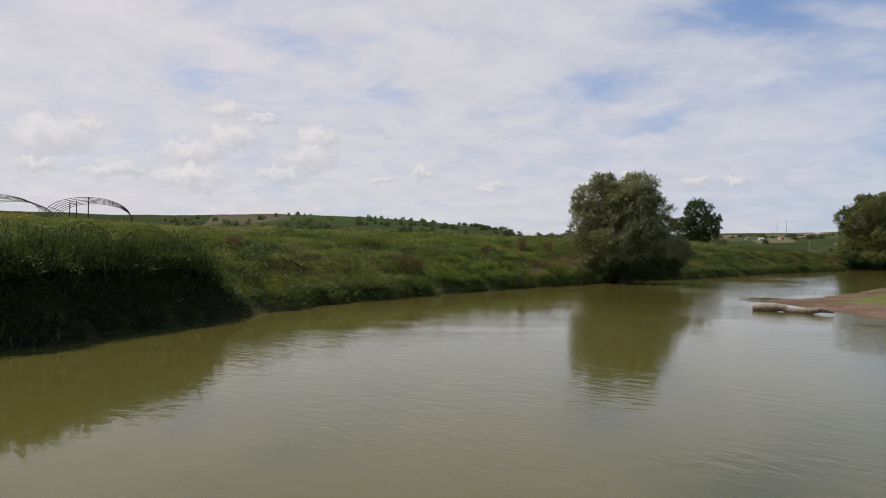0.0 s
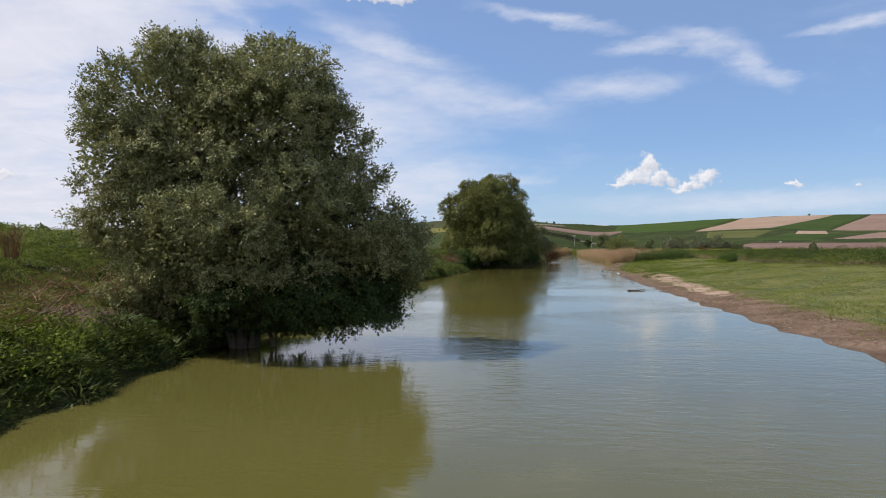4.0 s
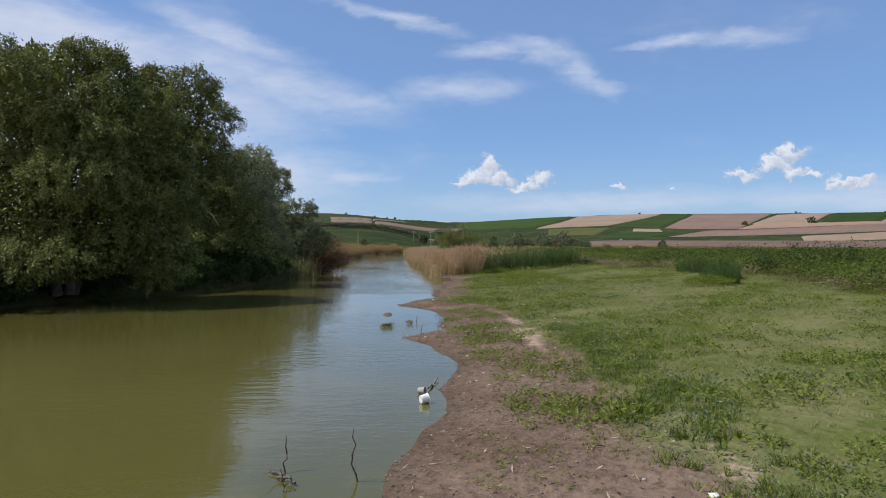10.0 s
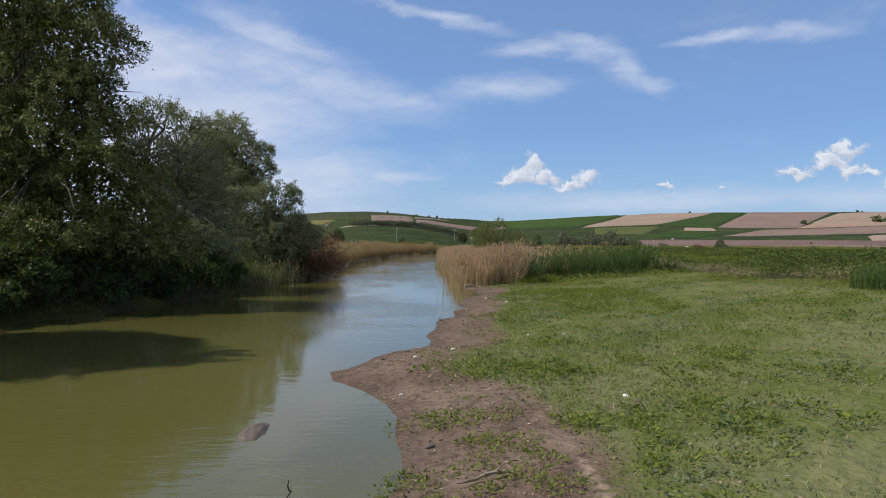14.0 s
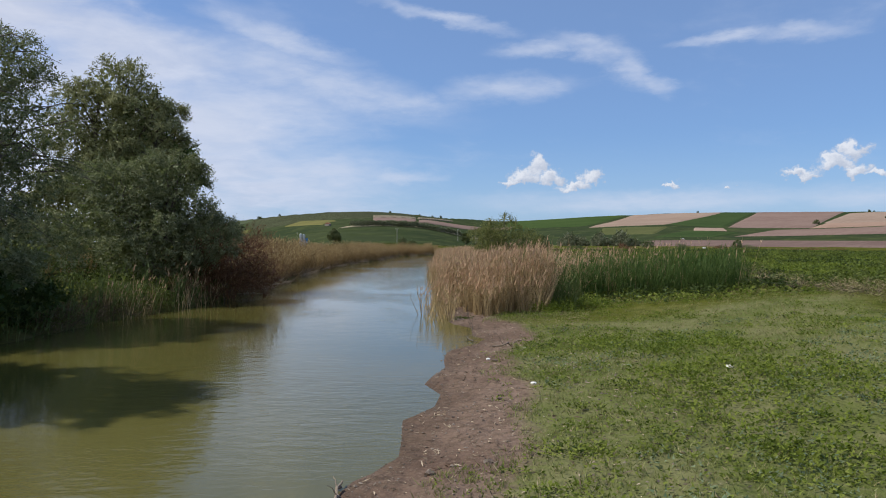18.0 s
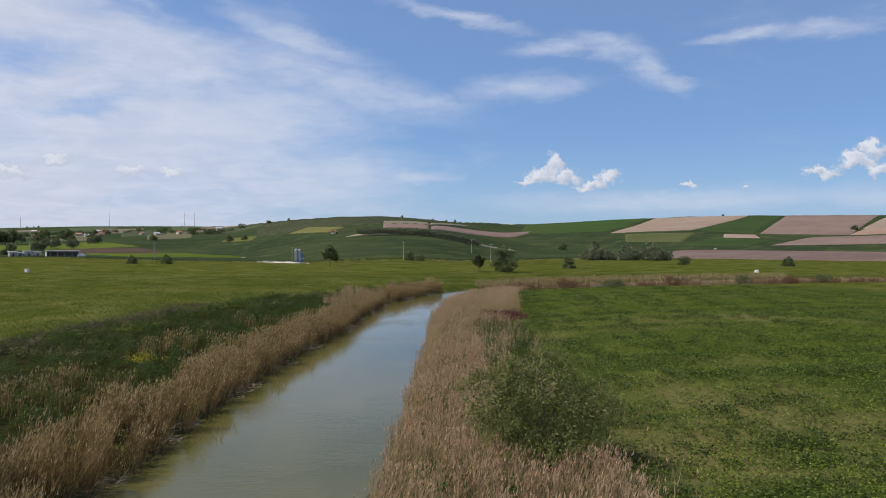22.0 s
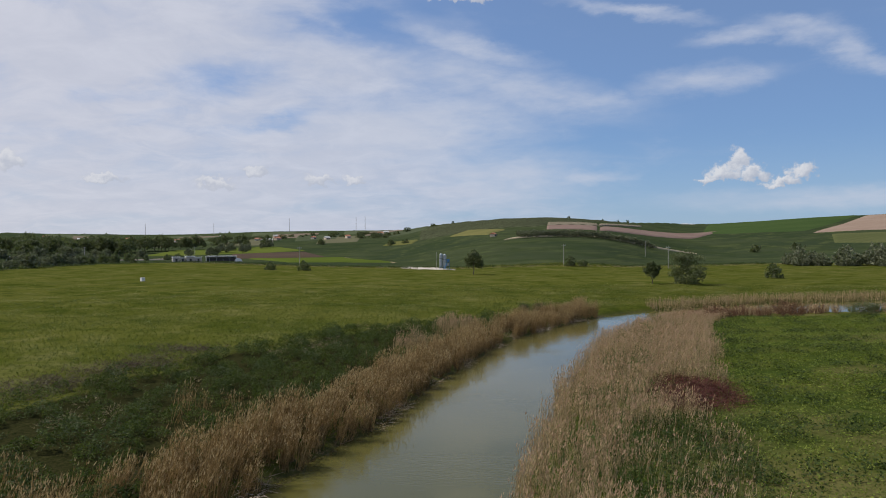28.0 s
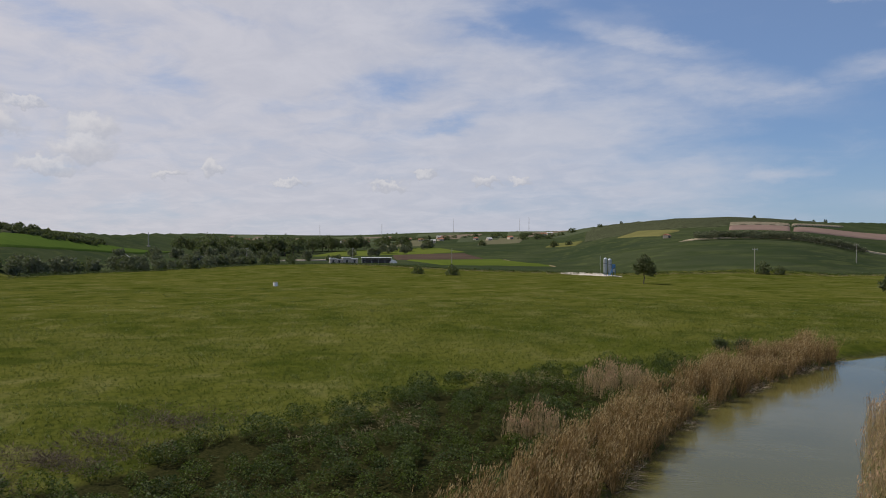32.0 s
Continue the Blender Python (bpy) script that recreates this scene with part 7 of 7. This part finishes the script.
for bay in range(3):
    oy = bay * 8.9
    for k in range(6):
        a = np.linspace(0, np.pi, 17)
        pts = np.stack([np.full(17, -5 + 2.6 * k), oy + RADIUS * np.cos(a), RISE * np.sin(a) ** 0.8], 1)
        part_of(hoops, link_mesh("hoop", *tube(pts, np.full(17, 0.036), 5), MAT["iron"], True))
    for a in (0.5, 1.05, 1.571, 2.09, 2.64):
        y, z = oy + RADIUS * math.cos(a), RISE * math.sin(a) ** 0.8
        bm_part("purlin", rod(bmesh.new(), (-5, y, z), (8, y, z), 0.03, sides=5), MAT["iron"], hoops)
    for k in (0, 3, 5):
        bm_part("post", box(bmesh.new(), (0.11, 0.11, RISE), (-5 + 2.6 * k, oy + 0.6 * k, RISE / 2)), MAT["iron"], hoops)

# weedy ditch along the far side of the pasture
ditch = line_of([(100, 455), (118, 492), (150, 530), (184, 572), (231, 585), (269, 494), (304, 448), (341, 424), (378, 404), (420, 395), (470, 380)], 900, 1.6, 2401)
weeds("ditch_weeds", np.array([c[0] for c in ditch]), np.array([c[1] for c in ditch]), "dark rough weeds along a ditch", "weed_dark", 26, 1.1, 1.1, 0.5, 0.22, 2403)
ditch = line_of([(231, 580), (267, 488), (302, 443), (340, 419), (376, 399), (420, 388), (470, 372)], 400, 1.5, 2405)
weeds("ditch_weeds", np.array([c[0] for c in ditch]), np.array([c[1] for c in ditch]), "yellowish rank grass along the ditch", "grass_dry", 14, 0.5, 1.0, 0.5, 0.1, 2407)

# ---- small things by the water ----
def log_at(name, a, b, r, label, seed, mat="dead_wood", stubs=2):
    rng = np.random.default_rng(seed)
    ob = thing(name, a, label, "log" if r > 0.05 else "stick")
    d = np.subtract(b, a)
    pts = bent((0, 0, 0), d, 0.0, rng, 9)
    rad = np.interp(np.linspace(0, 1, 9), [0, 0.1, 0.8, 1], [r * 0.7, r, r * 0.75, r * 0.35])
    part_of(ob, link_mesh("stem", *tube(pts, rad, 10), MAT[mat], True))
    for k in range(stubs):
        s = pts[2 + 2 * k % 6]
        w = rng.normal(0, 1, 3); w[2] = abs(w[2]); w /= np.linalg.norm(w)
        q = bent(s, s + w * np.linalg.norm(d) * rng.uniform(0.15, 0.4), 0.02, rng, 5)
        part_of(ob, link_mesh("branch", *tube(q, np.linspace(r * 0.45, r * 0.12, 5), 6), MAT[mat], True))
    return ob


def on_shore(x, y, up=0.05):
    return (x, y, max(0.0, height(x, y)) + up)


log_at("driftwood_log", (15.1, 33.0, 0.10), (17.6, 30.7, 0.14), 0.19, "pale weathered driftwood log in shallow water", 1, stubs=0)
log_at("driftwood_branch", (47.2, 70.4, 0.02), (48.3, 69.8, 0.05), 0.05, "dark wet branch lying in the water", 2, "bark", 0)
for k, (x, y, l, a) in enumerate(((71.6, 90.9, 1.0, 30), (66.4, 88.4, 0.7, 80), (104.6, 117.0, 1.3, -20), (105.4, 118.4, 0.9, 60), (78.0, 95.0, 0.6, 10), (64.2, 83.6, 0.8, 120), (94.6, 110.8, 0.6, 45), (57.0, 77.4, 0.8, 70), (82.6, 98.0, 0.7, 160), (147.2, 153.2, 3.2, 80))):
    p = on_shore(x, y, 0.04)
    q = on_shore(x + l * math.cos(radians(a)), y + l * math.sin(radians(a)), 0.06 if l < 2 else 3.4)
    log_at("stick", p, q, 0.022 if l < 2 else 0.05, "bare dead branch rising from the reeds" if l > 2 else "dry twig washed up on the mud", 10 + k, "dead_wood" if k % 2 == 0 else "bark", 3 if l > 2 else 2)
# twigs standing in the shallows
for k, (x, y) in enumerate(((66.2, 88.3), (66.6, 88.9), (67.0, 88.0), (78.4, 97.3), (79.6, 97.6), (108.8, 121.6), (108.2, 121.0), (107.6, 120.4), (109.3, 122.2), (80.6, 99.5))):
    log_at("twig", (x, y, -0.1), (x + 0.1 * math.sin(k * 2), y + 0.12 * math.cos(k), 0.25 + 0.2 * (k % 3)), 0.012, "thin twig standing in the shallows", 40 + k, "bark", 2)


def bucket(x, y, turn, tint, label, r=0.085, h=0.17):
    ob = thing("bucket", on_shore(x, y, r * 0.95), label, "bucket")
    ob.rotation_euler = (radians(86), 0, radians(turn))
    bm = bmesh.new()
    rod(bm, (0, 0, 0), (0, 0, h), r * 0.82, r, 20)
    top = max(bm.faces, key=lambda f: f.calc_center_median().z)
    bmesh.ops.delete(bm, geom=[top], context="FACES")
    bmesh.ops.solidify(bm, geom=bm.faces[:], thickness=0.006)
    bm_part("body", bm, MAT[tint], ob)
    a = np.linspace(0, 2 * np.pi, 25)
    part_of(ob, link_mesh("rim", *tube(np.stack([np.cos(a) * r, np.sin(a) * r, np.full(25, h)], 1), np.full(25, 0.008), 6), MAT[tint], True))


bucket(70.6, 90.2, 70, "plastic", "dirty white plastic pail lying in the shallows", 0.085, 0.14)
bucket(71.2, 90.8, 20, "concrete", "small grey tub tipped over at the waterline", 0.07, 0.13)


def bits(n, u0, u1, d0, d1, seed, name, mat, label, size):
    rng = np.random.default_rng(seed)
    for k in range(n):
        u, d = rng.uniform(u0, u1), rng.uniform(d0, d1)
        x, y = (float(c[0]) for c in bank_point(BANK_R, np.array([u]), np.array([d]), -1))
        bm = bmesh.new()
        bmesh.ops.create_icosphere(bm, subdivisions=1, radius=size * rng.uniform(0.5, 1.2))
        for v in bm.verts:
            v.co = Vector((v.co.x * rng.uniform(0.8, 1.4), v.co.y * rng.uniform(0.8, 1.4), v.co.z * 0.55))
        ob = bm_part(name, bm, MAT[mat])
        ob.location = on_shore(x, y, size * 0.2)
        tagged(ob, label, "stone" if mat != "plastic" else "litter", name + "s on the shore")


bits(16, 100, 157, 1.0, 6.0, 401, "litter", "plastic", "scrap of white plastic on the mud", 0.06)
bits(60, 60, 157, 0.3, 4.0, 403, "stone", "concrete", "small pale stone on the muddy shore", 0.045)
bits(50, 60, 157, 0.2, 4.5, 405, "clod", "mud", "clod of dark mud on the shore", 0.07)


def mud_islet(x, y, w, l, turn, label, green=0, seed=1):
    rng = np.random.default_rng(seed)
    ob = thing("mud_islet", (x, y, 0), label, "islet")
    n = 15
    s, t = np.meshgrid(np.linspace(-1, 1, n), np.linspace(-1, 1, n), indexing="ij")
    r = np.hypot(s, t)
    z = 0.10 * (1 - r ** 2) + rng.normal(0, 0.012, (n, n)) - 0.02
    a = radians(turn)
    px, py = s * l, t * w
    part_of(ob, link_mesh("mound", np.stack([px * math.cos(a) - py * math.sin(a), px * math.sin(a) + py * math.cos(a), z], -1).reshape(-1, 3), grid_faces(n, n), MAT["mud"], True))
    if green:
        m = green * 10
        at = np.stack([rng.normal(0, l * 0.35, green), rng.normal(0, w * 0.35, green), np.full(green, 0.05)], 1)
        at = np.stack([at[:, 0] * math.cos(a) - at[:, 1] * math.sin(a), at[:, 0] * math.sin(a) + at[:, 1] * math.cos(a), at[:, 2]], 1)
        way = rng.normal(0, 0.6, (m, 3)); way[:, 2] = abs(way[:, 2]) + 0.3
        tagged(part_of(ob, link_mesh("sprout_patch", *kites(np.repeat(at, 10, 0) + rng.normal(0, 0.05, (m, 3)) * (1, 1, 0.3), way, 0.09 * rng.uniform(0.6, 1.3, m), 0.03, rng), MAT["weed"])), "green sprouts", kind="stuff")


mud_islet(81.8, 102.2, 0.22, 0.55, 45, "small bare mud islet in the shallows", 0, 1)
mud_islet(78.7, 99.2, 0.22, 0.35, 20, "mud patch with green sprouts in the water", 14, 2)
mud_islet(80.0, 99.3, 0.10, 0.45, 50, "thin mud bar just above the water", 3, 3)
mud_islet(19.0, 40.0, 0.7, 1.6, -15, "muddy spit with a grassy crest", 60, 5)
mud_islet(109.9, 123.0, 0.5, 0.8, 45, "trampled reed stubble in the shallows", 20, 6)
# dead brush and rusty dock stalks on the left bank
weeds("dead_brush", np.array([9.2, 9.9, 10.5, 11.0, 11.6, 8.6, 12.1]), np.array([56.4, 57.2, 57.9, 58.6, 59.3, 56.0, 60.0]), "tangle of dead brown twigs on the cut bank", "rust", 120, 0.7, 0.8, 0.55, 0.016, 411, category="brush")
q8 = np.random.default_rng(5)
a, r = q8.uniform(0, 6.283, 190), np.sqrt(q8.random(190))
weeds("burnt_patch", *xy(274.5 + 5.4 * r * np.cos(a), 0.3 + 3.2 * r * np.sin(a)), "scorched dark red stems in a gap of the reeds", "scorched", 60, 0.8, 0.5, 0.45, 0.03, 415, category="plant")
rng6 = np.random.default_rng(417)
weeds("yellow_flowers", rng6.uniform(-76, -47, 260), rng6.uniform(80, 100, 260), "yellow rape flowers beside the hoop frame", "yellow", 14, 0.9, 0.6, 0.14, 0.10, 419, category="flowers")
weeds("yellow_flowers", 142.6 + rng6.normal(0, 0.7, 14), 189.0 + rng6.normal(0, 0.7, 14), "clump of yellow-green flowers in the marsh", "yellow", 40, 1.0, 0.4, 0.12, 0.08, 421, category="flowers")
tree("bush", 221.0, 250.4, [(0, 0, 0.6, 0.8, 0.8, 0.6)], "dark_leaf", "small dark bush at the end of the bank", 1200, 0.2, 0.1, 0.0, 2, 0.04, 423, "bush")
tree("bush", 222.9, 249.0, [(0, 0, 0.6, 0.8, 0.8, 0.6)], "dark_leaf", "small dark bush at the end of the bank", 1200, 0.2, 0.1, 0.0, 2, 0.04, 425, "bush")
for k, (x, y, h) in enumerate(((252, 226, 2.6), (262, 220, 2.0), (280, 214, 2.4), (300, 206, 3.0), (310, 198, 2.0), (330, 196, 2.6), (243, 231, 1.8))):
    tree("bend_shrub", x, y, [(0, 0, h * 0.5, 1.8, 1.8, h * 0.5), (1.4, -1.0, h * 0.4, 1.6, 1.6, h * 0.4)], "rust" if k % 2 == 0 else "far_leaf", "brown leafless shrub by the bend" if k % 2 == 0 else "green shrub by the river bend", 2400, 0.28, 0.06, -0.2, 3, 0.05, 431 + k, "shrub")
# grass and tussocks over the pasture
rng7 = np.random.default_rng(441)


def pasture(n, near, far, power):
    u = rng7.uniform(170, 420, n)
    d = near + far * rng7.random(n) ** power
    return xy(u, np.interp(u, LEFT_U, LEFT_V) + np.interp(u, [172, 240, 300, 325], [26, 25, 18, 4]) + d)


x, y = pasture(60000, 0, 90, 1.5)
turf("pasture_grass", x, y, 0.22, 0.05, "short green grass of the grazed pasture", "pasture", 442, 3)
x, y = keep_where(*pasture(20000, 0, 110, 1.5), 6.0, 1.7, 0.1)
turf("pasture_grass", x, y, 0.26, 0.045, "pale flowering grass heads in the pasture", "grass", 444, 3)
x, y = keep_where(*pasture(20000, 0, 190, 1.4), 7.0, 3.3, 0.0)
weeds("pasture_tussocks", x, y, "low green tussocks on the grazed pasture", "weed", 8, 0.22, 0.26, 0.24, 0.06, 443, category="grass")
